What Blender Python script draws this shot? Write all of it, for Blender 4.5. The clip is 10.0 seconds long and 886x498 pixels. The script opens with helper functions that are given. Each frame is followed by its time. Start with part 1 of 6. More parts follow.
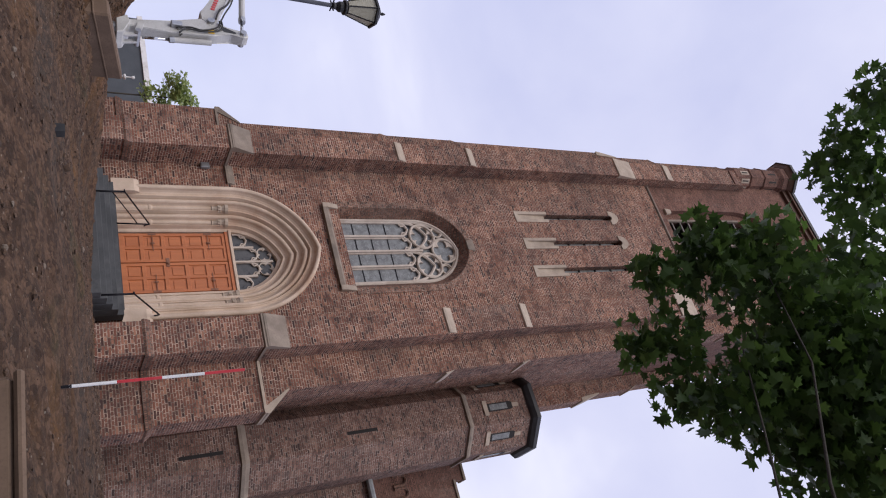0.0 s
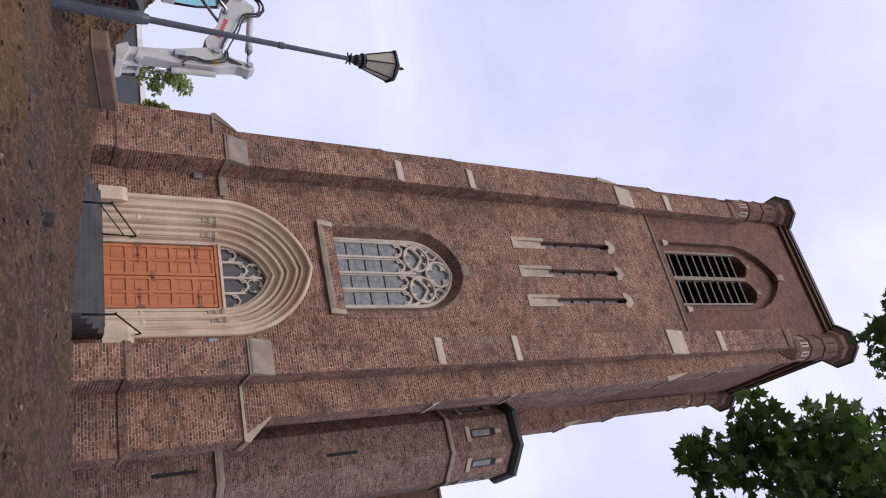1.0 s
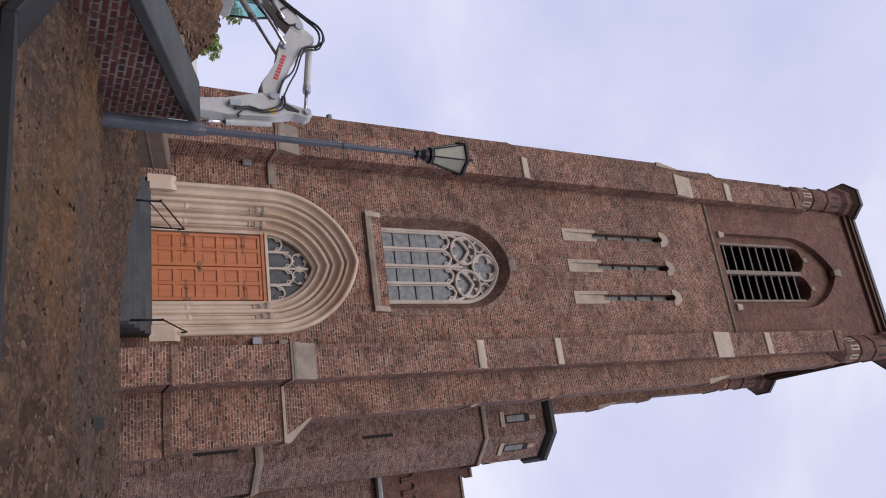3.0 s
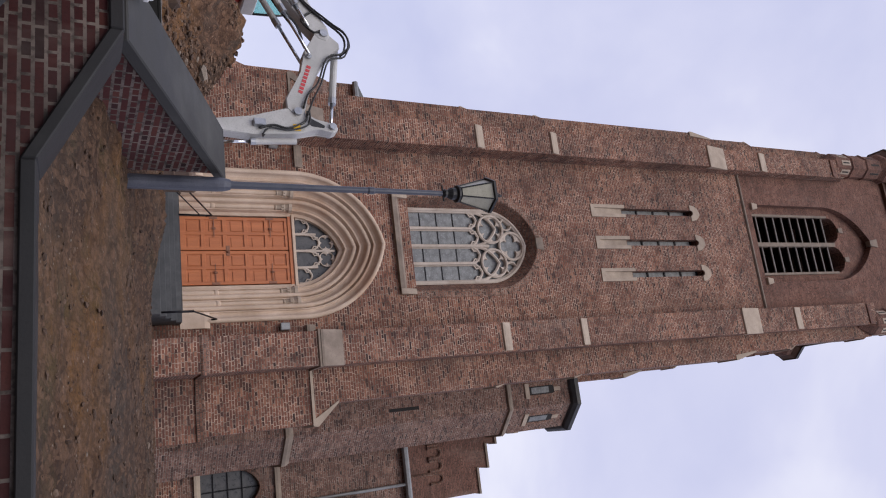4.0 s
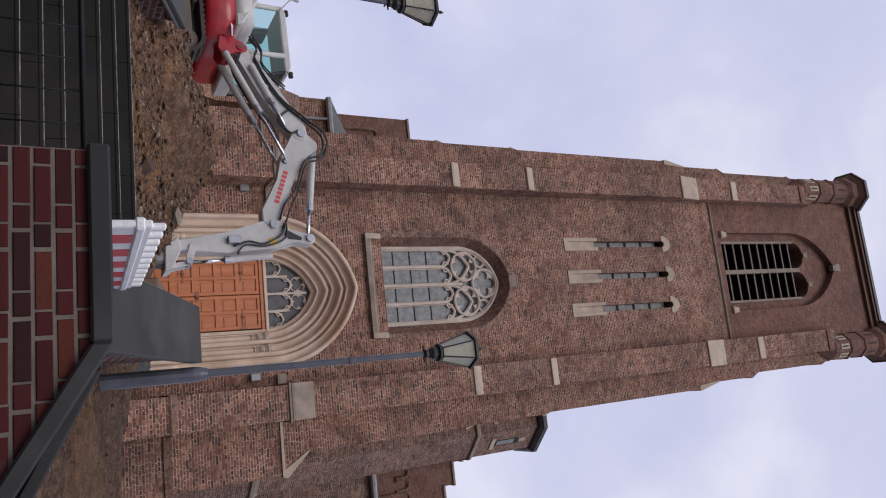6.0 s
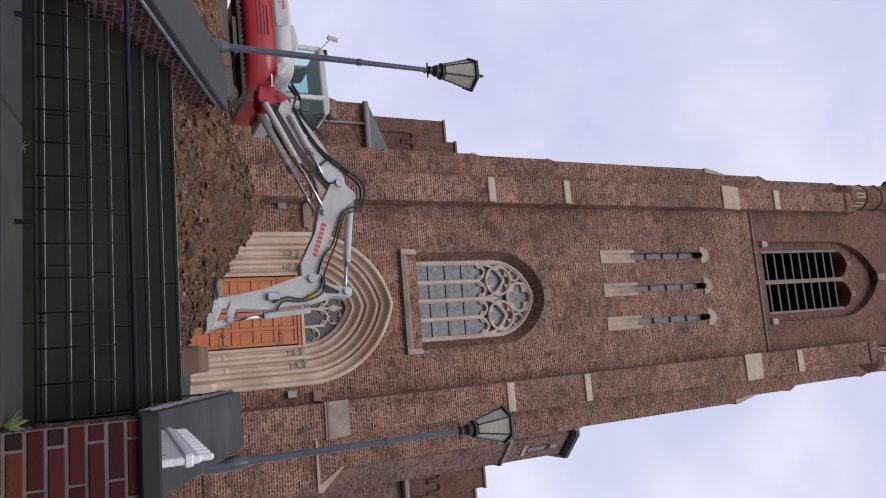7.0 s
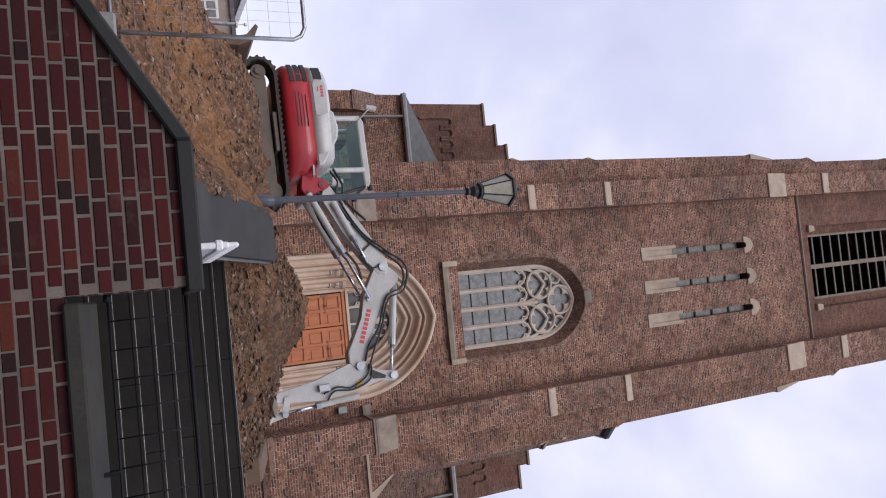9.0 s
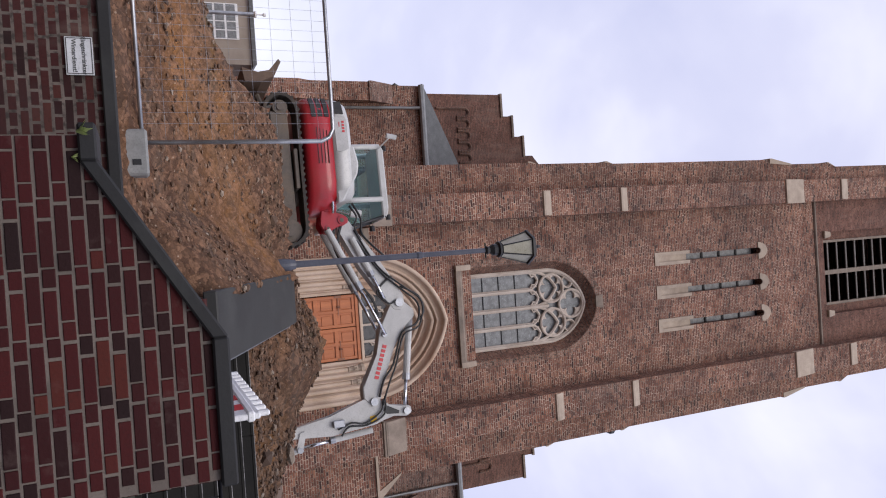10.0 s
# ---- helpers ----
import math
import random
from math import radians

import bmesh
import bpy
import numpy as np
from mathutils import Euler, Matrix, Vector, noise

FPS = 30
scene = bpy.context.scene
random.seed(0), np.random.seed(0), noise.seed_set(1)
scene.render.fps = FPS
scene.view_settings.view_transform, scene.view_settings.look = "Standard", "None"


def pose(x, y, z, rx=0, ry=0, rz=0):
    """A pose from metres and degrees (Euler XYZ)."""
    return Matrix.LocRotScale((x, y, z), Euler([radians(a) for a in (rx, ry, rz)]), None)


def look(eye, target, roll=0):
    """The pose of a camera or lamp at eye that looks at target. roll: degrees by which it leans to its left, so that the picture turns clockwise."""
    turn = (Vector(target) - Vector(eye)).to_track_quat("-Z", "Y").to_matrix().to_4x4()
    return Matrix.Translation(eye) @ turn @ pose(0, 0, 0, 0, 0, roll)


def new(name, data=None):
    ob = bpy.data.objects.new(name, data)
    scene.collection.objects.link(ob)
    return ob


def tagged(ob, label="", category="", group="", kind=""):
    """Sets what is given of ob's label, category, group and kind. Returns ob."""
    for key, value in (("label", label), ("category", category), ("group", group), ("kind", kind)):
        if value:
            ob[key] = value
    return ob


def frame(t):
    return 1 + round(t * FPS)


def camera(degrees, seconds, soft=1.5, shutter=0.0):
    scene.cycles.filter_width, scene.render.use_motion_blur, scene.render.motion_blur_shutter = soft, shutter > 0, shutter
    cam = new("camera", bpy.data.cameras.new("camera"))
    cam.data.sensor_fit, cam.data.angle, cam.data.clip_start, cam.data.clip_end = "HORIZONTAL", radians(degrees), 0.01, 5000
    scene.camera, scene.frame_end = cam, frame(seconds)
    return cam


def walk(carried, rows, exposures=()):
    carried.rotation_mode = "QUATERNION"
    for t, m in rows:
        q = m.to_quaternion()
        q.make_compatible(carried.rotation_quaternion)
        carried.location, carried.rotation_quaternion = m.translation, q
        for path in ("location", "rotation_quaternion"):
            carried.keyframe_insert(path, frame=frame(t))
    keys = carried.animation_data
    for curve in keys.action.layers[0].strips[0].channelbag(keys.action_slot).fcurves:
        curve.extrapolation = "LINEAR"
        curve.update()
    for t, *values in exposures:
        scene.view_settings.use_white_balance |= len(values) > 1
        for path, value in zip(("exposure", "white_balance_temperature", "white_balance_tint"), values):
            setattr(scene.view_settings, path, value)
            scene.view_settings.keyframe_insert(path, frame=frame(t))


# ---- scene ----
cam = camera(63.1, 10.0, soft=1.1)
PATH = [
    (0, (11.536, 5.487, 1.91), (10.684, 6.977, 2.936), 89.3),
    (0.5, (10.773, 5.527, 1.921), (9.953, 7.0, 2.996), 90.6),
    (1, (10.033, 5.485, 1.904), (9.221, 6.972, 2.967), 92.6),
    (1.5, (9.222, 5.463, 1.871), (8.442, 6.983, 2.912), 91.8),
    (2, (8.509, 5.385, 1.847), (7.725, 6.921, 2.86), 93.2),
    (2.5, (7.807, 5.219, 1.843), (7.079, 6.787, 2.85), 94.3),
    (3, (7.182, 5.013, 1.822), (6.573, 6.646, 2.803), 92.3),
    (3.2, (6.919, 4.922, 1.819), (6.352, 6.58, 2.782), 91.9),
    (4.5, (5.114, 4.644, 1.854), (4.718, 6.359, 2.803), 88.7),
    (5, (4.398, 4.55, 1.841), (3.989, 6.178, 2.927), 89.6),
    (5.5, (3.799, 4.364, 1.785), (3.437, 6.008, 2.865), 89.4),
    (5.7, (3.56, 4.341, 1.774), (3.208, 6.009, 2.82), 89.4),
    (7, (1.815, 4.089, 1.729), (1.542, 5.846, 2.644), 89.3),
    (7.5, (1.086, 3.926, 1.716), (0.796, 5.709, 2.575), 87.1),
    (8, (0.406, 3.796, 1.709), (0.208, 5.608, 2.532), 85.1),
    (8.5, (-0.255, 3.594, 1.709), (-0.373, 5.427, 2.499), 84.0),
    (9, (-0.924, 3.422, 1.693), (-1.003, 5.252, 2.496), 85.4),
    (9.5, (-1.627, 3.331, 1.665), (-1.654, 5.17, 2.45), 85.9),
    (10, (-2.353, 3.35, 1.649), (-2.324, 5.196, 2.419), 85.9),
]
walk(cam, [(t, look(eye, target, roll)) for t, eye, target, roll in PATH], [(0.0, 0.08), (0.5, 0.25), (1.0, 0.17), (2.2, 0.03), (3.0, 0.0), (4.3, -0.04), (5.5, -0.14), (7.0, -0.02), (8.0, 0.03), (10.0, 0.1)])

# ---- world, sun ----
world = bpy.data.worlds.new("sky")
scene.world = world
world.use_nodes = True
wn, wl = world.node_tree.nodes, world.node_tree.links
wn.clear()
w_out = wn.new("ShaderNodeOutputWorld")
w_bg = wn.new("ShaderNodeBackground")
w_sky = wn.new("ShaderNodeTexSky")
w_sky.sky_type = "NISHITA"
w_sky.sun_disc = False
w_sky.sun_elevation, w_sky.sun_rotation = radians(48), radians(176)
w_scale = wn.new("ShaderNodeMix")
w_scale.data_type, w_scale.blend_type = "RGBA", "MULTIPLY"
w_scale.inputs["Factor"].default_value = 1.0
w_scale.inputs["B"].default_value = (0.075, 0.075, 0.075, 1)
wl.new(w_sky.outputs["Color"], w_scale.inputs["A"])
w_tc = wn.new("ShaderNodeTexCoord")
w_map = wn.new("ShaderNodeMapping")
w_map.inputs["Scale"].default_value = (1.0, 1.0, 1.3)
wl.new(w_tc.outputs["Generated"], w_map.inputs["Vector"])
w_n = wn.new("ShaderNodeTexNoise")
w_n.inputs["Scale"].default_value, w_n.inputs["Detail"].default_value, w_n.inputs["Roughness"].default_value = 2.6, 5.0, 0.5
w_n.inputs["Distortion"].default_value = 0.3
wl.new(w_map.outputs["Vector"], w_n.inputs["Vector"])
w_r = wn.new("ShaderNodeValToRGB")
w_r.color_ramp.elements[0].position, w_r.color_ramp.elements[0].color = 0.34, (0.57, 0.59, 0.82, 1)
w_r.color_ramp.elements[1].position, w_r.color_ramp.elements[1].color = 0.7, (0.87, 0.87, 0.985, 1)
w_e = w_r.color_ramp.elements.new(0.52)
w_e.color = (0.67, 0.68, 0.88, 1)
w_r.color_ramp.elements.new(0.82).color = (1.1, 1.09, 1.12, 1)
w_dot = wn.new("ShaderNodeVectorMath")
w_dot.operation = "DOT_PRODUCT"
w_dot.inputs[1].default_value = (0.26, 0.61, 0.747)
wl.new(w_tc.outputs["Generated"], w_dot.inputs[0])
w_bank = wn.new("ShaderNodeMapRange")
w_bank.inputs["From Min"].default_value, w_bank.inputs["From Max"].default_value = 0.984, 1.0
w_bank.inputs["To Min"].default_value, w_bank.inputs["To Max"].default_value = 0.0, 0.16
wl.new(w_dot.outputs["Value"], w_bank.inputs["Value"])
w_sum = wn.new("ShaderNodeMath")
wl.new(w_n.outputs["Fac"], w_sum.inputs[0])
wl.new(w_bank.outputs["Result"], w_sum.inputs[1])
wl.new(w_sum.outputs["Value"], w_r.inputs["Fac"])
w_mix = wn.new("ShaderNodeMix")
w_mix.data_type = "RGBA"
w_mix.inputs["Factor"].default_value = 0.86
wl.new(w_scale.outputs["Result"], w_mix.inputs["A"])
wl.new(w_r.outputs["Color"], w_mix.inputs["B"])
wl.new(w_mix.outputs["Result"], w_bg.inputs["Color"])
w_bg.inputs["Strength"].default_value = 1.17
wl.new(w_bg.outputs["Background"], w_out.inputs["Surface"])

sun_data = bpy.data.lights.new("sun", "SUN")
sun_data.energy, sun_data.angle, sun_data.color = 1.5, radians(40), (1.0, 0.93, 0.84)
sun = new("sun", sun_data)
sun.matrix_world = look((3, -26, 48), (0, 18, 6))

# ---- helpers of this scene ----


def place_uv(me):
    """UVs in metres: u along each face's level direction, v up."""
    layer = me.uv_layers.new(name="metres") if not me.uv_layers else me.uv_layers[0]
    nv = len(me.vertices)
    co = np.empty(nv * 3, dtype=np.float64)
    me.vertices.foreach_get("co", co)
    co = co.reshape(-1, 3)
    nl = len(me.loops)
    vi = np.empty(nl, dtype=np.int32)
    me.loops.foreach_get("vertex_index", vi)
    npoly = len(me.polygons)
    nor = np.empty(npoly * 3, dtype=np.float64)
    me.polygons.foreach_get("normal", nor)
    nor = nor.reshape(-1, 3)
    tot = np.empty(npoly, dtype=np.int32)
    me.polygons.foreach_get("loop_total", tot)
    n = np.repeat(nor, tot, axis=0)
    p = co[vi]
    flat = np.hypot(n[:, 0], n[:, 1]) < 0.35
    length = np.maximum(np.hypot(n[:, 0], n[:, 1]), 1e-6)
    tx, ty = -n[:, 1] / length, n[:, 0] / length
    u = np.where(flat, p[:, 0], p[:, 0] * tx + p[:, 1] * ty)
    v = np.where(flat, p[:, 1], p[:, 2])
    layer.data.foreach_set("uv", np.stack([u, v], 1).astype(np.float32).ravel())


def part(name, bm, material, parent=None, label="", smooth=False, bevel=0.0):
    """Links a bmesh as one mesh object, under parent if given."""
    if bevel:
        bmesh.ops.bevel(bm, geom=bm.edges[:], offset=bevel, segments=1, affect="EDGES", clamp_overlap=True)
    bmesh.ops.recalc_face_normals(bm, faces=bm.faces[:])
    me = bpy.data.meshes.new(name)
    bm.to_mesh(me)
    bm.free()
    if smooth:
        me.polygons.foreach_set("use_smooth", [True] * len(me.polygons))
    me.materials.append(material)
    place_uv(me)
    ob = new(name, me)
    if parent is not None:
        ob.parent = parent
    if label:
        ob["label"] = label
    return ob


def thing(name, label, category, where=(0, 0, 0), group="", kind=""):
    ob = new(name)
    ob.empty_display_size = 0.2
    ob.location = where
    return tagged(ob, label, category, group, kind)


def box(bm, x0, y0, z0, x1, y1, z1):
    v = [bm.verts.new((x, y, z)) for x in (x0, x1) for y in (y0, y1) for z in (z0, z1)]
    for f in ((0, 1, 3, 2), (4, 6, 7, 5), (0, 4, 5, 1), (2, 3, 7, 6), (0, 2, 6, 4), (1, 5, 7, 3)):
        bm.faces.new([v[i] for i in f])
    return v


def prism(bm, pts, axis, a, b):
    """A polygon drawn out from a to b along an axis. axis y: (x, z); x: (y, z); z: (x, y)."""
    put = {"y": lambda p, d: (p[0], d, p[1]), "x": lambda p, d: (d, p[0], p[1]), "z": lambda p, d: (p[0], p[1], d)}[axis]
    lo = [bm.verts.new(put(p, a)) for p in pts]
    hi = [bm.verts.new(put(p, b)) for p in pts]
    bm.faces.new(lo)
    bm.faces.new(hi[::-1])
    for i in range(len(pts)):
        j = (i + 1) % len(pts)
        bm.faces.new((lo[i], hi[i], hi[j], lo[j]))
    return lo + hi


def tube(bm, pts, r, seg=8, closed=False, r_end=None):
    """A round bar along points."""
    pts = [Vector(p) for p in pts]
    rings = []
    n = len(pts)
    side = None
    for i, p in enumerate(pts):
        before = pts[i - 1] if i or closed else p
        after = pts[(i + 1) % n] if i < n - 1 or closed else p
        d = (after - before).normalized()
        if side is None:
            side = d.cross(Vector((0.13, 0.2, 1)) if abs(d.z) < 0.9 else Vector((1, 0.1, 0))).normalized()
        side = (side - d * side.dot(d)).normalized()
        up = d.cross(side)
        rr = r if r_end is None else r + (r_end - r) * i / max(1, n - 1)
        rings.append([bm.verts.new(p + rr * (side * math.cos(2 * math.pi * k / seg) + up * math.sin(2 * math.pi * k / seg))) for k in range(seg)])
    for i in range(n if closed else n - 1):
        a, b = rings[i], rings[(i + 1) % n]
        for k in range(seg):
            bm.faces.new((a[k], a[(k + 1) % seg], b[(k + 1) % seg], b[k]))
    if not closed:
        bm.faces.new(rings[0][::-1])
        bm.faces.new(rings[-1])


def turned(bm, x, y, profile, seg=12, turn=0.0):
    """A form of revolution about an upright axis: profile of (radius, z)."""
    rings = []
    for r, z in profile:
        rings.append([bm.verts.new((x + r * math.cos(turn + 2 * math.pi * k / seg), y + r * math.sin(turn + 2 * math.pi * k / seg), z)) for k in range(seg)])
    for a, b in zip(rings, rings[1:]):
        for k in range(seg):
            bm.faces.new((a[k], a[(k + 1) % seg], b[(k + 1) % seg], b[k]))
    bm.faces.new(rings[0][::-1])
    bm.faces.new(rings[-1])


def arch(cx, hw, radius, z0, zs, n=16):
    """Points (x, z) of a pointed arch on straight legs."""
    c = radius - hw
    top = math.acos(max(-1.0, min(1.0, c / radius)))
    left = [(cx + c - radius * math.cos(top * i / n), zs + radius * math.sin(top * i / n)) for i in range(n + 1)]
    right = [(2 * cx - x, z) for x, z in left[-2::-1]]
    return [(cx - hw, z0)] + left + right + [(cx + hw, z0)]


def lofted_arch(bm, cx, hw, radius, z0, zs, profile, n=16, closed=False):
    """A moulding that follows a pointed arch; profile of (offset outwards, y)."""
    rings = [[bm.verts.new((x, y, z)) for x, z in arch(cx, hw + o, radius + o, z0, zs, n)] for o, y in profile]
    pairs = list(zip(rings, rings[1:])) + ([(rings[-1], rings[0])] if closed else [])
    for a, b in pairs:
        for i in range(len(a) - 1):
            bm.faces.new((a[i], a[i + 1], b[i + 1], b[i]))
    if closed:
        bm.faces.new([r[0] for r in rings])
        bm.faces.new([r[-1] for r in rings][::-1])


def carve(ob, cutters):
    """Cuts the closed meshes in cutters out of ob."""
    made = []
    for bm in cutters:
        bmesh.ops.recalc_face_normals(bm, faces=bm.faces[:])
        me = bpy.data.meshes.new("cutter")
        bm.to_mesh(me)
        bm.free()
        c = new("cutter", me)
        made.append(c)
        m = ob.modifiers.new("cut", "BOOLEAN")
        m.operation, m.solver, m.object = "DIFFERENCE", "EXACT", c
    bpy.context.view_layer.update()
    me = bpy.data.meshes.new_from_object(ob.evaluated_get(bpy.context.evaluated_depsgraph_get()))
    ob.modifiers.clear()
    ob.data = me
    for c in made:
        bpy.data.objects.remove(c)
    place_uv(me)
    return ob


# ---- materials ----


def nodes_of(name):
    m = bpy.data.materials.new(name)
    m.use_nodes = True
    nt = m.node_tree
    return m, nt, nt.nodes["Principled BSDF"]


def ramp(nt, fac, stops):
    r = nt.nodes.new("ShaderNodeValToRGB")
    e = r.color_ramp.elements
    for i, (p, c) in enumerate(stops):
        k = e[i] if i < 2 else e.new(p)
        k.position, k.color = p, (*c, 1)
    nt.links.new(fac, r.inputs["Fac"])
    return r.outputs["Color"]


def noise_node(nt, coord, scale, detail=4.0, rough=0.55, stretch=None):
    n = nt.nodes.new("ShaderNodeTexNoise")
    n.inputs["Scale"].default_value, n.inputs["Detail"].default_value, n.inputs["Roughness"].default_value = scale, detail, rough
    if stretch:
        mp = nt.nodes.new("ShaderNodeMapping")
        mp.inputs["Scale"].default_value = stretch
        nt.links.new(coord, mp.inputs["Vector"])
        coord = mp.outputs["Vector"]
    nt.links.new(coord, n.inputs["Vector"])
    return n.outputs["Fac"]


def noise_node_colour(nt, coord, scale):
    n = nt.nodes.new("ShaderNodeTexNoise")
    n.inputs["Scale"].default_value = scale
    nt.links.new(coord, n.inputs["Vector"])
    return n.outputs["Color"]


def mixed(nt, a, b, fac, mode="MIX"):
    m = nt.nodes.new("ShaderNodeMix")
    m.data_type, m.blend_type = "RGBA", mode
    for value, key in ((a, "A"), (b, "B")):
        if isinstance(value, tuple):
            m.inputs[key].default_value = (*value, 1)
        else:
            nt.links.new(value, m.inputs[key])
    if isinstance(fac, float):
        m.inputs["Factor"].default_value = fac
    else:
        nt.links.new(fac, m.inputs["Factor"])
    return m.outputs["Result"]


def bumped(nt, shader, height, strength, distance):
    b = nt.nodes.new("ShaderNodeBump")
    b.inputs["Strength"].default_value, b.inputs["Distance"].default_value = strength, distance
    nt.links.new(height, b.inputs["Height"])
    nt.links.new(b.outputs["Normal"], shader.inputs["Normal"])


def surface(name, low, high, rough=0.7, metal=0.0, scale=3.0, grain=60.0, stain=None, bump=0.3, depth=0.004, stretch=None, vary=0.0, coat=0.0, gloss=0.5):
    """Two-scale mottled surface between two colours, with fine relief; stain darkens in large blots."""
    m, nt, sh = nodes_of(name)
    co = nt.nodes.new("ShaderNodeTexCoord").outputs["Object"]
    big = noise_node(nt, co, scale, 5.0, 0.6, stretch)
    fine = noise_node(nt, co, grain, 3.0, 0.6, stretch)
    col = ramp(nt, big, [(0.32, low), (0.68, high)])
    dark = tuple(c * 0.6 for c in low)
    col = mixed(nt, col, dark, ramp(nt, fine, [(0.5, (0, 0, 0)), (0.8, (0.6, 0.6, 0.6))]))
    if stain:
        blot = noise_node(nt, co, scale * 0.35, 6.0, 0.65)
        col = mixed(nt, col, stain, ramp(nt, blot, [(0.52, (0, 0, 0)), (0.72, (0.75, 0.75, 0.75))]))
    if vary:
        info = nt.nodes.new("ShaderNodeObjectInfo").outputs["Random"]
        col = mixed(nt, col, (0.5, 0.5, 0.5), ramp(nt, info, [(0.0, (0, 0, 0)), (1.0, (vary, vary, vary))]), "OVERLAY")
    nt.links.new(col, sh.inputs["Base Color"])
    sh.inputs["Metallic"].default_value = metal
    sh.inputs["Specular IOR Level"].default_value = gloss
    rr = ramp(nt, big, [(0.3, (rough * 0.85,) * 3), (0.7, (min(1.0, rough * 1.12),) * 3)])
    nt.links.new(rr, sh.inputs["Roughness"])
    if coat:
        sh.inputs["Coat Weight"].default_value = coat
    if bump:
        bumped(nt, sh, fine, bump, depth)
    return m


def brick_wall(name, reds, joint, width=0.25, row=0.0775, gap=0.011, soot=0.5, waver=0.004, limed=0.45):
    """Coursed brickwork in true size on the metre UVs: single bricks of differing colour, joints limed or sooted in patches, large stains."""
    m, nt, sh = nodes_of(name)
    tc = nt.nodes.new("ShaderNodeTexCoord")
    uv, obc = tc.outputs["UV"], tc.outputs["Object"]
    b = nt.nodes.new("ShaderNodeTexBrick")
    b.inputs["Scale"].default_value = 1.0
    b.inputs["Brick Width"].default_value, b.inputs["Row Height"].default_value, b.inputs["Mortar Size"].default_value = width, row, gap
    b.inputs["Mortar Smooth"].default_value, b.inputs["Bias"].default_value = 0.1, 0.0
    b.squash, b.squash_frequency = 0.5, 2
    b.inputs["Color1"].default_value, b.inputs["Color2"].default_value = (0, 0, 0, 1), (1, 1, 1, 1)
    b.inputs["Mortar"].default_value = (0.5, 0.5, 0.5, 1)
    wob = mixed(nt, uv, noise_node_colour(nt, obc, 3.5), waver, "LINEAR_LIGHT")
    cut = nt.nodes.new("ShaderNodeSeparateXYZ")
    nt.links.new(wob, cut.inputs["Vector"])

    def calc(op, a, value):
        n = nt.nodes.new("ShaderNodeMath")
        n.operation = op
        nt.links.new(a, n.inputs[0])
        if isinstance(value, float):
            n.inputs[1].default_value = value
        else:
            nt.links.new(value, n.inputs[1])
        return n.outputs["Value"]

    course = calc("FLOOR", calc("DIVIDE", cut.outputs["Y"], row), 0.0)
    chance = nt.nodes.new("ShaderNodeTexWhiteNoise")
    chance.noise_dimensions = "1D"
    nt.links.new(course, chance.inputs["W"])
    joined = nt.nodes.new("ShaderNodeCombineXYZ")
    nt.links.new(calc("ADD", cut.outputs["X"], calc("MULTIPLY", chance.outputs["Value"], width * 0.6)), joined.inputs["X"])
    nt.links.new(cut.outputs["Y"], joined.inputs["Y"])
    nt.links.new(joined.outputs["Vector"], b.inputs["Vector"])
    col = ramp(nt, b.outputs["Color"], [(0.0, reds[0]), (1.0, reds[3]), (0.24, reds[1]), (0.74, reds[2])])
    fine = noise_node(nt, obc, 45.0, 3.0)
    patch = noise_node(nt, obc, 0.9, 6.0, 0.65)
    col = mixed(nt, col, tuple(c * 0.5 for c in reds[0]), ramp(nt, fine, [(0.5, (0, 0, 0)), (0.85, (0.55, 0.55, 0.55))]))
    col = mixed(nt, col, tuple(c * 1.15 for c in reds[3]), ramp(nt, patch, [(0.55, (0, 0, 0)), (0.75, (0.3, 0.3, 0.3))]))
    clump = noise_node(nt, obc, 2.3, 5.0, 0.7)
    mort = ramp(nt, clump, [(0.36, tuple(c * 0.16 for c in joint)), (0.68, joint), (limed, tuple(c * 0.5 for c in joint))])
    crumb = noise_node(nt, obc, 13.0, 3.0, 0.6)
    mort = mixed(nt, mort, tuple(c * 0.2 for c in joint), ramp(nt, crumb, [(0.48, (0, 0, 0)), (0.62, (0.85, 0.85, 0.85))]))
    col = mixed(nt, col, mort, b.outputs["Fac"])
    big = noise_node(nt, obc, 0.32, 6.0, 0.62)
    col = mixed(nt, col, (0.045, 0.036, 0.036), ramp(nt, big, [(0.42, (0, 0, 0)), (0.72, (soot, soot, soot))]))
    spots = noise_node(nt, obc, 1.7, 6.0, 0.7)
    col = mixed(nt, col, (0.05, 0.036, 0.037), ramp(nt, spots, [(0.5, (0, 0, 0)), (0.7, (soot * 0.9,) * 3)]))
    runs = noise_node(nt, obc, 1.4, 5.0, 0.6, (1.0, 1.0, 0.25))
    col = mixed(nt, col, (0.33, 0.26, 0.22), ramp(nt, runs, [(0.57, (0, 0, 0)), (0.8, (0.35, 0.35, 0.35))]))
    nt.links.new(col, sh.inputs["Base Color"])
    sh.inputs["Roughness"].default_value = 0.9
    sh.inputs["Specular IOR Level"].default_value = 0.25
    h = mixed(nt, (1.0, 1.0, 1.0), (0.0, 0.0, 0.0), b.outputs["Fac"])
    h = mixed(nt, h, (0.35, 0.35, 0.35), fine, "SUBTRACT")
    bumped(nt, sh, h, 0.5, 0.008)
    return m


def glass_pane(name, tint, rough, grime=0.0):
    m, nt, sh = nodes_of(name)
    sh.inputs["Base Color"].default_value = (*tint, 1)
    sh.inputs["Transmission Weight"].default_value = 1.0 - grime
    sh.inputs["Roughness"].default_value = rough
    sh.inputs["IOR"].default_value = 1.45
    return m


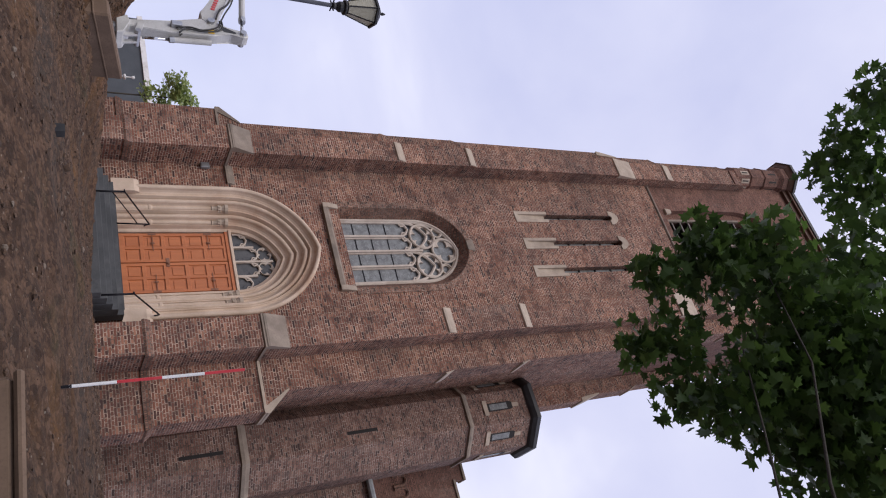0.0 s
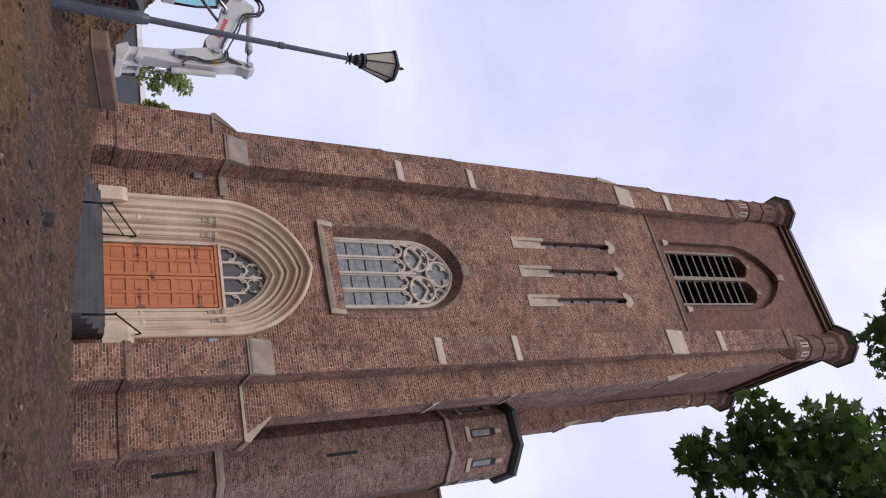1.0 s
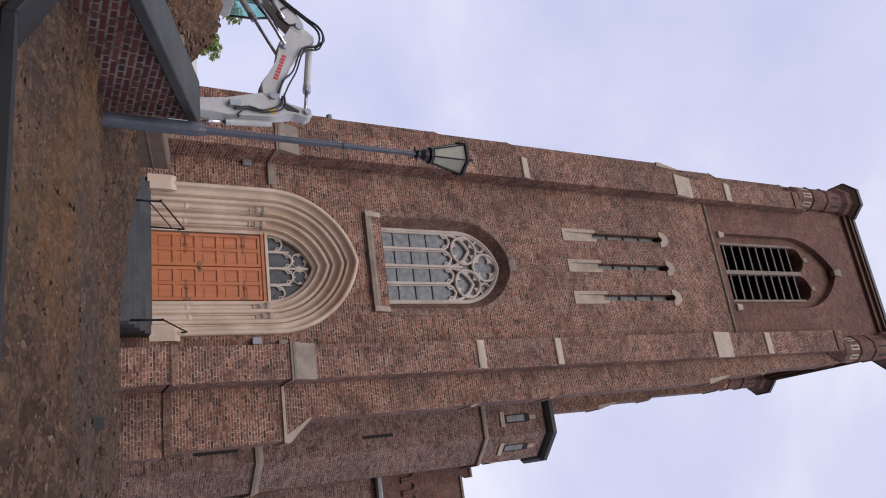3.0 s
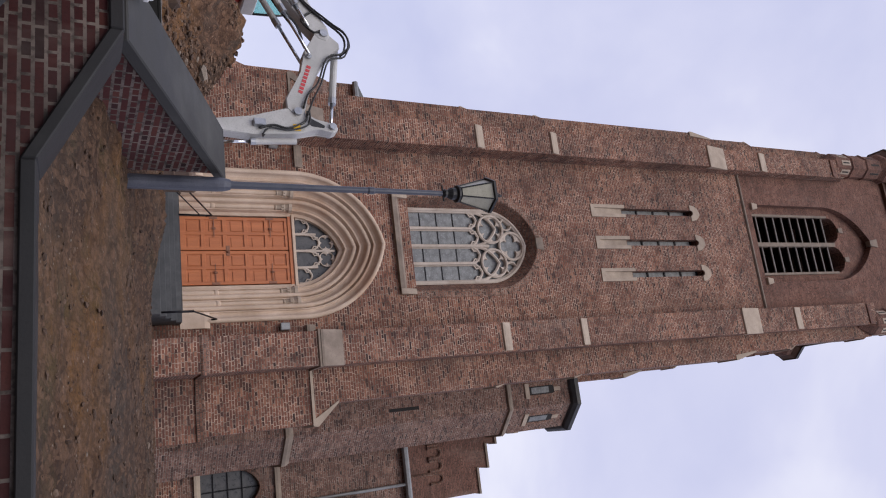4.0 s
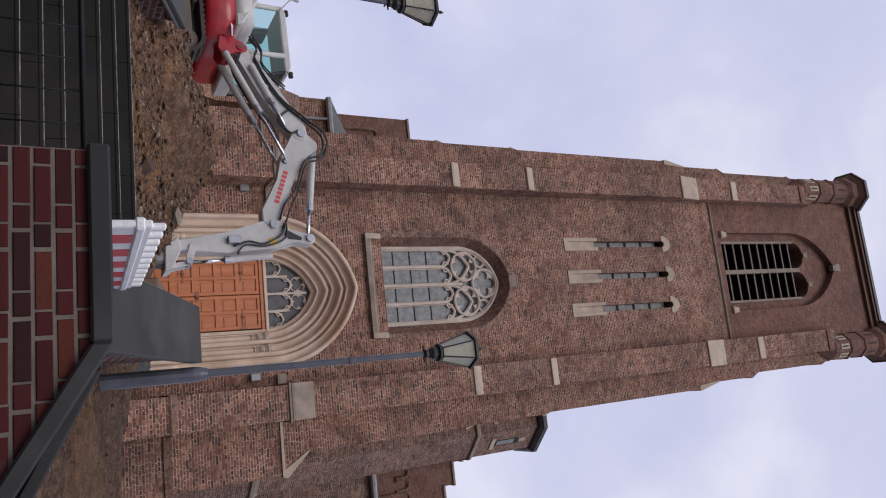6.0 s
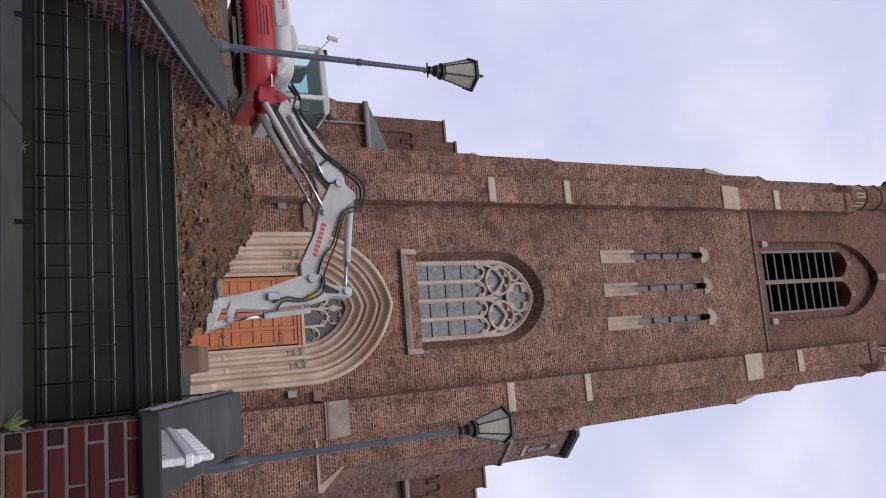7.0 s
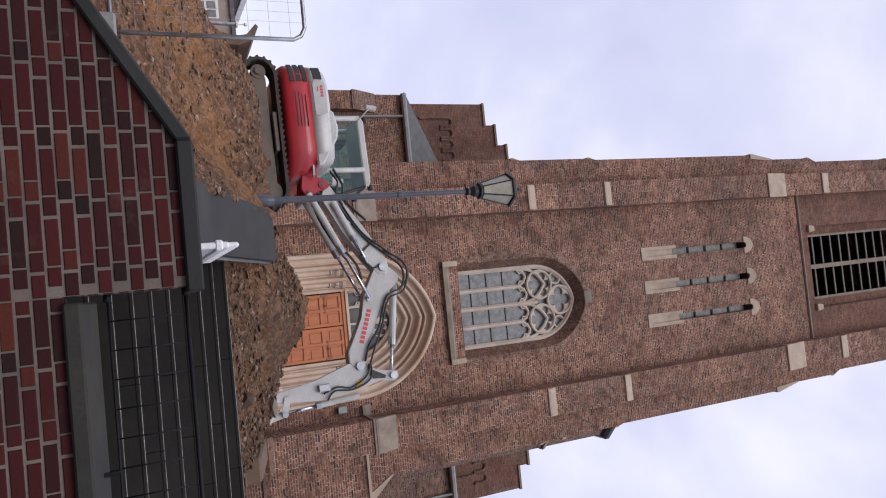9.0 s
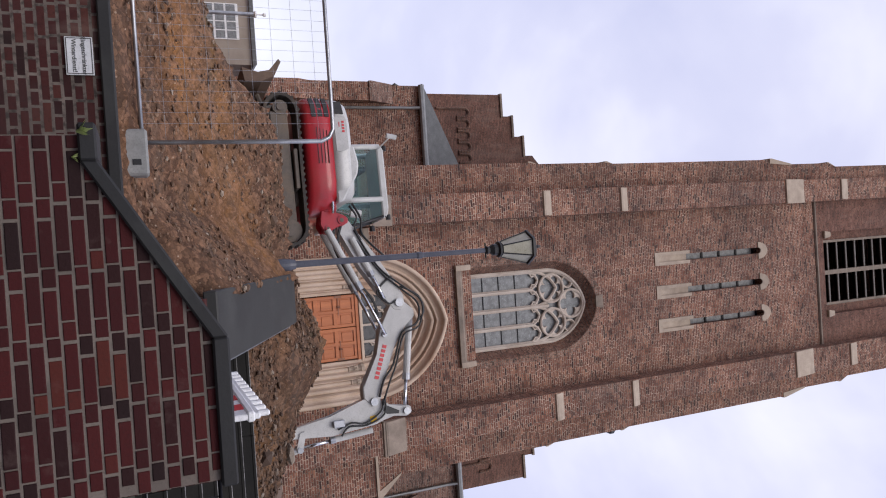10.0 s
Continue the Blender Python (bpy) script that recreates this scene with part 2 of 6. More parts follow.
M_BRICK = brick_wall("old_tower_brick", [(0.054, 0.031, 0.029), (0.176, 0.0725, 0.052), (0.252, 0.104, 0.07), (0.4, 0.197, 0.129)], (0.66, 0.49, 0.385), gap=0.0115, soot=0.5, waver=0.011)
M_BRICK_AISLE = brick_wall("grey_brown_turret_brick", [(0.066, 0.043, 0.04), (0.165, 0.088, 0.07), (0.22, 0.118, 0.091), (0.33, 0.19, 0.147)], (0.5, 0.4, 0.34), gap=0.0105, soot=0.38, waver=0.011)
M_BRICK_PLAIN = brick_wall("tower_top_brick", [(0.15, 0.078, 0.062), (0.2, 0.1, 0.076), (0.24, 0.118, 0.088), (0.29, 0.152, 0.115)], (0.26, 0.165, 0.13), soot=0.4)
# Copy of the tower brick, joints toned darker for the reveals' shade.
M_BRICK_DARK = brick_wall("shade_toned_brick", [(0.1, 0.055, 0.045), (0.19, 0.088, 0.062), (0.25, 0.118, 0.08), (0.33, 0.175, 0.125)], (0.3, 0.22, 0.175), width=0.12)
M_CLINKER = brick_wall("street_wall_brick", [(0.016, 0.0072, 0.0072), (0.04, 0.0098, 0.0098), (0.054, 0.013, 0.012), (0.082, 0.025, 0.019)], (0.21, 0.172, 0.148), width=0.25, gap=0.0125, soot=0.3, limed=0.4)
M_CHEEK = brick_wall("weathered_cheek_brick", [(0.03, 0.014, 0.014), (0.07, 0.02, 0.02), (0.095, 0.027, 0.024), (0.15, 0.05, 0.037)], (0.27, 0.22, 0.19), width=0.25, gap=0.013, soot=0.3, limed=0.42)
M_TRACERY = surface("cream_tracery_stone", (0.46, 0.385, 0.325), (0.62, 0.54, 0.47), 0.85, scale=2.5, grain=60, stain=(0.34, 0.26, 0.2), bump=0.2)
# Shade between louvre boards and in turret openings, painted as near-black.
M_OPENING_SHADE = surface("black_opening_shade", (0.012, 0.011, 0.011), (0.028, 0.025, 0.024), 0.85, scale=4, grain=30)
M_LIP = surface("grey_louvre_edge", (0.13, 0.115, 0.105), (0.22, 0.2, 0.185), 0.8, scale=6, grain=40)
M_MUDDY = surface("mud_stained_concrete", (0.125, 0.08, 0.053), (0.19, 0.128, 0.09), 0.9, scale=2.2, grain=40, stain=(0.08, 0.05, 0.033), bump=0.4)
M_STONE = surface("portal_sandstone", (0.50, 0.375, 0.28), (0.70, 0.56, 0.45), 0.85, scale=1.2, grain=70, stain=(0.42, 0.25, 0.16), bump=0.25)
M_STONE_PALE = surface("pale_trim_stone", (0.36, 0.285, 0.222), (0.51, 0.42, 0.338), 0.85, scale=2.0, grain=60, stain=(0.2, 0.16, 0.13))
M_STONE_OLD = surface("weathered_offset_stone", (0.19, 0.148, 0.117), (0.31, 0.252, 0.205), 0.9, scale=2.5, grain=40, stain=(0.1, 0.09, 0.08))
M_DARKCOVER = surface("dark_sheet_metal", (0.02, 0.02, 0.023), (0.045, 0.045, 0.05), 0.55, scale=2, grain=30)
M_DARKWOOD = surface("cornice_boards", (0.09, 0.045, 0.03), (0.14, 0.075, 0.05), 0.7, scale=3, grain=30)
M_COPING = surface("anthracite_coping_stone", (0.006, 0.006, 0.0068), (0.0155, 0.015, 0.0155), 0.68, scale=2.2, grain=45, stain=(0.04, 0.04, 0.037), bump=0.35)
M_SLAB = surface("grey_slab_stone", (0.018, 0.018, 0.0172), (0.034, 0.034, 0.032), 0.66, scale=1.6, grain=55, stain=(0.075, 0.075, 0.068), bump=0.25)
M_STEP = surface("wet_black_basalt_step", (0.0085, 0.0078, 0.007), (0.018, 0.0168, 0.015), 0.75, scale=2.4, grain=50, stain=(0.028, 0.025, 0.021), bump=0.4, gloss=0.22)
# Sky glint on the worn wet step edges, painted as pale grey.
M_NOSING_GLINT = surface("worn_edge_sky_glint", (0.16, 0.16, 0.16), (0.42, 0.41, 0.4), 0.25, scale=9.0, grain=50, stain=(0.03, 0.03, 0.03), bump=0.2)
M_LEDGE = surface("mossy_grey_parapet_stone", (0.017, 0.0162, 0.0142), (0.036, 0.0335, 0.0295), 0.88, scale=3.0, grain=45, stain=(0.05, 0.06, 0.03))
M_DOOR = surface("orange_varnished_oak", (0.41, 0.125, 0.042), (0.55, 0.185, 0.068), 0.45, scale=1.2, grain=30, stretch=(6.0, 6.0, 0.4), bump=0.12, depth=0.002)
M_IRON = surface("black_painted_iron", (0.006, 0.006, 0.009), (0.014, 0.014, 0.018), 0.5, 0.0, gloss=0.18, scale=5, grain=80, bump=0.15, depth=0.001)
M_HINGE = surface("old_iron_hinge", (0.2, 0.09, 0.055), (0.28, 0.14, 0.09), 0.5, 0.5, scale=8, grain=60)
M_STEEL = surface("galvanised_steel", (0.33, 0.34, 0.36), (0.50, 0.51, 0.53), 0.38, 0.85, scale=6, grain=90, bump=0.1, depth=0.001)
M_DULLSTEEL = surface("dull_grey_steel", (0.12, 0.125, 0.135), (0.2, 0.205, 0.215), 0.45, 0.4, scale=6, grain=90, bump=0.1, depth=0.001)
M_LAMPPOST = surface("slate_blue_lamp_paint", (0.045, 0.05, 0.07), (0.085, 0.09, 0.115), 0.4, 0.1, scale=4, grain=60, bump=0.1, depth=0.001)
M_LAMPBLACK = surface("black_lantern_metal", (0.012, 0.012, 0.014), (0.028, 0.027, 0.028), 0.5, 0.2, scale=6, grain=60)
M_WHITE = surface("excavator_off_white_paint", (0.43, 0.425, 0.41), (0.56, 0.555, 0.54), 0.4, scale=2.5, grain=50, stain=(0.42, 0.40, 0.37), bump=0.06, depth=0.001, coat=0.3)
M_RED = surface("excavator_red_paint", (0.33, 0.011, 0.019), (0.42, 0.017, 0.026), 0.36, scale=3, grain=50, stain=(0.24, 0.04, 0.035), bump=0.06, depth=0.001, coat=0.3)
M_RUBBER = surface("muddy_track_rubber", (0.025, 0.023, 0.022), (0.075, 0.062, 0.05), 0.85, scale=7, grain=50, stain=(0.16, 0.11, 0.075))
M_UNDER = surface("muddy_undercarriage_steel", (0.10, 0.085, 0.072), (0.17, 0.14, 0.115), 0.8, scale=5, grain=40, stain=(0.2, 0.14, 0.09))
M_HOSE = surface("black_hydraulic_hose", (0.012, 0.012, 0.013), (0.03, 0.03, 0.031), 0.5, scale=10, grain=80)
M_CHROME = surface("chromed_piston_rod", (0.62, 0.63, 0.65), (0.72, 0.73, 0.75), 0.14, 1.0, scale=6, grain=80, bump=0.0)
M_SEAT = surface("cab_interior_dark", (0.03, 0.03, 0.032), (0.06, 0.06, 0.06), 0.8, scale=6, grain=60)
M_YELLOW = surface("yellow_warning_label", (0.75, 0.42, 0.02), (0.8, 0.5, 0.03), 0.5, scale=8, grain=80)
M_LABELRED = surface("red_lettering_film", (0.55, 0.05, 0.06), (0.62, 0.07, 0.08), 0.5, scale=8, grain=80)
M_PLASTIC = surface("white_barrier_plastic", (0.74, 0.74, 0.75), (0.84, 0.84, 0.84), 0.45, scale=3, grain=60, stain=(0.5, 0.48, 0.45), bump=0.08)
M_PLASTICRED = surface("red_reflective_film", (0.52, 0.02, 0.03), (0.6, 0.03, 0.04), 0.4, scale=4, grain=60, bump=0.05)
M_ROOF = surface("grey_slate_roof", (0.08, 0.085, 0.09), (0.14, 0.145, 0.15), 0.6, scale=3, grain=20)
M_ZINC = surface("grey_zinc_gutter", (0.22, 0.225, 0.23), (0.33, 0.335, 0.34), 0.5, 0.6, scale=4, grain=50)
M_GLASS = glass_pane("clear_cab_glass", (0.55, 0.8, 0.77), 0.02)
M_LAMPGLASS = surface("frosted_lantern_glass", (0.36, 0.34, 0.26), (0.50, 0.48, 0.39), 0.3, scale=5, grain=60, bump=0.1)
M_ASPHALT = surface("street_asphalt", (0.035, 0.035, 0.036), (0.065, 0.064, 0.062), 0.9, scale=1.5, grain=90)
M_CONCRETE = surface("dark_wet_concrete", (0.045, 0.047, 0.05), (0.085, 0.087, 0.09), 0.7, scale=2, grain=50, stain=(0.16, 0.16, 0.16))
M_CEMENT = surface("light_concrete", (0.2, 0.2, 0.195), (0.31, 0.31, 0.3), 0.85, scale=6, grain=60)
M_RENDER = surface("beige_rendered_wall", (0.3, 0.25, 0.21), (0.38, 0.33, 0.28), 0.9, scale=1, grain=30)
M_SHED = surface("slate_grey_cladding", (0.05, 0.06, 0.07), (0.08, 0.09, 0.105), 0.6, scale=0.6, grain=20)
M_RUST = surface("worn_brown_bucket_steel", (0.11, 0.075, 0.055), (0.19, 0.13, 0.095), 0.75, 0.3, scale=5, grain=40)
M_SIGN = surface("white_enamel_sign", (0.55, 0.56, 0.58), (0.64, 0.65, 0.66), 0.4, scale=6, grain=60)
M_INK = surface("black_sign_ink", (0.02, 0.02, 0.022), (0.035, 0.035, 0.035), 0.6, scale=10, grain=80)
M_BARK = surface("grey_brown_bark", (0.028, 0.023, 0.018), (0.06, 0.05, 0.04), 0.95, scale=5, grain=40, stretch=(3, 3, 0.6), bump=0.8, depth=0.01)


def leaded_glass():
    m, nt, sh = nodes_of("dull_leaded_glass")
    uv = nt.nodes.new("ShaderNodeTexCoord").outputs["UV"]
    n1 = noise_node(nt, uv, 5.0, 4.0)
    n2 = noise_node(nt, uv, 16.0, 2.0)
    col = ramp(nt, n1, [(0.35, (0.15, 0.155, 0.16)), (0.65, (0.25, 0.26, 0.265))])
    col = mixed(nt, col, (0.34, 0.355, 0.365), ramp(nt, n2, [(0.56, (0, 0, 0)), (0.7, (0.7, 0.7, 0.7))]))
    nt.links.new(col, sh.inputs["Base Color"])
    sh.inputs["Roughness"].default_value = 0.42
    sh.inputs["Specular IOR Level"].default_value = 0.25
    bumped(nt, sh, n2, 0.35, 0.01)
    return m


def soil(name="freshly_dug_loam", relief=0.9, depth=0.05):
    m, nt, sh = nodes_of(name)
    co = nt.nodes.new("ShaderNodeTexCoord").outputs["Object"]
    big = noise_node(nt, co, 0.55, 5.0, 0.6, (0.6, 1.3, 1.0))
    mid = noise_node(nt, co, 4.5, 6.0, 0.65)
    fine = noise_node(nt, co, 38.0, 4.0, 0.6)
    col = ramp(nt, mid, [(0.3, (0.036, 0.0205, 0.014)), (0.72, (0.118, 0.069, 0.043)), (0.5, (0.064, 0.037, 0.0245))])
    col = mixed(nt, col, (0.25, 0.125, 0.042), ramp(nt, big, [(0.52, (0, 0, 0)), (0.68, (0.6, 0.6, 0.6))]))
    drift = noise_node(nt, co, 0.8, 6.0, 0.62, (0.35, 1.6, 1.0))
    col = mixed(nt, col, (0.07, 0.056, 0.046), ramp(nt, drift, [(0.47, (0, 0, 0)), (0.62, (0.75, 0.75, 0.75))]))
    col = mixed(nt, col, (0.062, 0.066, 0.028), ramp(nt, noise_node(nt, co, 0.7, 5.0, 0.6, (1.0, 1.0, 3.0)), [(0.6, (0, 0, 0)), (0.72, (0.5, 0.5, 0.5))]))
    col = mixed(nt, col, (0.03, 0.019, 0.014), ramp(nt, fine, [(0.5, (0, 0, 0)), (0.78, (0.7, 0.7, 0.7))]))
    lumps = []
    for scale in (10.0, 26.0):
        k = nt.nodes.new("ShaderNodeTexVoronoi")
        k.inputs["Scale"].default_value = scale
        warp = mixed(nt, co, noise_node_colour(nt, co, scale * 0.8), 0.06, "ADD")
        nt.links.new(warp, k.inputs["Vector"])
        lumps.append(k)
        tone = nt.nodes.new("ShaderNodeSeparateColor")
        nt.links.new(k.outputs["Color"], tone.inputs["Color"])
        col = mixed(nt, col, (0.19, 0.113, 0.072), ramp(nt, tone.outputs["Red"], [(0.6, (0, 0, 0)), (0.95, (0.5, 0.5, 0.5))]))
        col = mixed(nt, col, (0.045, 0.028, 0.019), ramp(nt, k.outputs["Distance"], [(0.5, (0, 0, 0)), (0.85, (0.45, 0.45, 0.45))]))
    v = nt.nodes.new("ShaderNodeTexVoronoi")
    v.inputs["Scale"].default_value = 13.0
    nt.links.new(co, v.inputs["Vector"])
    peb = ramp(nt, v.outputs["Distance"], [(0.09, (1, 1, 1)), (0.15, (0, 0, 0))])
    col = mixed(nt, col, (0.3, 0.25, 0.2), mixed(nt, peb, (0, 0, 0), ramp(nt, mid, [(0.45, (1, 1, 1)), (0.6, (0.2, 0.2, 0.2))])))
    across = nt.nodes.new("ShaderNodeSeparateXYZ")
    nt.links.new(mixed(nt, co, noise_node_colour(nt, co, 0.8), 0.9, "LINEAR_LIGHT"), across.inputs["Vector"])
    reach = nt.nodes.new("ShaderNodeMapRange")
    reach.inputs["From Min"].default_value, reach.inputs["From Max"].default_value = -3.4, 1.6
    reach.inputs["To Min"].default_value, reach.inputs["To Max"].default_value = 1.0, 0.0
    nt.links.new(across.outputs["X"], reach.inputs["Value"])
    col = mixed(nt, col, mixed(nt, col, (2.0, 1.84, 1.74), 1.0, "MULTIPLY"), reach.outputs["Result"])
    nt.links.new(col, sh.inputs["Base Color"])
    sh.inputs["Roughness"].default_value = 0.95
    sh.inputs["Specular IOR Level"].default_value = 0.2
    h = mixed(nt, mid, fine, 0.4)
    for k in lumps:
        h = mixed(nt, h, ramp(nt, k.outputs["Distance"], [(0.0, (1, 1, 1)), (0.8, (0, 0, 0))]), 0.45)
    gravel = noise_node(nt, co, 95.0, 3.0, 0.7)
    h = mixed(nt, h, gravel, 0.3)
    bumped(nt, sh, h, relief, depth)
    return m


def leaf_mat(name, dark, light):
    m, nt, sh = nodes_of(name)
    g = nt.nodes.new("ShaderNodeNewGeometry").outputs["Random Per Island"]
    nt.links.new(ramp(nt, g, [(0.0, dark), (1.0, light)]), sh.inputs["Base Color"])
    sh.inputs["Roughness"].default_value = 0.5
    tr = nt.nodes.new("ShaderNodeBsdfTranslucent")
    nt.links.new(ramp(nt, g, [(0.0, tuple(c * 0.9 for c in dark)), (1.0, tuple(c * 1.2 for c in light))]), tr.inputs["Color"])
    mx = nt.nodes.new("ShaderNodeMixShader")
    mx.inputs["Fac"].default_value = 0.35
    out = nt.nodes["Material Output"]
    nt.links.new(sh.outputs["BSDF"], mx.inputs[1])
    nt.links.new(tr.outputs["BSDF"], mx.inputs[2])
    nt.links.new(mx.outputs["Shader"], out.inputs["Surface"])
    return m


M_FANGLASS = surface("dark_fanlight_glass", (0.05, 0.05, 0.052), (0.1, 0.098, 0.096), 0.3, scale=6, grain=25, bump=0.1)
M_LEADED = leaded_glass()
M_SOIL = soil(relief=0.9, depth=0.05)
def clod_mat():
    m, nt, sh = nodes_of("loose_loam_clods")
    g = nt.nodes.new("ShaderNodeNewGeometry").outputs["Random Per Island"]
    co = nt.nodes.new("ShaderNodeTexCoord").outputs["Object"]
    col = ramp(nt, g, [(0.0, (0.085, 0.052, 0.035)), (1.0, (0.36, 0.3, 0.24)), (0.5, (0.165, 0.1, 0.064)), (0.92, (0.26, 0.165, 0.108))])
    grain = noise_node(nt, co, 60.0, 4.0, 0.65)
    col = mixed(nt, col, (0.05, 0.03, 0.02), ramp(nt, grain, [(0.48, (0, 0, 0)), (0.75, (0.6, 0.6, 0.6))]))
    nt.links.new(col, sh.inputs["Base Color"])
    sh.inputs["Roughness"].default_value = 0.95
    bumped(nt, sh, grain, 0.6, 0.012)
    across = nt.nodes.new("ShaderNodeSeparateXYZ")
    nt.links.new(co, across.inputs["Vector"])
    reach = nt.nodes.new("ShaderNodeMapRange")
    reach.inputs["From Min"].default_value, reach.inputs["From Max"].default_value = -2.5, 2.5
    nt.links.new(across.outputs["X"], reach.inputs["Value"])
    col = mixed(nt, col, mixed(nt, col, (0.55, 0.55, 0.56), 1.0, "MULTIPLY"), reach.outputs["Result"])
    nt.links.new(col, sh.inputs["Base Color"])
    return m


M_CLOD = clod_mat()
M_LEAF = leaf_mat("maple_leaf", (0.034, 0.068, 0.017), (0.096, 0.17, 0.038))
M_LEAF_FAR = leaf_mat("far_foliage", (0.2, 0.27, 0.085), (0.42, 0.48, 0.19))

# ---- ground ----
STAIR_X0, STAIR_X1 = -1.36, 2.12


def smooth(a, b, v):
    v = np.clip((v - a) / (b - a), 0, 1)
    return v * v * (3 - 2 * v)


def ground_height(x, y):
    """Height of the dug-up slope between the street wall and the church, for arrays x and y."""
    left = 1.52 + 2.25 * smooth(9.4, 15.2, y)
    left = left - np.interp(x, [-8.0, -6.4, -5.8, -5.3, -4.8, -4.3, -3.8], [1.7, 1.55, 1.42, 1.16, 0.62, 0.15, 0.0]) * smooth(11.5, 15.0, y)
    right = np.interp(y, [9.9, 11.8, 15.0, 23.0], [1.62, 2.25, 2.72, 3.55])
    z = left + (right - left) * smooth(-0.9, 2.7, x)
    z = z - 0.1 * smooth(16.5, 20.0, y) * (1 - smooth(-7.5, -5.0, x))
    heap = 0.2 * np.exp(-((x + 0.75) / 0.6) ** 2 - ((y - 14.0) / 0.8) ** 2) + 0.12 * np.exp(-((x - 1.4) / 0.6) ** 2 - ((y - 13.6) / 0.7) ** 2)
    heap = heap + 0.58 * np.exp(-((x + 0.6) / 1.0) ** 2 - ((y - 15.5) / 0.9) ** 2) + 0.3 * np.exp(-((x - 2.7) / 0.8) ** 2 - ((y - 15.0) / 1.0) ** 2) + 0.24 * np.exp(-((x - 0.95) / 0.65) ** 2 - ((y - 14.4) / 0.8) ** 2)
    heap = heap + 0.12 * np.exp(-((x + 5.2) / 0.8) ** 2 - ((y - 14.9) / 0.8) ** 2)
    z = z + heap
    slab = 2.24 + (y - 10.04) * 0.423 + 0.02 - 0.6 * (1 - smooth(10.05, 10.45, y)) - np.where(x > -1.97, 2.0, -0.8) * (x + 1.97)
    z = np.where((x < -1.5) & (x > -2.9) & (y > 9.9) & (y < 13.0), np.maximum(z, slab), z)
    stair = (x > STAIR_X0 - 0.35) & (x < STAIR_X1 + 0.35) & (y < 11.95)
    z = np.where(stair, 0.3, z)
    z = np.where(y < 9.85, 0.0, z)
    far = smooth(34, 60, y)
    return z * (1 - far) + 3.3 * far


def rough_at(x, y):
    """Uneven relief: rounded clods with creases on the fresh heaps, low ruts on the trodden slope."""
    p = Vector((x, y, 0))
    fresh = 1.0 - min(1.0, max(0.0, (x - 1.2) / 2.0))
    wild = 0.55 + 0.6 * fresh + 1.2 * max(0.0, 1 - abs(x + 1.5) / 5.5) * max(0.0, 1 - abs(y - 14.0) / 2.6)
    n = noise.fractal(p * 0.9, 1.0, 2.0, 3) * 0.06 + noise.fractal(Vector((x * 2.2, y * 4.0, 0)), 0.8, 2.1, 4) * 0.035 * wild
    warp = p + Vector((noise.noise(p * 2.0), noise.noise(p * 2.0 + Vector((9, 4, 0))), 0)) * 0.25
    return n + (abs(noise.noise(warp * 4.6)) - 0.2) * 0.1 * wild + (abs(noise.noise(warp * 10.0)) - 0.2) * 0.04 * wild


def build_ground():
    far = np.array([1, 2.5, 5, 9, 16, 30, 60, 120, 250, 600.0])
    xs = np.concatenate([-9.5 - far[::-1], np.arange(-9.5, 12.6, 0.065), 12.6 + far])
    ys = np.concatenate([9.75 - far[::-1], [9.78, 9.92], np.arange(10.0, 17.5, 0.065), np.arange(17.5, 26.0, 0.14), 26 + far])
    gx, gy = np.meshgrid(xs, ys, indexing="ij")
    gz = ground_height(gx, gy)
    ny = len(ys)
    verts = []
    for i in range(len(xs)):
        for j in range(ny):
            z = gz[i, j]
            if ys[j] > 9.9 and z > 0.5 and abs(xs[i]) < 16 and ys[j] < 30:
                z += rough_at(xs[i], ys[j])
            verts.append((xs[i], ys[j], z))
    faces = [(i * ny + j, (i + 1) * ny + j, (i + 1) * ny + j + 1, i * ny + j + 1) for i in range(len(xs) - 1) for j in range(ny - 1)]
    me = bpy.data.meshes.new("ground")
    me.from_pydata(verts, [], faces)
    me.materials.append(M_SOIL)
    me.polygons.foreach_set("use_smooth", [True] * len(me.polygons))
    return tagged(new("ground", me), "bare brown dug-up earth sloping up to the church", "ground", kind="structure")


build_ground()

bm = bmesh.new()
box(bm, -60, -40, -0.2, 60, 7.75, 0.012)
tagged(part("road", bm, M_ASPHALT), "grey asphalt street below the retaining wall", "road", kind="structure")

# ---- street wall, flights and copings ----
FRONT, BACK = 7.80, 9.70
MIRROR = 1.02


def wall_body(name, pts, y0, y1, parent, material=M_CLINKER):
    bm = bmesh.new()
    prism(bm, pts, "y", y0, y1)
    return part(name, bm, material, parent)


def coping(pts, y0, y1, thick, parent, name="coping_stone", material=M_COPING):
    """Flat cap stones along an upper outline of (x, z), one stone for each straight run."""
    for (xa, za), (xb, zb) in zip(pts, pts[1:]):
        bm = bmesh.new()
        prism(bm, [(xa, za - thick), (xb, zb - thick), (xb, zb), (xa, za)], "y", y0, y1)
        part(name, bm, material, parent, bevel=0.012)


def brick_piece_material():
    m, nt, sh = nodes_of("single_clinker_brick")
    info = nt.nodes.new("ShaderNodeObjectInfo").outputs["Random"]
    co = nt.nodes.new("ShaderNodeTexCoord").outputs["Object"]
    geo = nt.nodes.new("ShaderNodeNewGeometry").outputs["Position"]
    col = ramp(nt, info, [(0.0, (0.017, 0.0085, 0.0088)), (1.0, (0.1, 0.026, 0.015)), (0.16, (0.026, 0.0078, 0.008)), (0.45, (0.05, 0.0082, 0.0092)), (0.93, (0.068, 0.0118, 0.0115))])
    n = noise_node(nt, geo, 55.0, 4.0)
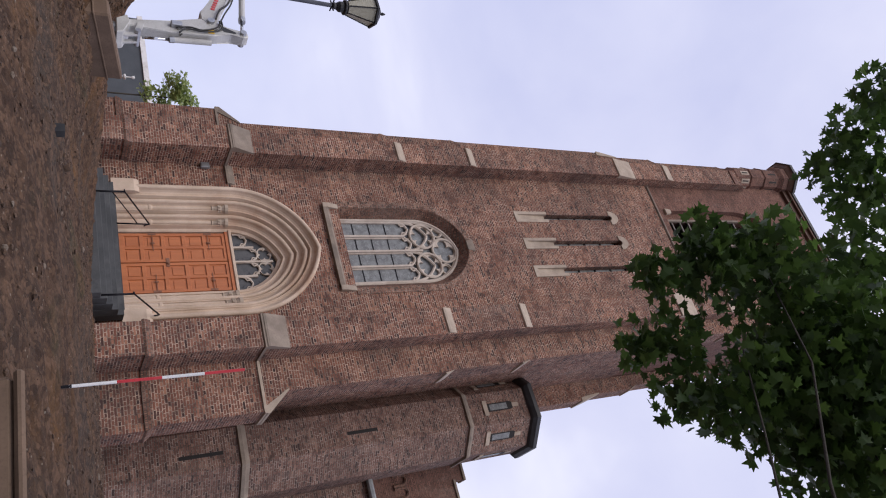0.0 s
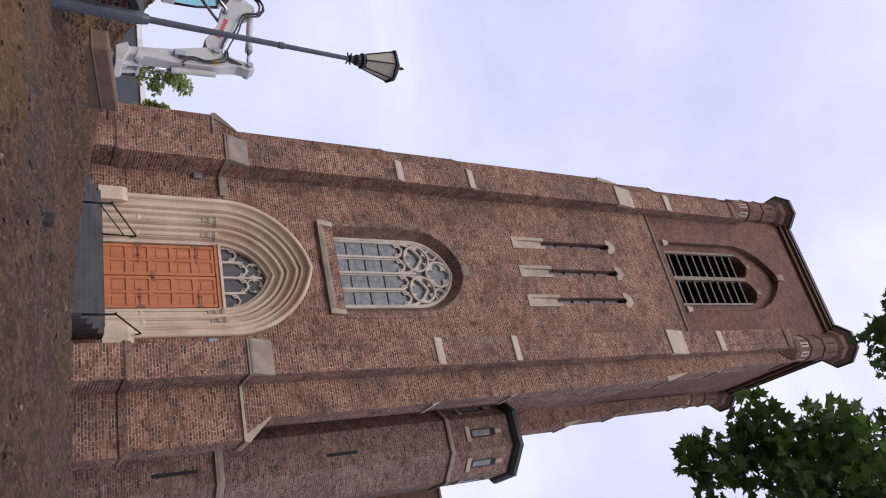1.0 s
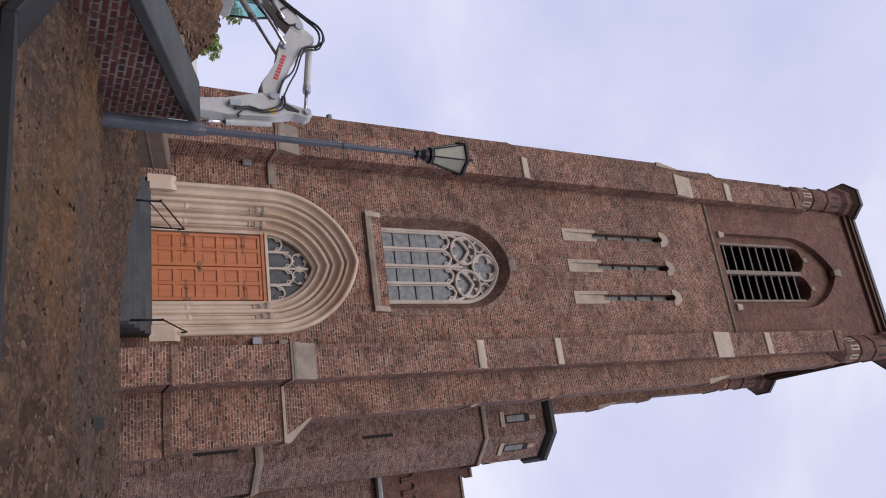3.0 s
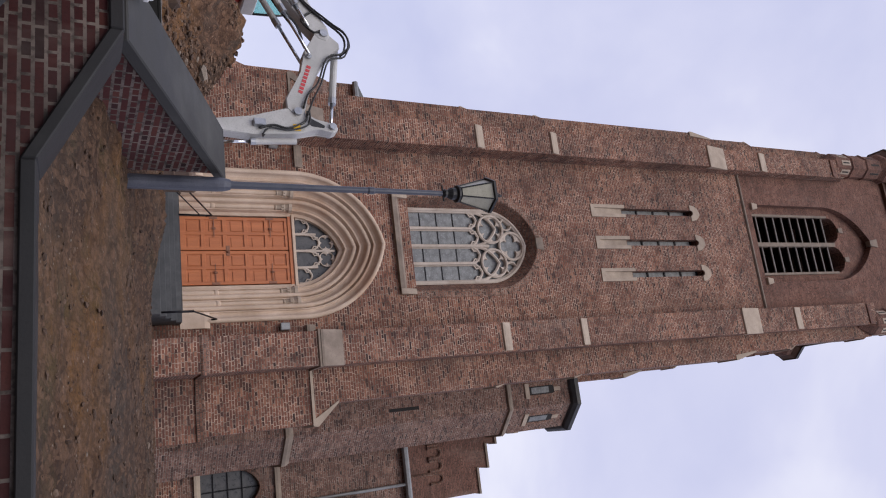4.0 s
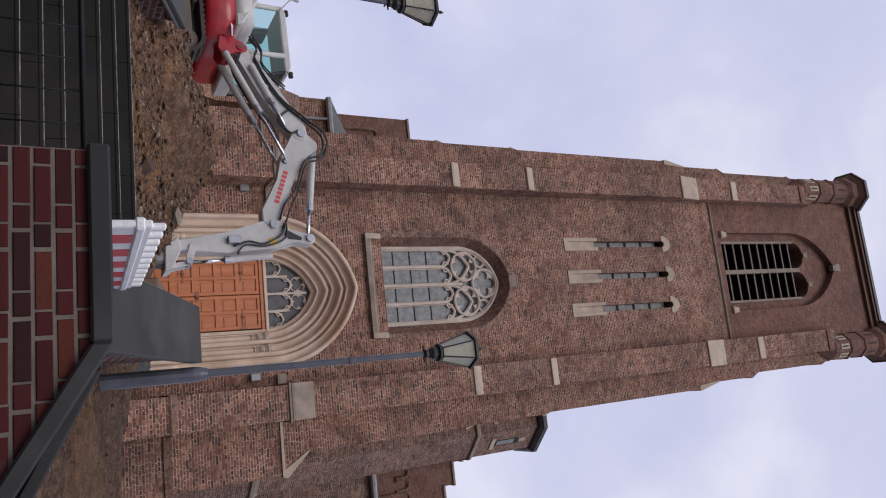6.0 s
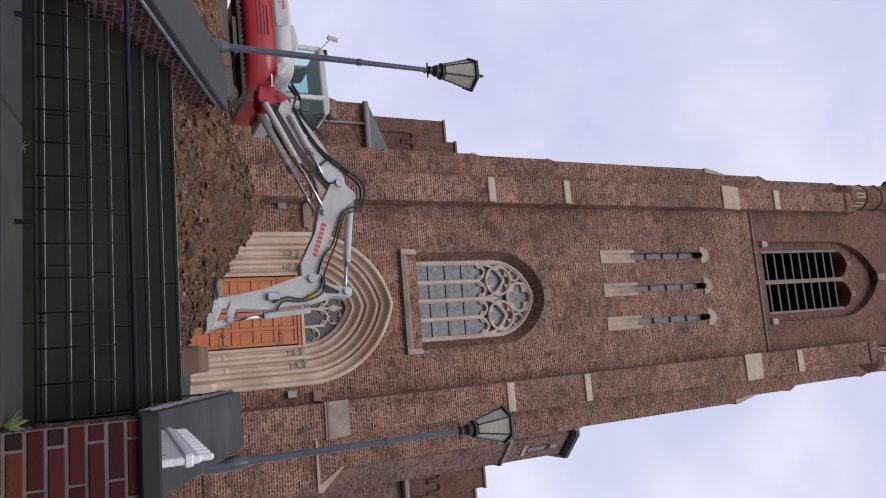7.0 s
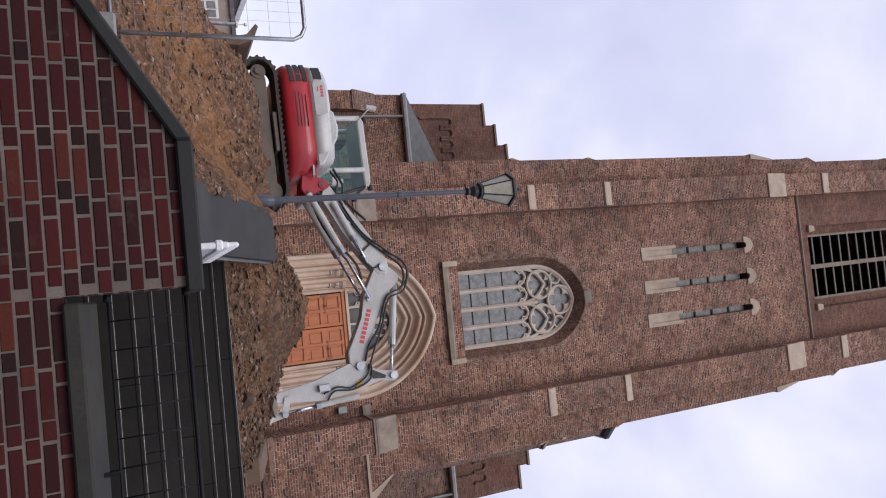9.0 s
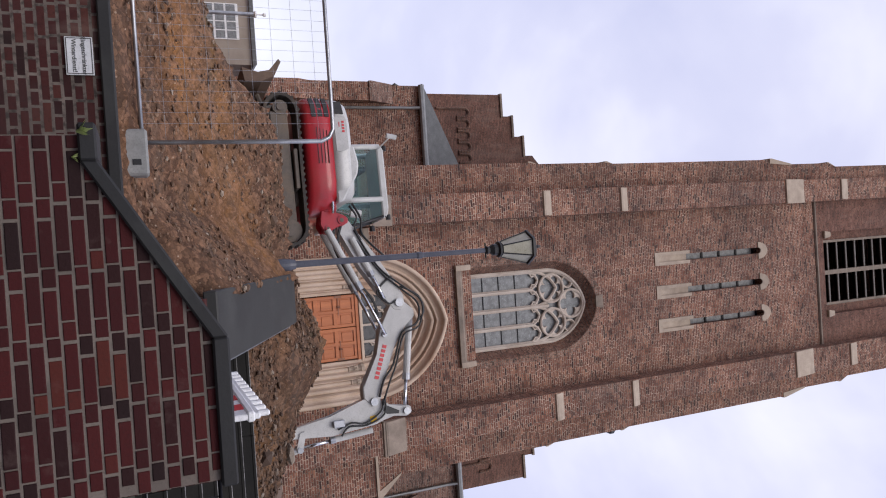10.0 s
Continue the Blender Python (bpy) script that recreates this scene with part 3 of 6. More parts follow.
    col = mixed(nt, col, (0.03, 0.013, 0.013), ramp(nt, n, [(0.5, (0, 0, 0)), (0.85, (0.5, 0.5, 0.5))]))
    lime = noise_node(nt, geo, 3.0, 5.0, 0.65)
    col = mixed(nt, col, (0.17, 0.12, 0.105), ramp(nt, lime, [(0.62, (0, 0, 0)), (0.8, (0.4, 0.4, 0.4))]))
    nt.links.new(col, sh.inputs["Base Color"])
    sh.inputs["Roughness"].default_value = 0.78
    sh.inputs["Specular IOR Level"].default_value = 0.2
    bumped(nt, sh, n, 0.5, 0.005)
    return m


M_ONEBRICK = brick_piece_material()
M_MORTAR = surface("grey_lime_mortar", (0.12, 0.097, 0.083), (0.19, 0.157, 0.134), 0.95, scale=4, grain=70, stain=(0.08, 0.07, 0.06), bump=0.5)
brick_meshes = {}


def brick_mesh(length):
    key = round(length, 2)
    if key not in brick_meshes:
        bm = bmesh.new()
        box(bm, 0, 0, 0, key, 0.1, 0.0645)
        bmesh.ops.bevel(bm, geom=[e for e in bm.edges if e.verts[0].co.y < 0.01 and e.verts[1].co.y < 0.01], offset=0.004, segments=1, affect="EDGES")
        me = bpy.data.meshes.new("brick")
        bm.to_mesh(me)
        bm.free()
        me.materials.append(M_ONEBRICK)
        brick_meshes[key] = me
    return brick_meshes[key]


def lay_bricks(parent, x0, x1, z0, top, y, seed):
    """Courses of stretchers and headers set into a wall's front; top(x) gives the height that they stay under."""
    rng = random.Random(seed)
    row = 0
    z = z0
    while z < 2.3:
        x = x0 + 0.006
        header = False
        first = 0.0 if row % 2 else 0.055
        if first:
            header = True
            x -= 0.03
        while x < x1 - 0.03:
            length = (0.105 if header else 0.246) - (0.0 if x > x0 else 0.036)
            header = not header
            x = max(x, x0 + 0.006)
            length = min(length, x1 - 0.006 - x)
            a, b = x, x + length
            while b - a > 0.035 and z + 0.063 > min(top(a + 0.001), top(b - 0.001)) + 0.085:
                if top(a + 0.001) < top(b - 0.001):
                    a += 0.02
                else:
                    b -= 0.02
            if b - a > 0.035:
                ob = new("brick", brick_mesh(b - a))
                ob.location = (a, y - 0.007 + rng.uniform(-0.003, 0.003), z + rng.uniform(-0.002, 0.002))
                ob.rotation_euler = (0, rng.uniform(-0.006, 0.006), rng.uniform(-0.01, 0.01))
                ob.parent = parent
            x += length + 0.0155
        z += 0.0805
        row += 1


def front_top(x):
    """Underside of the front wall's coping."""
    d = abs(x - 0.52)
    if d < 1.5:
        return 1.36
    if d < 2.38:
        return 2.0
    low = 1.37 if x < 0.52 else 1.33
    return max(low, 2.0 - (d - 2.38) * (2.0 - low) / 1.05)


street_wall = thing("wall_street", "dark red clinker street wall with anthracite copings", "retaining wall", kind="structure")
pieces = []
pieces.append((wall_body("pier_wall", [(-3.06, 0), (-1.02, 0), (-1.02, 2.0), (-1.86, 2.0), (-2.91, 1.37), (-3.06, 1.37)], FRONT, FRONT + 0.34, street_wall, M_MORTAR), -3.06, -1.02, 0.66))
pieces.append((wall_body("parapet_wall", [(-1.02, 0), (2.02, 0), (2.02, 1.36), (-1.02, 1.36)], FRONT + 0.002, FRONT + 0.32, street_wall, M_MORTAR), -1.02, 2.02, 0.66))
pieces.append((wall_body("pier_wall", [(2.02, 0), (4.24, 0), (4.24, 1.33), (3.95, 1.33), (2.9, 2.0), (2.02, 2.0)], FRONT, FRONT + 0.34, street_wall, M_MORTAR), 2.02, 4.24, 0.66))
coping([(-3.12, 1.46), (-2.91, 1.46), (-1.86, 2.09), (-0.985, 2.09)], FRONT - 0.05, FRONT + 0.42, 0.095, street_wall)
coping([(2.0, 2.09), (2.9, 2.09), (3.95, 1.42), (4.3, 1.42)], FRONT - 0.05, FRONT + 0.42, 0.095, street_wall)
for xa, xb in ((-0.98, 0.518), (0.522, 1.995)):
    bm = bmesh.new()
    prism(bm, [(FRONT - 0.05, 1.36), (FRONT - 0.05, 1.45), (FRONT + 0.36, 1.515), (FRONT + 0.36, 1.36)], "x", xa, xb)
    part("parapet_stone", bm, M_LEDGE, street_wall, bevel=0.012)

for x0, x1 in ((-1.022, -1.015), (2.015, 2.022)):
    bm = bmesh.new()
    box(bm, x0, FRONT + 0.004, 1.47, x1, FRONT + 0.336, 1.99)
    part("end_brickwork", bm, M_CLINKER, street_wall)

back_wall = thing("wall_terrace", "red brick terrace wall behind the side flights with dark copings", "retaining wall", kind="structure")
wing_l = wall_body("wing_wall", [(-30, 0), (-1.4, 0), (-1.4, 2.09), (-1.62, 2.09), (-2.62, 1.45), (-30, 1.45)], BACK, BACK + 0.34, back_wall, M_CLINKER)
wing_r = wall_body("wing_wall", [(2.16, 0), (30, 0), (30, 1.57), (3.92, 1.57), (2.92, 2.1), (2.16, 2.1)], BACK, BACK + 0.34, back_wall, M_CLINKER)
coping([(-30, 1.545), (-9, 1.545), (-6, 1.545), (-2.62, 1.545), (-1.62, 2.18), (-1.36, 2.18)], BACK - 0.05, BACK + 0.4, 0.1, back_wall)
coping([(2.12, 2.19), (2.92, 2.19), (3.92, 1.66), (6.5, 1.66), (9.5, 1.66), (12.5, 1.66), (30, 1.66)], BACK - 0.05, BACK + 0.4, 0.1, back_wall)

landing = bmesh.new()
box(landing, -1.4, FRONT + 0.33, 0, 2.16, BACK + 0.1, 1.17)
tagged(part("landing", landing, M_STEP), "dark stone landing behind the parapet", "landing", kind="structure")
for side, xa, xb in (("l", -1.4, -3.5), ("r", 2.16, 4.26)):
    flight = thing("side_flight", "dark stone side steps up to the landing", "stairs", kind="structure")
    for k in range(6):
        bm = bmesh.new()
        xs = sorted((xa + (xb - xa) * k / 6, xa + (xb - xa) * (k + 1) / 6))
        box(bm, xs[0], FRONT + 0.345, 0, xs[1], BACK - 0.004, 1.165 - 0.165 * (k + 1))
        part("step", bm, M_STEP, flight)

# the central flight
stairs = thing("stairs_main", "wet black stone steps rising to the dug-up terrace", "stairs", kind="structure")
for k in range(-2, 8):
    y, z = 10.05 + 0.247 * k, 1.558 + 0.162 * k
    joints = [STAIR_X0 + 0.01, STAIR_X0 + (1.1 if k % 2 else 1.75), STAIR_X0 + (2.3 if k % 2 else 2.75), STAIR_X1 - 0.01]
    for xa, xb in zip(joints, joints[1:]):
        bm = bmesh.new()
        prism(bm, [(y + 0.004, z - 0.17), (y + 0.004, z - 0.04), (y - 0.002, z - 0.03), (y - 0.002, z - 0.012), (y + 0.003, z - 0.003), (y + 0.012, z), (y + 0.34, z + 0.003), (y + 0.34, z - 0.17)], "x", xa + 0.003, xb - 0.003)
        stone = part("step", bm, M_STEP, stairs)
        # Thin bar along the edge carries the painted glint.
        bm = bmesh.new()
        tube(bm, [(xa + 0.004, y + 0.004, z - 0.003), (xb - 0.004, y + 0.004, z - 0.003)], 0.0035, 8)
        part("nosing", bm, M_NOSING_GLINT, stone, "worn wet step edge", smooth=True)
bm = bmesh.new()
prism(bm, [(9.2, 0.0), (9.2, 0.75), (12.05, 2.5), (12.05, 0.0)], "x", STAIR_X0 + 0.02, STAIR_X1 - 0.02)
part("stair_core", bm, M_CONCRETE, stairs)

for name, xa, xb, inner in (("cheek_wall", -2.02, STAIR_X0, 1), ("cheek_wall", STAIR_X1, 2.78, -1)):
    cheek = thing("cheek_wall", "sloping brick cheek wall of the stairs under a broad grey slab", "stair wall", kind="structure")
    bm = bmesh.new()
    prism(bm, [(BACK + 0.3, 0.2), (12.95, 0.2), (12.95, 3.36), (BACK + 0.3, 2.13), (BACK + 0.3, 2.0)], "x", xa + 0.06, xb - 0.06)
    part("brickwork", bm, M_CHEEK, cheek)
    bm = bmesh.new()
    prism(bm, [(BACK + 0.36, 2.12), (13.02, 3.38), (13.02, 3.50), (BACK + 0.34, 2.24)], "x", xa, xb)
    part("slab", bm, M_SLAB, cheek, "broad smooth grey stone slab", bevel=0.012)
    x = xb - 0.01 if inner > 0 else xa + 0.01
    bm = bmesh.new()
    a, b = Vector((x + 0.03 * inner, 10.08, 2.17)), Vector((x + 0.03 * inner, 12.95, 3.385))
    tube(bm, [a, b], 0.021, 10)
    rail = part("handrail", bm, M_DULLSTEEL, cheek, "slim dull steel handrail", smooth=True)
    for f in (0.04, 0.5, 0.94):
        bm = bmesh.new()
        p = a.lerp(b, f)
        tube(bm, [p + Vector((-0.0 * inner, 0, 0)), p + Vector((-0.02 * inner, 0, -0.09)), p + Vector((-0.06 * inner, 0, -0.1))], 0.011, 6)
        part("bracket", bm, M_IRON, rail)

# railing on the parapet
railing = thing("parapet_railing", "black iron railing with thin balusters on the stone parapet", "railing")
for z, r in ((1.575, 0.007), (2.0, 0.0125)):
    bm = bmesh.new()
    tube(bm, [(-1.06, 8.0, z), (2.1, 8.0, z)], r, 8)
    part("rail", bm, M_IRON, railing, smooth=True)
for i in range(18):
    bm = bmesh.new()
    x = -0.86 + 0.168 * i
    tube(bm, [(x, 8.0, 1.575), (x, 8.0, 2.0)], 0.0045, 6)
    part("baluster", bm, M_IRON, railing, smooth=True)
for x in (-0.99, 2.03):
    for z in (1.575, 2.0):
        bm = bmesh.new()
        tube(bm, [(x - 0.03, 8.0, z), (x + 0.02, 8.0, z)], 0.022, 10)
        part("socket", bm, M_IRON, railing, smooth=True)
for x in (0.0, 1.05):
    bm = bmesh.new()
    tube(bm, [(x, 8.0, 1.48), (x, 8.0, 1.575)], 0.014, 6)
    part("foot", bm, M_IRON, railing)

# ---- church ----
M_BRICK_RING = brick_wall("arch_ring_brick", [(0.06, 0.036, 0.03), (0.2, 0.095, 0.066), (0.28, 0.135, 0.095), (0.4, 0.23, 0.165)], (0.42, 0.33, 0.27), width=0.12, soot=0.4)
church = thing("church", "tall old red-brown brick church tower with sandstone portal", "church", (0.2, 25, 3.6))
church_inv = Matrix.Translation((-0.2, -25, -3.6))


def cpart(name, bm, material, parent=None, label="", smooth=False, bevel=0.0):
    ob = part(name, bm, material, None, label, smooth, bevel)
    ob.parent = parent or church
    if parent is None:
        ob.matrix_parent_inverse = church_inv
    return ob


X0, X1, Y0, Y1, TOP = -3.75, 4.0, 25.0, 32.7, 37.9
DX, WX, SX, BX = 0.27, 0.24, 0.18, 0.15


def arch_cutter(cx, hw, radius, z0, zs, y0, y1):
    bm = bmesh.new()
    prism(bm, arch(cx, hw, radius, z0, zs), "y", y0, y1)
    return bm


bm = bmesh.new()
box(bm, X0, Y0, 3.2, X1, Y1, 27.35)
tower = cpart("tower_wall", bm, M_BRICK)
cutters = [arch_cutter(DX, 2.28, 2.83, 4.55, 7.9, 24.5, 26.4), arch_cutter(WX, 1.56, 1.91, 11.6, 14.6, 24.5, 26.1)]
for i in (-1, 0, 1):
    x = SX + 1.24 * i
    bm = bmesh.new()
    prism(bm, [(x - 0.12, 20.75)] + [(x - 0.12 * math.cos(a), 24.2 + 0.12 * math.sin(a)) for a in np.linspace(0, math.pi, 7)] + [(x + 0.12, 20.75)], "y", 24.5, 25.9)
    cutters.append(bm)
    bm = bmesh.new()
    box(bm, x - 0.25, 24.5, 19.12, x + 0.25, 25.16, 20.76)
    cutters.append(bm)
carve(tower, cutters)
bm = bmesh.new()
box(bm, X0 + 0.06, Y0 + 0.06, 27.36, X1 - 0.06, Y1 - 0.06, TOP)
belfry = cpart("belfry_wall", bm, M_BRICK_PLAIN)
cutters = [arch_cutter(BX, 1.72, 3.6, 27.9, 32.7, 24.5, 25.36)]
for s in (-1, 1):
    x = BX + 0.7 * s
    bm = bmesh.new()
    prism(bm, [(x - 0.62, 27.95)] + [(x - 0.62 * math.cos(a), 33.25 + 0.66 * math.sin(a)) for a in np.linspace(0, math.pi, 11)] + [(x + 0.62, 27.95)], "y", 24.9, 27.2)
    cutters.append(bm)
carve(belfry, cutters)

# buttresses, with sloping set-off stones
STEPS = [(8.05, 8.7, 0.2), (14.1, 14.36, 0.05), (17.25, 17.51, 0.05), (25.15, 26.25, 0.2), (28.4, 28.8, 0.1), (33.3, 33.55, 0.06)]


def buttress(to_world, lo, hi, depth, drops, first=M_STONE_OLD):
    """to_world(d, s, z): d out of the wall, s along it."""
    prof = [(depth + 0.1, 3.2), (depth + 0.1, 4.85), (depth, 5.0)]
    d = depth
    caps = []
    for (z0, z1, _), drop in zip(STEPS, drops):
        prof += [(d, z0), (d - drop, z1)]
        caps.append((d, z0, d - drop, z1))
        d -= drop
    prof += [(d, 33.9), (-0.02, 34.5), (-0.02, 3.2)]
    bm = bmesh.new()
    a = [bm.verts.new(to_world(p, lo, z)) for p, z in prof]
    b = [bm.verts.new(to_world(p, hi, z)) for p, z in prof]
    bm.faces.new(a)
    bm.faces.new(b[::-1])
    for i in range(len(prof)):
        j = (i + 1) % len(prof)
        bm.faces.new((a[i], b[i], b[j], a[j]))
    ob = cpart("buttress", bm, M_BRICK)
    for k, (da, za, db, zb) in enumerate(caps):
        bm = bmesh.new()
        over = 0.07 if k == 0 else 0.05
        inset = 0.0 if k in (0, 3) else 0.06
        pr = [(da + 0.004, za - 0.05), (da + over, za - 0.03), (da + over, za + 0.04), (db + 0.01, zb + 0.03), (db - 0.05, zb + 0.03), (da - 0.15, za - 0.05)]
        e0, e1 = lo - 0.03 + inset, hi + 0.03 - inset
        va = [bm.verts.new(to_world(p, e0, z)) for p, z in pr]
        vb = [bm.verts.new(to_world(p, e1, z)) for p, z in pr]
        bm.faces.new(va)
        bm.faces.new(vb[::-1])
        for i in range(len(pr)):
            j = (i + 1) % len(pr)
            bm.faces.new((va[i], vb[i], vb[j], va[j]))
        cpart("set_off_stone", bm, M_BRICK_PLAIN if k == 5 else M_STONE_PALE if k in (1, 2, 3, 4) else first, ob)
    # plinth moulding
    bm = bmesh.new()
    pr = [(depth + 0.104, 4.8), (depth + 0.13, 4.86), (depth + 0.02, 5.02), (-0.01, 5.02), (-0.01, 4.8)]
    va = [bm.verts.new(to_world(p, lo - 0.045, z)) for p, z in pr]
    vb = [bm.verts.new(to_world(p, hi + 0.045, z)) for p, z in pr]
    bm.faces.new(va)
    bm.faces.new(vb[::-1])
    for i in range(len(pr)):
        j = (i + 1) % len(pr)
        bm.faces.new((va[i], vb[i], vb[j], va[j]))
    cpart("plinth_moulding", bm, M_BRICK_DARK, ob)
    bm = bmesh.new()
    pr = [(depth + 0.004, 7.93), (depth + 0.055, 7.95), (depth + 0.055, 8.01), (-0.01, 8.01), (-0.01, 7.93)]
    va = [bm.verts.new(to_world(p, lo - 0.05, z)) for p, z in pr]
    vb = [bm.verts.new(to_world(p, hi + 0.05, z)) for p, z in pr]
    bm.faces.new(va)
    bm.faces.new(vb[::-1])
    for i in range(len(pr)):
        j = (i + 1) % len(pr)
        bm.faces.new((va[i], vb[i], vb[j], va[j]))
    cpart("string_course", bm, first, ob)


FD, SD = [0.2, 0.05, 0.05, 0.16, 0.05, 0.02], [0.55, 0.05, 0.05, 0.2, 0.15, 0.05]
for lo, hi in ((X0 - 0.002, -2.87), (3.05, X1 + 0.002)):
    buttress(lambda d, s, z: (s, Y0 - d, z), lo, hi, 1.0, FD)
for lo, hi in ((Y0 + 0.003, Y0 + 0.95), (Y1 - 0.95, Y1)):
    buttress(lambda d, s, z: (X0 - d, s, z), lo, hi, 1.55, SD)
    buttress(lambda d, s, z: (X1 + d, s, z), lo, hi, 1.55, SD, M_STONE_PALE)

# base plinth and bands of the tower front
for xa, xb in ((-2.87, -2.05), (2.58, 3.05)):
    bm = bmesh.new()
    prism(bm, [(Y0 - 0.1, 3.2), (Y0 - 0.1, 4.85), (Y0 - 0.003, 5.02), (Y0 + 0.1, 5.02), (Y0 + 0.1, 3.2)], "x", xa, xb)
    cpart("plinth", bm, M_BRICK)
for xa, xb in ((-2.87, -2.14), (2.72, 3.05)):
    bm = bmesh.new()
    prism(bm, [(Y0 - 0.09, 7.94), (Y0 - 0.09, 8.02), (Y0 - 0.004, 8.2), (Y0 + 0.1, 8.2), (Y0 + 0.1, 7.94)], "x", xa, xb)
    cpart("string_course", bm, M_STONE_OLD)
bm = bmesh.new()
prism(bm, [(Y0 - 0.02, 27.33), (Y0 - 0.07, 27.37), (Y0 - 0.07, 27.43), (Y0 + 0.055, 27.52), (Y0 + 0.2, 27.52), (Y0 + 0.2, 27.33)], "x", -2.87, 3.05)
cpart("string_course", bm, M_STONE_OLD)
for x in (BX - 1.62, BX + 1.68):
    bm = bmesh.new()
    prism(bm, [(x - 0.16, 27.9), (x + 0.16, 27.9), (x + 0.1, 28.25), (x - 0.1, 28.25)], "y", Y0 - 0.05, Y0 + 0.1)
    cpart("label_stop", bm, M_STONE_PALE, bevel=0.02)

# portal: moulded orders, shafts, capitals
prof = [(1.21, 25.05), (1.21, 24.97)]
for base, y in ((1.21, 24.97), (0.84, 25.22), (0.46, 25.48)):
    for a in np.linspace(0, math.pi, 7):
        prof.append((base - 0.07 + 0.07 * math.cos(a), y - 0.075 * math.sin(a) * (1 if base < 1.2 else 0.9)))
    prof += [(base - 0.15, y + 0.05), (base - 0.19, y + 0.12), (base - 0.25, y + 0.16), (base - 0.29, y + 0.145), (base - 0.31, y + 0.1), (base - 0.33, y + 0.1), (base - 0.355, y + 0.19), (base - 0.37, y + 0.25)]
prof += [(0.05, 25.74), (0.0, 25.76), (0.0, 26.0)]
bm = bmesh.new()
lofted_arch(bm, DX, 1.07, 1.62, 4.58, 7.9, prof, 18)
cpart("portal", bm, M_STONE, None, "moulded beige sandstone portal")
for s in (-1, 1):
    for off, y in ((0.62, 25.36), (0.25, 25.61)):
        x = DX + s * (1.07 + off)
        bm = bmesh.new()
        turned(bm, x, y, [(0.095, 4.6), (0.095, 5.45), (0.085, 5.5), (0.105, 5.54), (0.1, 5.6), (0.068, 5.64), (0.068, 7.42)], 12)
        sh = cpart("shaft", bm, M_STONE, smooth=False)
        bm = bmesh.new()
        turned(bm, x, y, [(0.075, 7.4), (0.1, 7.43), (0.075, 7.47), (0.1, 7.6), (0.135, 7.68), (0.11, 7.72), (0.15, 7.8), (0.17, 7.82), (0.17, 7.92)], 10)
        for k in range(8):
            a = k * math.pi / 4
            box(bm, x + 0.11 * math.cos(a) - 0.025, y + 0.11 * math.sin(a) - 0.025, 7.6, x + 0.11 * math.cos(a) + 0.025, y + 0.11 * math.sin(a) + 0.025, 7.7)
        cpart("capital", bm, M_STONE_PALE, sh, "carved leaf capital")
    bm = bmesh.new()
    xa, xb = sorted((DX + s * 1.08, DX + s * 2.42))
    prism(bm, [(24.87, 4.47), (24.87, 5.1), (24.94, 5.25), (25.0, 5.25), (25.1, 4.55), (26.0, 4.55), (26.0, 4.47)], "x", xa + (0.9 if s > 0 else 0), xb - (0.9 if s < 0 else 0))
    cpart("portal_base", bm, M_STONE)

# door: two leaves of framed panels
for s in (-1, 1):
    xa, xb = sorted((DX + 0.012 * s, DX + 1.03 * s))
    bm = bmesh.new()
    box(bm, xa, 25.83, 4.62, xb, 25.9, 7.82)
    leaf = cpart("door_leaf", bm, M_DOOR, None, "orange varnished oak door leaf")
    w = (xb - xa)
    for zi in [4.62 + 0.62 * k for k in range(6)]:
        bm = bmesh.new()
        h = 0.2 if zi == 4.62 else 0.12
        box(bm, xa, 25.795, zi, xb, 25.832, min(zi + h, 7.82))
        cpart("door_rail", bm, M_DOOR, leaf, bevel=0.008)
    for xs in (xa, xa + w / 2 - 0.05, xb - 0.1):
        bm = bmesh.new()
        box(bm, xs, 25.793, 4.62, xs + 0.1, 25.83, 7.82)
        cpart("door_stile", bm, M_DOOR, leaf, bevel=0.008)
    for k in range(5):
        for j in range(2):
            bm = bmesh.new()
            px, pz = xa + 0.14 + j * (w / 2 - 0.02), 4.86 + 0.62 * k
            box(bm, px, 25.812, pz, px + w / 2 - 0.21, 25.832, pz + 0.33)
            cpart("door_panel", bm, M_DOOR, leaf, bevel=0.012)
    for z in (5.62, 7.28):
        bm = bmesh.new()
        xh = xb if s > 0 else xa
        box(bm, min(xh, xh - s * 0.62), 25.78, z - 0.013, max(xh, xh - s * 0.62), 25.794, z + 0.013)
        box(bm, min(xh, xh - s * 0.07), 25.776, z - 0.11, max(xh, xh - s * 0.07), 25.795, z + 0.11)
        turned(bm, xh - s * 0.36, 25.785, [(0.03, z - 0.05), (0.035, z), (0.03, z + 0.05)], 8)
        cpart("strap_hinge", bm, M_HINGE, leaf, "forged strap hinge")
bm = bmesh.new()
box(bm, DX - 0.14, 25.775, 5.95, DX + 0.16, 25.8, 6.05)
turned(bm, DX + 0.05, 25.76, [(0.03, 5.96), (0.04, 6.0), (0.03, 6.04)], 8)
cpart("door_lock", bm, M_HINGE)
bm = bmesh.new()
box(bm, DX - 1.09, 25.76, 7.82, DX + 1.09, 25.95, 7.93)
cpart("door_head", bm, M_DOOR, None, "orange door head beam", bevel=0.01)
bm = bmesh.new()
box(bm, DX - 1.12, 25.72, 7.935, DX + 1.12, 26.0, 8.03)
cpart("transom", bm, M_STONE, None, bevel=0.012)


def ring(bm, cx, cz, r, y, t, seg=22):
    tube(bm, [(cx + r * math.cos(2 * math.pi * k / seg), y, cz + r * math.sin(2 * math.pi * k / seg)) for k in range(seg)], t, 6, closed=True)


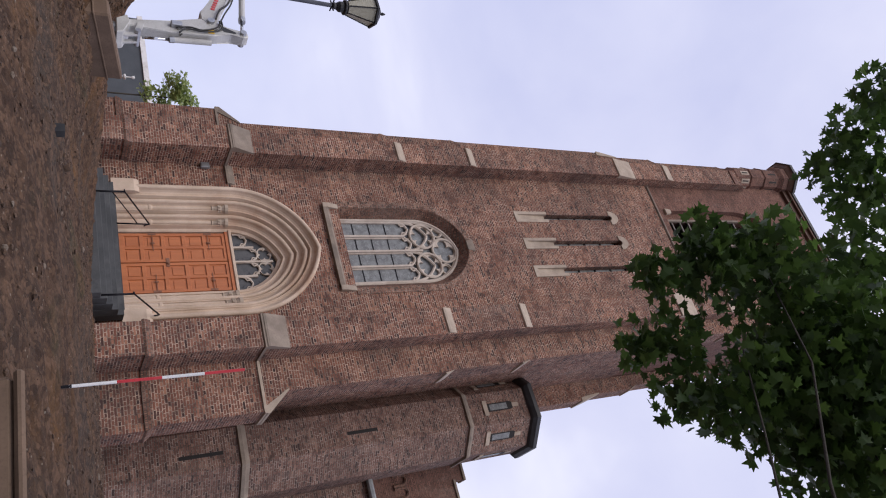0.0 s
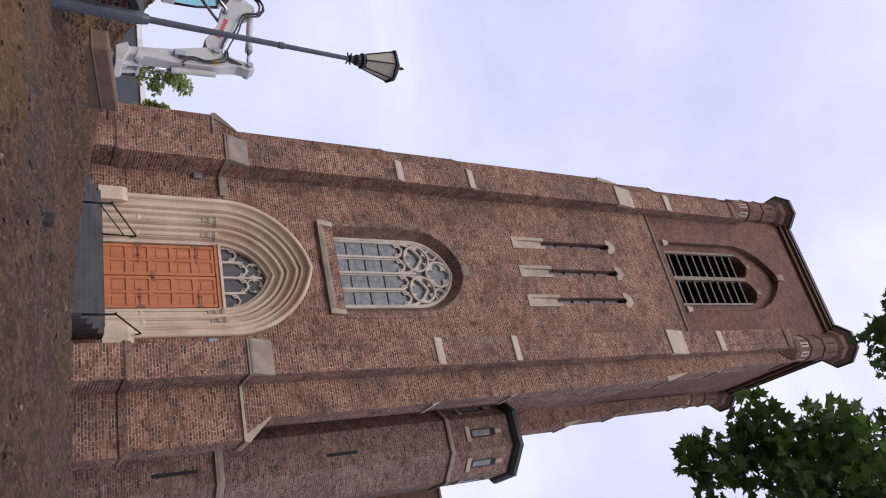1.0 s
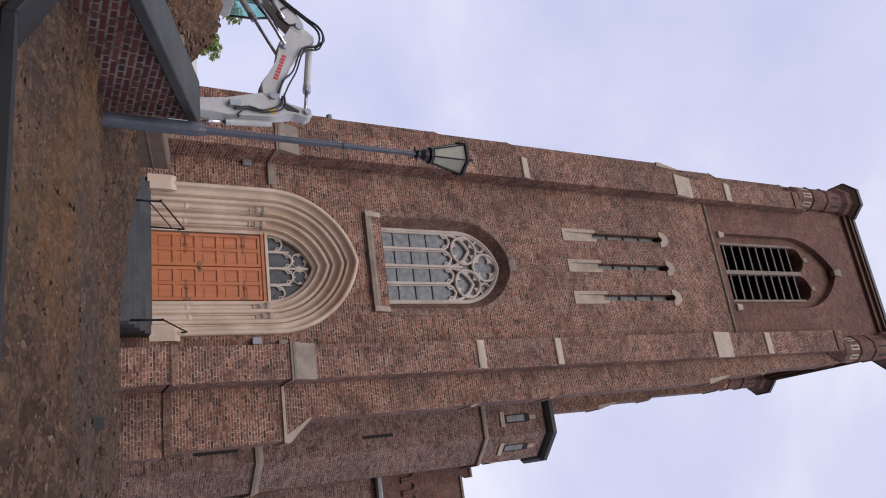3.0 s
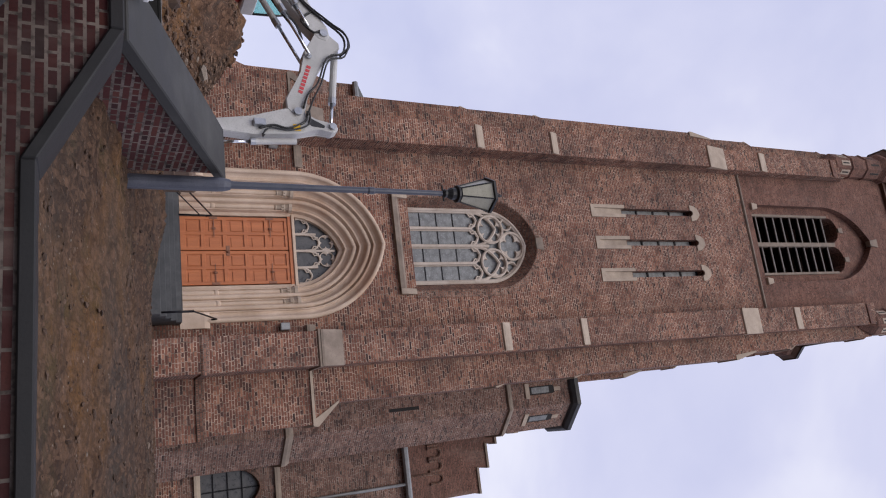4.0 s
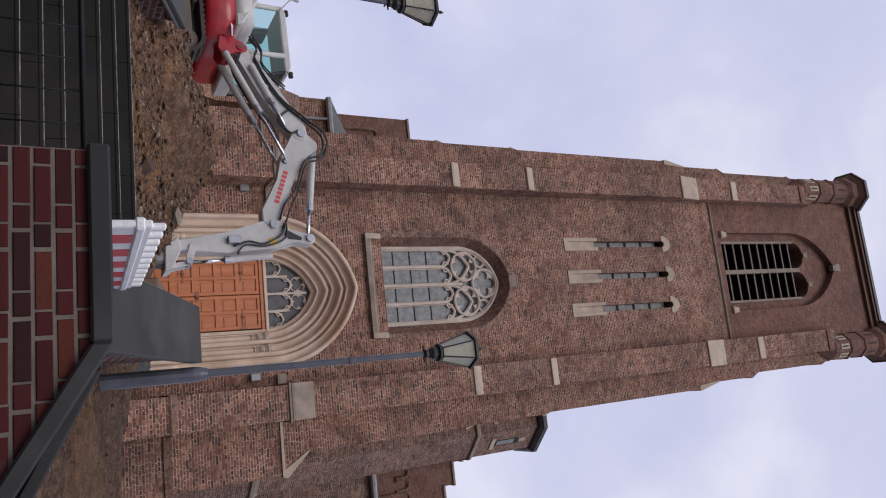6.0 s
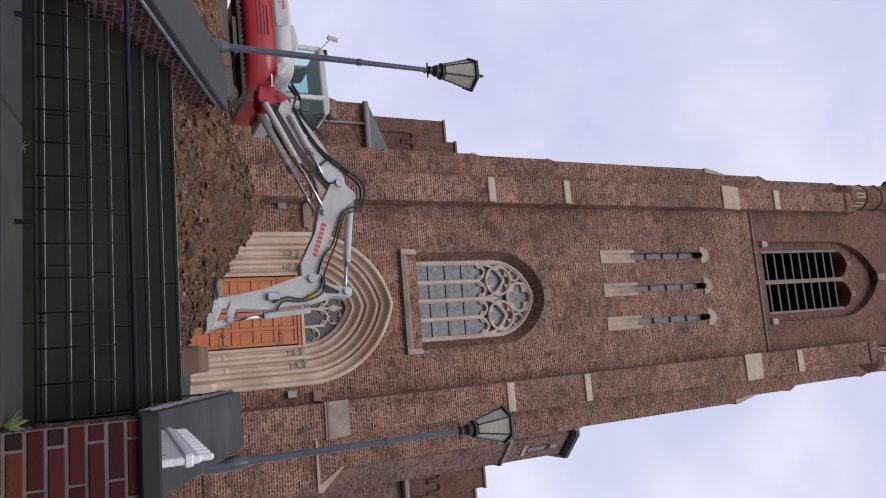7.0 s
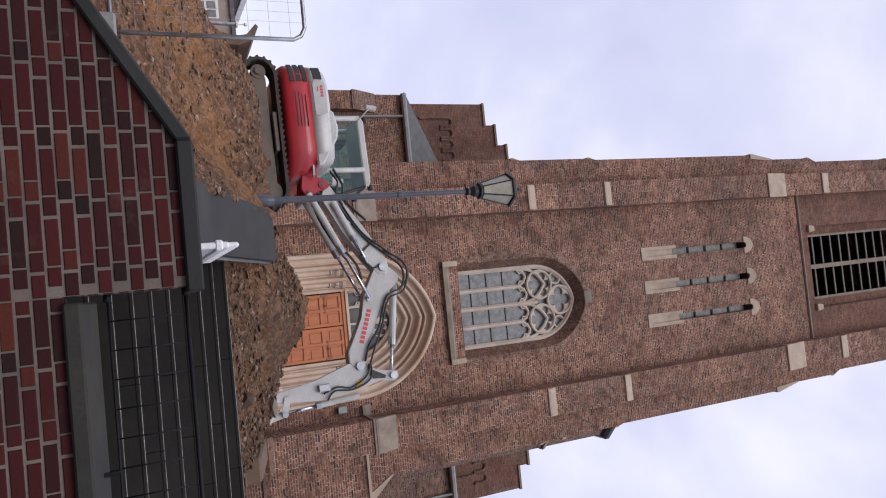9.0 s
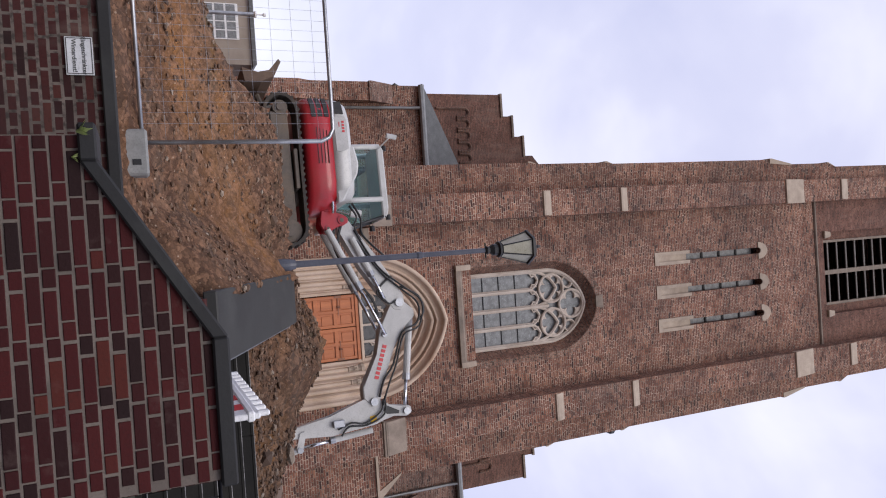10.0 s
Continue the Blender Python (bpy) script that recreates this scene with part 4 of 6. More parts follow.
def foil_plate(bm, cx, cz, R, n, y0, y1, turn, hub=0.56, lobe=0.4):
    """A round stone plate pierced by n lobes that meet in cusps."""
    m = n * 10
    outer, inner = [], []
    for k in range(m):
        a = turn + 2 * math.pi * k / m
        off = (2 * math.pi * k / m + math.pi / n) % (2 * math.pi / n) - math.pi / n
        c, q = R * hub, R * lobe
        under = q * q - (c * math.sin(off)) ** 2
        r = c * math.cos(off) + math.sqrt(max(under, 0.0))
        outer.append((cx + R * math.cos(a), cz + R * math.sin(a)))
        inner.append((cx + r * math.cos(a), cz + r * math.sin(a)))
    rings = [[bm.verts.new((x, y, z)) for x, z in loop] for loop, y in ((outer, y1), (outer, y0), (inner, y0 + 0.03), (inner, y1))]
    for a, b in zip(rings, rings[1:] + rings[:1]):
        for k in range(m):
            bm.faces.new((a[k], a[(k + 1) % m], b[(k + 1) % m], b[k]))


def light_head(bm, x, hw, radius, zs, y, t, cusp):
    """A pointed head with two cusps over one light."""
    tube(bm, [(p, y, z) for p, z in arch(x, hw, radius, zs - 0.12, zs, 9)], t, 6)
    for s in (-1, 1):
        tube(bm, [(x + s * hw, y, zs - 0.02), (x + s * hw * 0.86, y, zs + cusp * 0.2), (x + s * hw * 0.45, y, zs + cusp * 0.36), (x + s * hw * 0.5, y, zs + cusp * 0.62), (x + s * hw * 0.76, y, zs + cusp * 0.7)], t * 0.7, 5)


# fanlight over the door
bm = bmesh.new()
prism(bm, arch(DX, 1.1, 1.65, 8.0, 8.02), "y", 25.93, 25.96)
cpart("fanlight_glass", bm, M_FANGLASS)
bm = bmesh.new()
for x in (-0.53, 0.0, 0.53):
    box(bm, DX + x - 0.032, 25.84, 8.02, DX + x + 0.032, 25.935, 8.72 if x else 9.3)
for x in (-0.265, 0.265):
    light_head(bm, DX + x, 0.25, 0.33, 8.5, 25.88, 0.034, 0.4)
    foil_plate(bm, DX + x, 9.03, 0.25, 4, 25.85, 25.935, math.pi / 4, 0.52, 0.38)
for x in (-0.79, 0.79):
    light_head(bm, DX + x, 0.24, 0.3, 8.22, 25.88, 0.034, 0.36)
cpart("fanlight_tracery", bm, M_TRACERY)

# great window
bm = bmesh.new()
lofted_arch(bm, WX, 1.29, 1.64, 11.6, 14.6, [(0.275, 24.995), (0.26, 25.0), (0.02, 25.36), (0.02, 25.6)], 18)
# Splayed reveal wears the brick copy with shade toned into its joints.
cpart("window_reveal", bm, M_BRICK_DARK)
bm = bmesh.new()
lofted_arch(bm, WX, 1.29, 1.64, 11.6, 14.6, [(0.285, 24.99), (0.285, 24.975), (0.52, 24.975), (0.52, 25.01)], 18)
cpart("window_arch_bricks", bm, M_BRICK_RING)
bm = bmesh.new()
lofted_arch(bm, WX, 1.29, 1.64, 11.55, 14.6, [(0.025, 25.5), (0.025, 25.33), (-0.03, 25.3), (-0.06, 25.3), (-0.075, 25.33), (-0.12, 25.37), (-0.12, 25.5)], 18)
frame_ob = cpart("window_frame", bm, M_TRACERY, None, "pale stone tracery window with leaded glass")
for x in (-0.61, 0.0, 0.61):
    bm = bmesh.new()
    prism(bm, [(WX + x - 0.075, 25.5), (WX + x - 0.075, 25.4), (WX + x - 0.045, 25.38), (WX + x - 0.035, 25.31), (WX + x + 0.035, 25.31), (WX + x + 0.045, 25.38), (WX + x + 0.075, 25.4), (WX + x + 0.075, 25.5)], "z", 11.55, 14.1 if x else 14.7)
    cpart("mullion", bm, M_TRACERY, frame_ob)


bm = bmesh.new()
for x in (-0.92, -0.31, 0.31, 0.92):
    light_head(bm, WX + x, 0.3, 0.42, 13.92, 25.4, 0.05, 0.5)
for s in (-1, 1):
    tube(bm, [(WX + p, 25.39, z) for p, z in arch(s * 0.61, 0.6, 1.05, 13.95, 14.1, 12)], 0.055, 6)
    foil_plate(bm, WX + s * 0.6, 14.84, 0.5, 6, 25.36, 25.47, math.pi / 6, 0.6, 0.3)
    ring(bm, WX + s * 0.6, 14.84, 0.49, 25.36, 0.045, 30)
    foil_plate(bm, WX + s * 0.78, 15.5, 0.23, 1, 25.36, 25.47, 0.0, 0.0, 0.7)
    ring(bm, WX + s * 0.78, 15.5, 0.21, 25.36, 0.03)
foil_plate(bm, WX, 15.62, 0.5, 4, 25.36, 25.47, math.pi / 2, 0.52, 0.38)
ring(bm, WX, 15.62, 0.49, 25.36, 0.045, 30)
cpart("tracery", bm, M_TRACERY, frame_ob)
rows = [11.6, 12.2, 12.82, 13.45, 14.15]
for x in (-0.92, -0.31, 0.31, 0.92):
    for za, zb in zip(rows, rows[1:]):
        bm = bmesh.new()
        box(bm, WX + x - 0.27, 25.45, za + 0.02, WX + x + 0.27, 25.465, zb - 0.02)
        cpart("pane", bm, M_LEADED, frame_ob)
    for z in rows[1:-1]:
        bm = bmesh.new()
        box(bm, WX + x - 0.3, 25.43, z - 0.014, WX + x + 0.3, 25.47, z + 0.014)
        cpart("saddle_bar", bm, M_IRON, frame_ob)
bm = bmesh.new()
prism(bm, arch(WX, 1.27, 1.62, 11.6, 14.6), "y", 25.475, 25.49)
cpart("window_glazing", bm, M_LEADED, frame_ob)
bm = bmesh.new()
prism(bm, [(24.86, 11.02), (24.86, 11.16), (25.33, 11.58), (25.45, 11.58), (25.45, 11.02)], "x", WX - 1.56, WX + 1.56)
cpart("window_sill", bm, M_STONE_OLD)
for s in (-1, 1):
    bm = bmesh.new()
    xa, xb = sorted((WX + s * 1.5, WX + s * 1.68))
    prism(bm, [(24.85, 11.02), (24.85, 11.2), (24.96, 11.6), (25.05, 11.6), (25.05, 11.02)], "x", xa, xb)
    cpart("sill_end", bm, M_STONE_PALE, bevel=0.01)
bm = bmesh.new()
prism(bm, [(WX - 0.19, 16.42), (WX + 0.19, 16.42), (WX + 0.24, 16.72), (WX - 0.24, 16.72)], "y", 24.96, 25.2)
cpart("keystone", bm, M_STONE_OLD)

# three slit windows
for i in (-1, 0, 1):
    x = SX + 1.24 * i
    bm = bmesh.new()
    box(bm, x - 0.245, 24.97, 19.12, x + 0.245, 25.15, 19.3)
    box(bm, x - 0.245, 24.97, 19.3, x - 0.12, 25.15, 20.76)
    box(bm, x + 0.12, 24.97, 19.3, x + 0.245, 25.15, 20.76)
    prism(bm, [(25.02, 19.3), (25.12, 20.7), (25.16, 20.7), (25.16, 19.3)], "x", x - 0.12, x + 0.12)
    slit = cpart("slit_window", bm, M_STONE_PALE, None, "narrow slit window with pale stone foot")
    bm = bmesh.new()
    outer = [(x - 0.33 * math.cos(a), 24.2 + 0.47 * math.sin(a)) for a in np.linspace(0, math.pi, 13)]
    inner = [(x - 0.12 * math.cos(a), 24.2 + 0.13 * math.sin(a)) for a in np.linspace(math.pi, 0, 9)]
    prism(bm, outer + inner, "y", 24.965, 25.1)
    cpart("slit_head", bm, M_STONE_PALE, slit)
    for k in range(4):
        bm = bmesh.new()
        box(bm, x - 0.12, 25.3, 20.78 + k * 0.86, x + 0.12, 25.32, 21.6 + k * 0.86)
        cpart("pane", bm, M_LEADED, slit)
    for k in range(1, 5):
        bm = bmesh.new()
        box(bm, x - 0.12, 25.26, 20.74 + k * 0.86 - 0.03, x + 0.12, 25.31, 20.78 + k * 0.86)
        cpart("bar", bm, M_IRON, slit)

# belfry opening with louvres
louvre = cpart("belfry_frame", (lambda b: (box(b, BX - 0.09, 25.3, 27.7, BX + 0.09, 25.55, 33.4), b)[1])(bmesh.new()), M_STONE_OLD, None, "twin lancet belfry opening with slatted louvres")
for s in (-1, 1):
    x = BX + 0.7 * s
    for k in range(10):
        bm = bmesh.new()
        z = 28.0 + 0.55 * k
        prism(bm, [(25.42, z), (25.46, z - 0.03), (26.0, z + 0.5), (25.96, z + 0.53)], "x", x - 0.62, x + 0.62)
        # Slats are near-black to paint the darkness between their grey edges.
        slat = cpart("louvre_slat", bm, M_OPENING_SHADE, louvre)
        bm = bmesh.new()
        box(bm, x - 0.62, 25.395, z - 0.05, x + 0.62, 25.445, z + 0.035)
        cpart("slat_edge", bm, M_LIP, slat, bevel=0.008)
    bm = bmesh.new()
    box(bm, x + s * 0.62 - 0.05, 25.28, 27.9, x + s * 0.62 + 0.05, 25.42, 33.2)
    cpart("jamb_strip", bm, M_STONE_OLD, louvre)
    bm = bmesh.new()
    prism(bm, [(x - 0.1, 33.9), (x + 0.1, 33.9), (x + 0.13, 34.2), (x - 0.13, 34.2)], "y", 25.3, 25.4)
    cpart("keystone", bm, M_STONE_OLD, louvre)
bm = bmesh.new()
prism(bm, [(BX - 0.12, 35.55), (BX + 0.12, 35.55), (BX + 0.2, 36.1), (BX - 0.2, 36.1)], "y", 24.98, 25.2)
cpart("keystone", bm, M_STONE_OLD)

# corner turrets and cornice
octagon = [(X0 + 0.1, Y0 + 0.05), (X1 - 0.1, Y0 + 0.05), (X0 + 0.1, Y1 - 0.05), (X1 - 0.1, Y1 - 0.05)]
for cx, cy in octagon:
    bm = bmesh.new()
    turned(bm, cx, cy, [(0.2, 33.1), (0.6, 33.85), (0.6, 34.9), (0.655, 34.95), (0.655, 35.03), (0.6, 35.08), (0.6, 36.0), (0.66, 36.06), (0.66, 36.16), (0.61, 36.2), (0.61, 37.2), (0.78, 37.45), (0.78, TOP - 0.05)], 8, math.pi / 8)
    tur = cpart("corner_turret", bm, M_BRICK_PLAIN)
    for k in range(8):
        a = k * math.pi / 4
        d, t, c = Vector((math.cos(a), math.sin(a), 0)), Vector((-math.sin(a), math.cos(a), 0)), Vector((cx, cy, 0))

        def plaque(name, w, za, zb, r0, r1, material, round_top):
            bm = bmesh.new()
            out = [(-w, za), (w, za)] + ([(w * math.cos(q), zb - w + w * math.sin(q)) for q in np.linspace(0, math.pi, 7)] if round_top else [(w, zb), (-w, zb)])
            lo = [bm.verts.new(c + d * r0 + t * e + Vector((0, 0, z))) for e, z in out]
            hi = [bm.verts.new(c + d * r1 + t * e + Vector((0, 0, z))) for e, z in out]
            bm.faces.new(lo)
            bm.faces.new(hi[::-1])
            for i in range(len(out)):
                bm.faces.new((lo[i - 1], lo[i], hi[i], hi[i - 1]))
            return cpart(name, bm, material, tur)

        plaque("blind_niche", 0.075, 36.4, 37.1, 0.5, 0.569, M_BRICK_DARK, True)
        # Slot and slit are black plates painting the shade of openings.
        plaque("niche_slot", 0.04, 36.42, 37.06, 0.5, 0.573, M_OPENING_SHADE, True)
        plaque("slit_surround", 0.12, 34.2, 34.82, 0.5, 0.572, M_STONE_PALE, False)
        plaque("slit", 0.035, 34.28, 34.74, 0.5, 0.577, M_OPENING_SHADE, False)
    bm = bmesh.new()
    turned(bm, cx, cy, [(0.8, TOP - 0.06), (0.98, TOP + 0.12), (1.02, TOP + 0.14)], 8, math.pi / 8)
    cpart("turret_cornice", bm, M_DARKWOOD, tur)
    bm = bmesh.new()
    turned(bm, cx, cy, [(1.02, TOP + 0.145), (1.08, TOP + 0.15), (1.08, TOP + 0.34), (0.3, TOP + 0.7)], 8, math.pi / 8)
    cpart("turret_cap", bm, M_DARKCOVER, tur)
bm = bmesh.new()
for e, za, zb in ((0.1, TOP - 0.25, TOP), (0.24, TOP, TOP + 0.14)):
    box(bm, X0 - e, Y0 - e, za, X1 + e, Y1 + e, zb)
cpart("cornice", bm, M_DARKWOOD)
bm = bmesh.new()
box(bm, X0 - 0.3, Y0 - 0.3, TOP + 0.145, X1 + 0.3, Y1 + 0.3, TOP + 0.34)
cpart("eaves_cover", bm, M_DARKCOVER)
bm = bmesh.new()
turned(bm, 0.1, 28.85, [(5.4, TOP + 0.3), (0.2, TOP + 2.2)], 4, math.pi / 4)
cpart("tower_roof", bm, M_ROOF)

# stair turret beside the tower
TX, TY = 5.15, 31.2
bm = bmesh.new()
turned(bm, TX, TY, [(1.72, 3.2), (1.72, 5.0), (1.66, 5.15), (1.66, 20.45)], 8, math.pi / 8)
stair_turret = cpart("stair_turret", bm, M_BRICK_AISLE)
bm = bmesh.new()
turned(bm, TX, TY, [(1.68, 17.25), (1.76, 17.27), (1.76, 17.36), (1.67, 17.5)], 8, math.pi / 8)
cpart("string_course", bm, M_STONE_OLD, stair_turret)
bm = bmesh.new()
turned(bm, TX, TY, [(1.67, 8.32), (1.75, 8.34), (1.75, 8.46), (1.665, 8.62)], 8, math.pi / 8)
cpart("string_course", bm, M_STONE_OLD, stair_turret)
bm = bmesh.new()
turned(bm, TX, TY, [(1.67, 20.3), (1.78, 20.36), (1.9, 20.5), (1.9, 20.68), (0.1, 21.1)], 8, math.pi / 8)
cpart("turret_roof", bm, M_DARKCOVER, stair_turret)
for a in (-math.pi / 2, -math.pi / 4, 0.0, -3 * math.pi / 4):
    d, t = Vector((math.cos(a), math.sin(a), 0)), Vector((-math.sin(a), math.cos(a), 0))
    c = Vector((TX, TY, 0)) + d * 1.535

    def slot(name, w, za, zb, out, material, rounded):
        bm = bmesh.new()
        prof = [(-w, za), (w, za)] + ([(w * math.cos(q), zb - w + w * math.sin(q)) for q in np.linspace(0, math.pi, 9)] if rounded else [(w, zb), (-w, zb)])
        lo = [bm.verts.new(c + t * p + d * (out - 0.05) + Vector((0, 0, z))) for p, z in prof]
        hi = [bm.verts.new(c + t * p + d * out + Vector((0, 0, z))) for p, z in prof]
        bm.faces.new(lo)
        bm.faces.new(hi[::-1])
        for i in range(len(prof)):
            j = (i + 1) % len(prof)
            bm.faces.new((lo[i], lo[j], hi[j], hi[i]))
        cpart(name, bm, material, stair_turret)

    slot("window_surround", 0.29, 18.25, 19.82, 0.014, M_BRICK_RING, True)
    # Window recess has its shade painted as a black plate behind the pane.
    slot("turret_window", 0.17, 18.36, 19.6, 0.02, M_OPENING_SHADE, True)
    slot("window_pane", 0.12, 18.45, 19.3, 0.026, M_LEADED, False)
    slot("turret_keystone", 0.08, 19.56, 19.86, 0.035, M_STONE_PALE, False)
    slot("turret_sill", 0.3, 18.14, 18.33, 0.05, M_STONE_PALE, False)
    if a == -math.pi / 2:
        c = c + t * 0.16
        # Slits likewise: painted dark plates, no hole in the wall.
        slot("slit", 0.06, 12.2, 13.4, 0.012, M_OPENING_SHADE, False)
        slot("slit", 0.06, 6.4, 7.8, 0.012, M_OPENING_SHADE, False)

# nave front on both sides of the tower, with hipped aisle roofs and stepped gable
NC = 0.1
for s in (-1, 1):
    xa, xb = sorted((NC + s * 3.2, NC + s * 8.95))
    bm = bmesh.new()
    eave = 12.92 if s < 0 else 13.5
    box(bm, xa, 31.8, 3.2, xb, 60, eave - 0.02)
    aisle = cpart("aisle_wall", bm, M_BRICK if s < 0 else M_BRICK_AISLE)
    if s > 0:
        cut = bmesh.new()
        prism(cut, arch(7.35, 0.62, 0.8, 5.8, 7.1), "y", 31.0, 32.4)
        carve(aisle, [cut])
        bm = bmesh.new()
        prism(bm, arch(7.35, 0.62, 0.8, 5.8, 7.1), "y", 32.1, 32.13)
        win = cpart("aisle_window", bm, M_FANGLASS, None, "pointed aisle window with leaded panes")
        bm = bmesh.new()
        lofted_arch(bm, 7.35, 0.62, 0.8, 5.8, 7.1, [(0.0, 31.82), (0.0, 31.78), (0.16, 31.78), (0.16, 31.82)], 10)
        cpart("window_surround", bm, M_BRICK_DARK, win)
        bm = bmesh.new()
        box(bm, 7.35 - 0.02, 32.04, 5.8, 7.35 + 0.02, 32.1, 7.9)
        for z in (6.3, 6.8, 7.3):
            box(bm, 6.75, 32.05, z - 0.015, 7.95, 32.1, z + 0.015)
        cpart("glazing_bar", bm, M_IRON, win)
        bm = bmesh.new()
        prism(bm, [(31.68, 5.62), (31.68, 5.7), (31.85, 5.85), (32.2, 5.85), (32.2, 5.62)], "x", 6.6, 8.1)
        cpart("window_sill", bm, M_STONE_PALE, win)
    bm = bmesh.new()
    prism(bm, [(31.7, 8.4), (31.7, 8.5), (31.79, 8.62), (31.9, 8.62), (31.9, 8.4)], "x", xa, xb)
    cpart("string_course", bm, M_STONE_OLD, aisle)
    bm = bmesh.new()
    prism(bm, [(31.66, 4.8), (31.66, 4.9), (31.79, 5.1), (31.9, 5.1), (31.9, 3.2), (31.66, 3.2)], "x", xa, xb)
    cpart("plinth", bm, M_BRICK, aisle)
    # corner buttress
    xo = NC + s * 8.95
    bm = bmesh.new()
    prism(bm, [(30.9, 3.2), (30.9, 7.6), (31.2, 8.1), (31.2, 10.6), (31.81, 11.6), (31.81, 3.2)], "x", *sorted((xo, xo - s * 0.75)))
    cpart("buttress", bm, M_BRICK, aisle)
    bm = bmesh.new()
    prism(bm, [(31.14, 10.5), (31.14, 10.62), (31.78, 11.68), (31.81, 11.68), (31.81, 11.5), (31.3, 10.5)], "x", *sorted((xo + 0.03 * s, xo - s * 0.78)))
    cpart("set_off_stone", bm, M_BRICK_AISLE, aisle)
    # gutter, downpipe and hip roof
    bm = bmesh.new()
    tube(bm, [(xa, 31.62, eave), (xb, 31.62, eave)], 0.13, 8)
    cpart("gutter", bm, M_ZINC, aisle)
    bm = bmesh.new()
    xp = NC + s * 8.0
    tube(bm, [(xp, 31.62, eave - 0.07), (xp, 31.7, eave - 0.5), (xp, 31.7, 4.0)], 0.06, 8)
    cpart("downpipe", bm, M_ZINC, aisle)
    bm = bmesh.new()
    v = [bm.verts.new(p) for p in ((NC + s * 9.0, 31.55, eave + 0.03), (NC + s * 3.2, 31.55, eave + 0.03), (NC + s * 3.2, 33.2, 16.2 if s < 0 else 14.1), (NC + s * 9.0, 33.2, eave + 0.03))]
    bm.faces.new(v[:3])
    bm.faces.new((v[0], v[2], v[3]))
    bm.faces.new((v[0], v[1], v[3]))
    bm.faces.new((v[1], v[2], v[3]))
    cpart("aisle_roof", bm, M_ROOF, aisle)
    # stepped gable wall
    steps = [(8.95, 12.5), (8.95, 17.45), (7.95, 17.45), (7.95, 17.98), (7.0, 17.98), (7.0, 18.5), (6.1, 18.5), (6.1, 19.0), (3.0, 21.5), (3.0, 12.5)]
    bm = bmesh.new()
    prism(bm, [(NC + s * d, z) for d, z in steps], "y", 33.25, 33.7)
    gable = cpart("stepped_gable", bm, M_BRICK_PLAIN)
    for (da, za), (db, zb) in zip(steps[1:7:2], steps[2:8:2]):
        bm = bmesh.new()
        box(bm, min(NC + s * da, NC + s * db) - 0.05, 33.18, za, max(NC + s * da, NC + s * db) + 0.05, 33.78, za + 0.1)
        cpart("gable_coping", bm, M_STONE_OLD, gable)
    bm = bmesh.new()
    prism(bm, [(NC + s * 9.5, 12.5), (NC + s * 3.0, 12.5), (NC + s * 3.0, 21.3), (NC + s * 6.0, 18.8)], "y", 33.7, 60)
    cpart("nave_roof", bm, M_ROOF)
    for k in range(6):
        bm = bmesh.new()
        x = NC + s * (8.1 - 0.52 * k)
        pts = [(x - 0.2, 14.2 if k == 0 else 15.2), (x - 0.2, 15.6)] + [(x - 0.2 * math.cos(a), 15.6 + 0.2 * math.sin(a)) for a in np.linspace(0.2, math.pi - 0.2, 7)] + [(x + 0.2, 15.6), (x + 0.2, 15.2)]
        tube(bm, [(p, 33.22, z) for p, z in pts], 0.07, 6)
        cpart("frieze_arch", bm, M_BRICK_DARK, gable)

# ---- door steps, handrails and lights at the portal ----
porch = thing("porch_steps", "dark wet concrete steps in front of the church door", "steps", kind="structure")
for k in range(5):
    bm = bmesh.new()
    box(bm, -1.75, 23.15 + 0.34 * k, 3.0, 2.56, 23.485 + 0.34 * k if k < 4 else 24.86, 3.82 + 0.165 * k)
    part("step", bm, M_CONCRETE, porch, bevel=0.01)
bm = bmesh.new()
box(bm, DX - 1.9, 25.0, 4.2, DX + 1.9, 26.3, 4.57)
part("door_sill", bm, M_CONCRETE, porch)


def hand_rail(x0, x1):
    rail = thing("porch_handrail", "black tubular handrail beside the portal steps", "handrail", (x0, 24, 3.9), "porch handrails")
    o = Vector((x0, 24, 3.9))

    def bit(name, pts, r):
        bm = bmesh.new()
        tube(bm, [Vector(p) - o for p in pts], r, 8)
        part(name, bm, M_IRON, rail, smooth=True)

    bit("post", [(x0, 23.5, 3.8), (x0, 23.5, 4.62)], 0.03)
    bit("top_rail", [(x0, 23.4, 4.6), (x0, 23.5, 4.62), (x1, 24.85, 5.42)], 0.022)
    bit("wall_plate", [(x1, 24.85, 5.42), (x1, 24.9, 5.3), (x1, 24.95, 5.28)], 0.02)
    if x0 < 1:
        bit("mid_rail", [(x0, 23.5, 4.3), (x1, 24.85, 5.1)], 0.016)
        bit("end_post", [(x1, 24.8, 4.5), (x1, 24.85, 5.42)], 0.024)


hand_rail(-0.72, -0.5)
hand_rail(2.46, 2.46)

for x, y in ((-2.8, 25.0), (2.75, 25.0)):
    lamp = thing("wall_lamp", "small grey box lamp on the brick beside the portal", "wall lamp", (x, y, 7.3), "portal wall lamps")
    bm = bmesh.new()
    box(bm, -0.11, -0.16, -0.14, 0.11, -0.03, 0.14)
    part("housing", bm, M_ZINC, lamp, bevel=0.02)
    bm = bmesh.new()
    box(bm, -0.05, -0.04, -0.07, 0.05, 0.01, 0.07)
    part("bracket", bm, M_IRON, lamp)

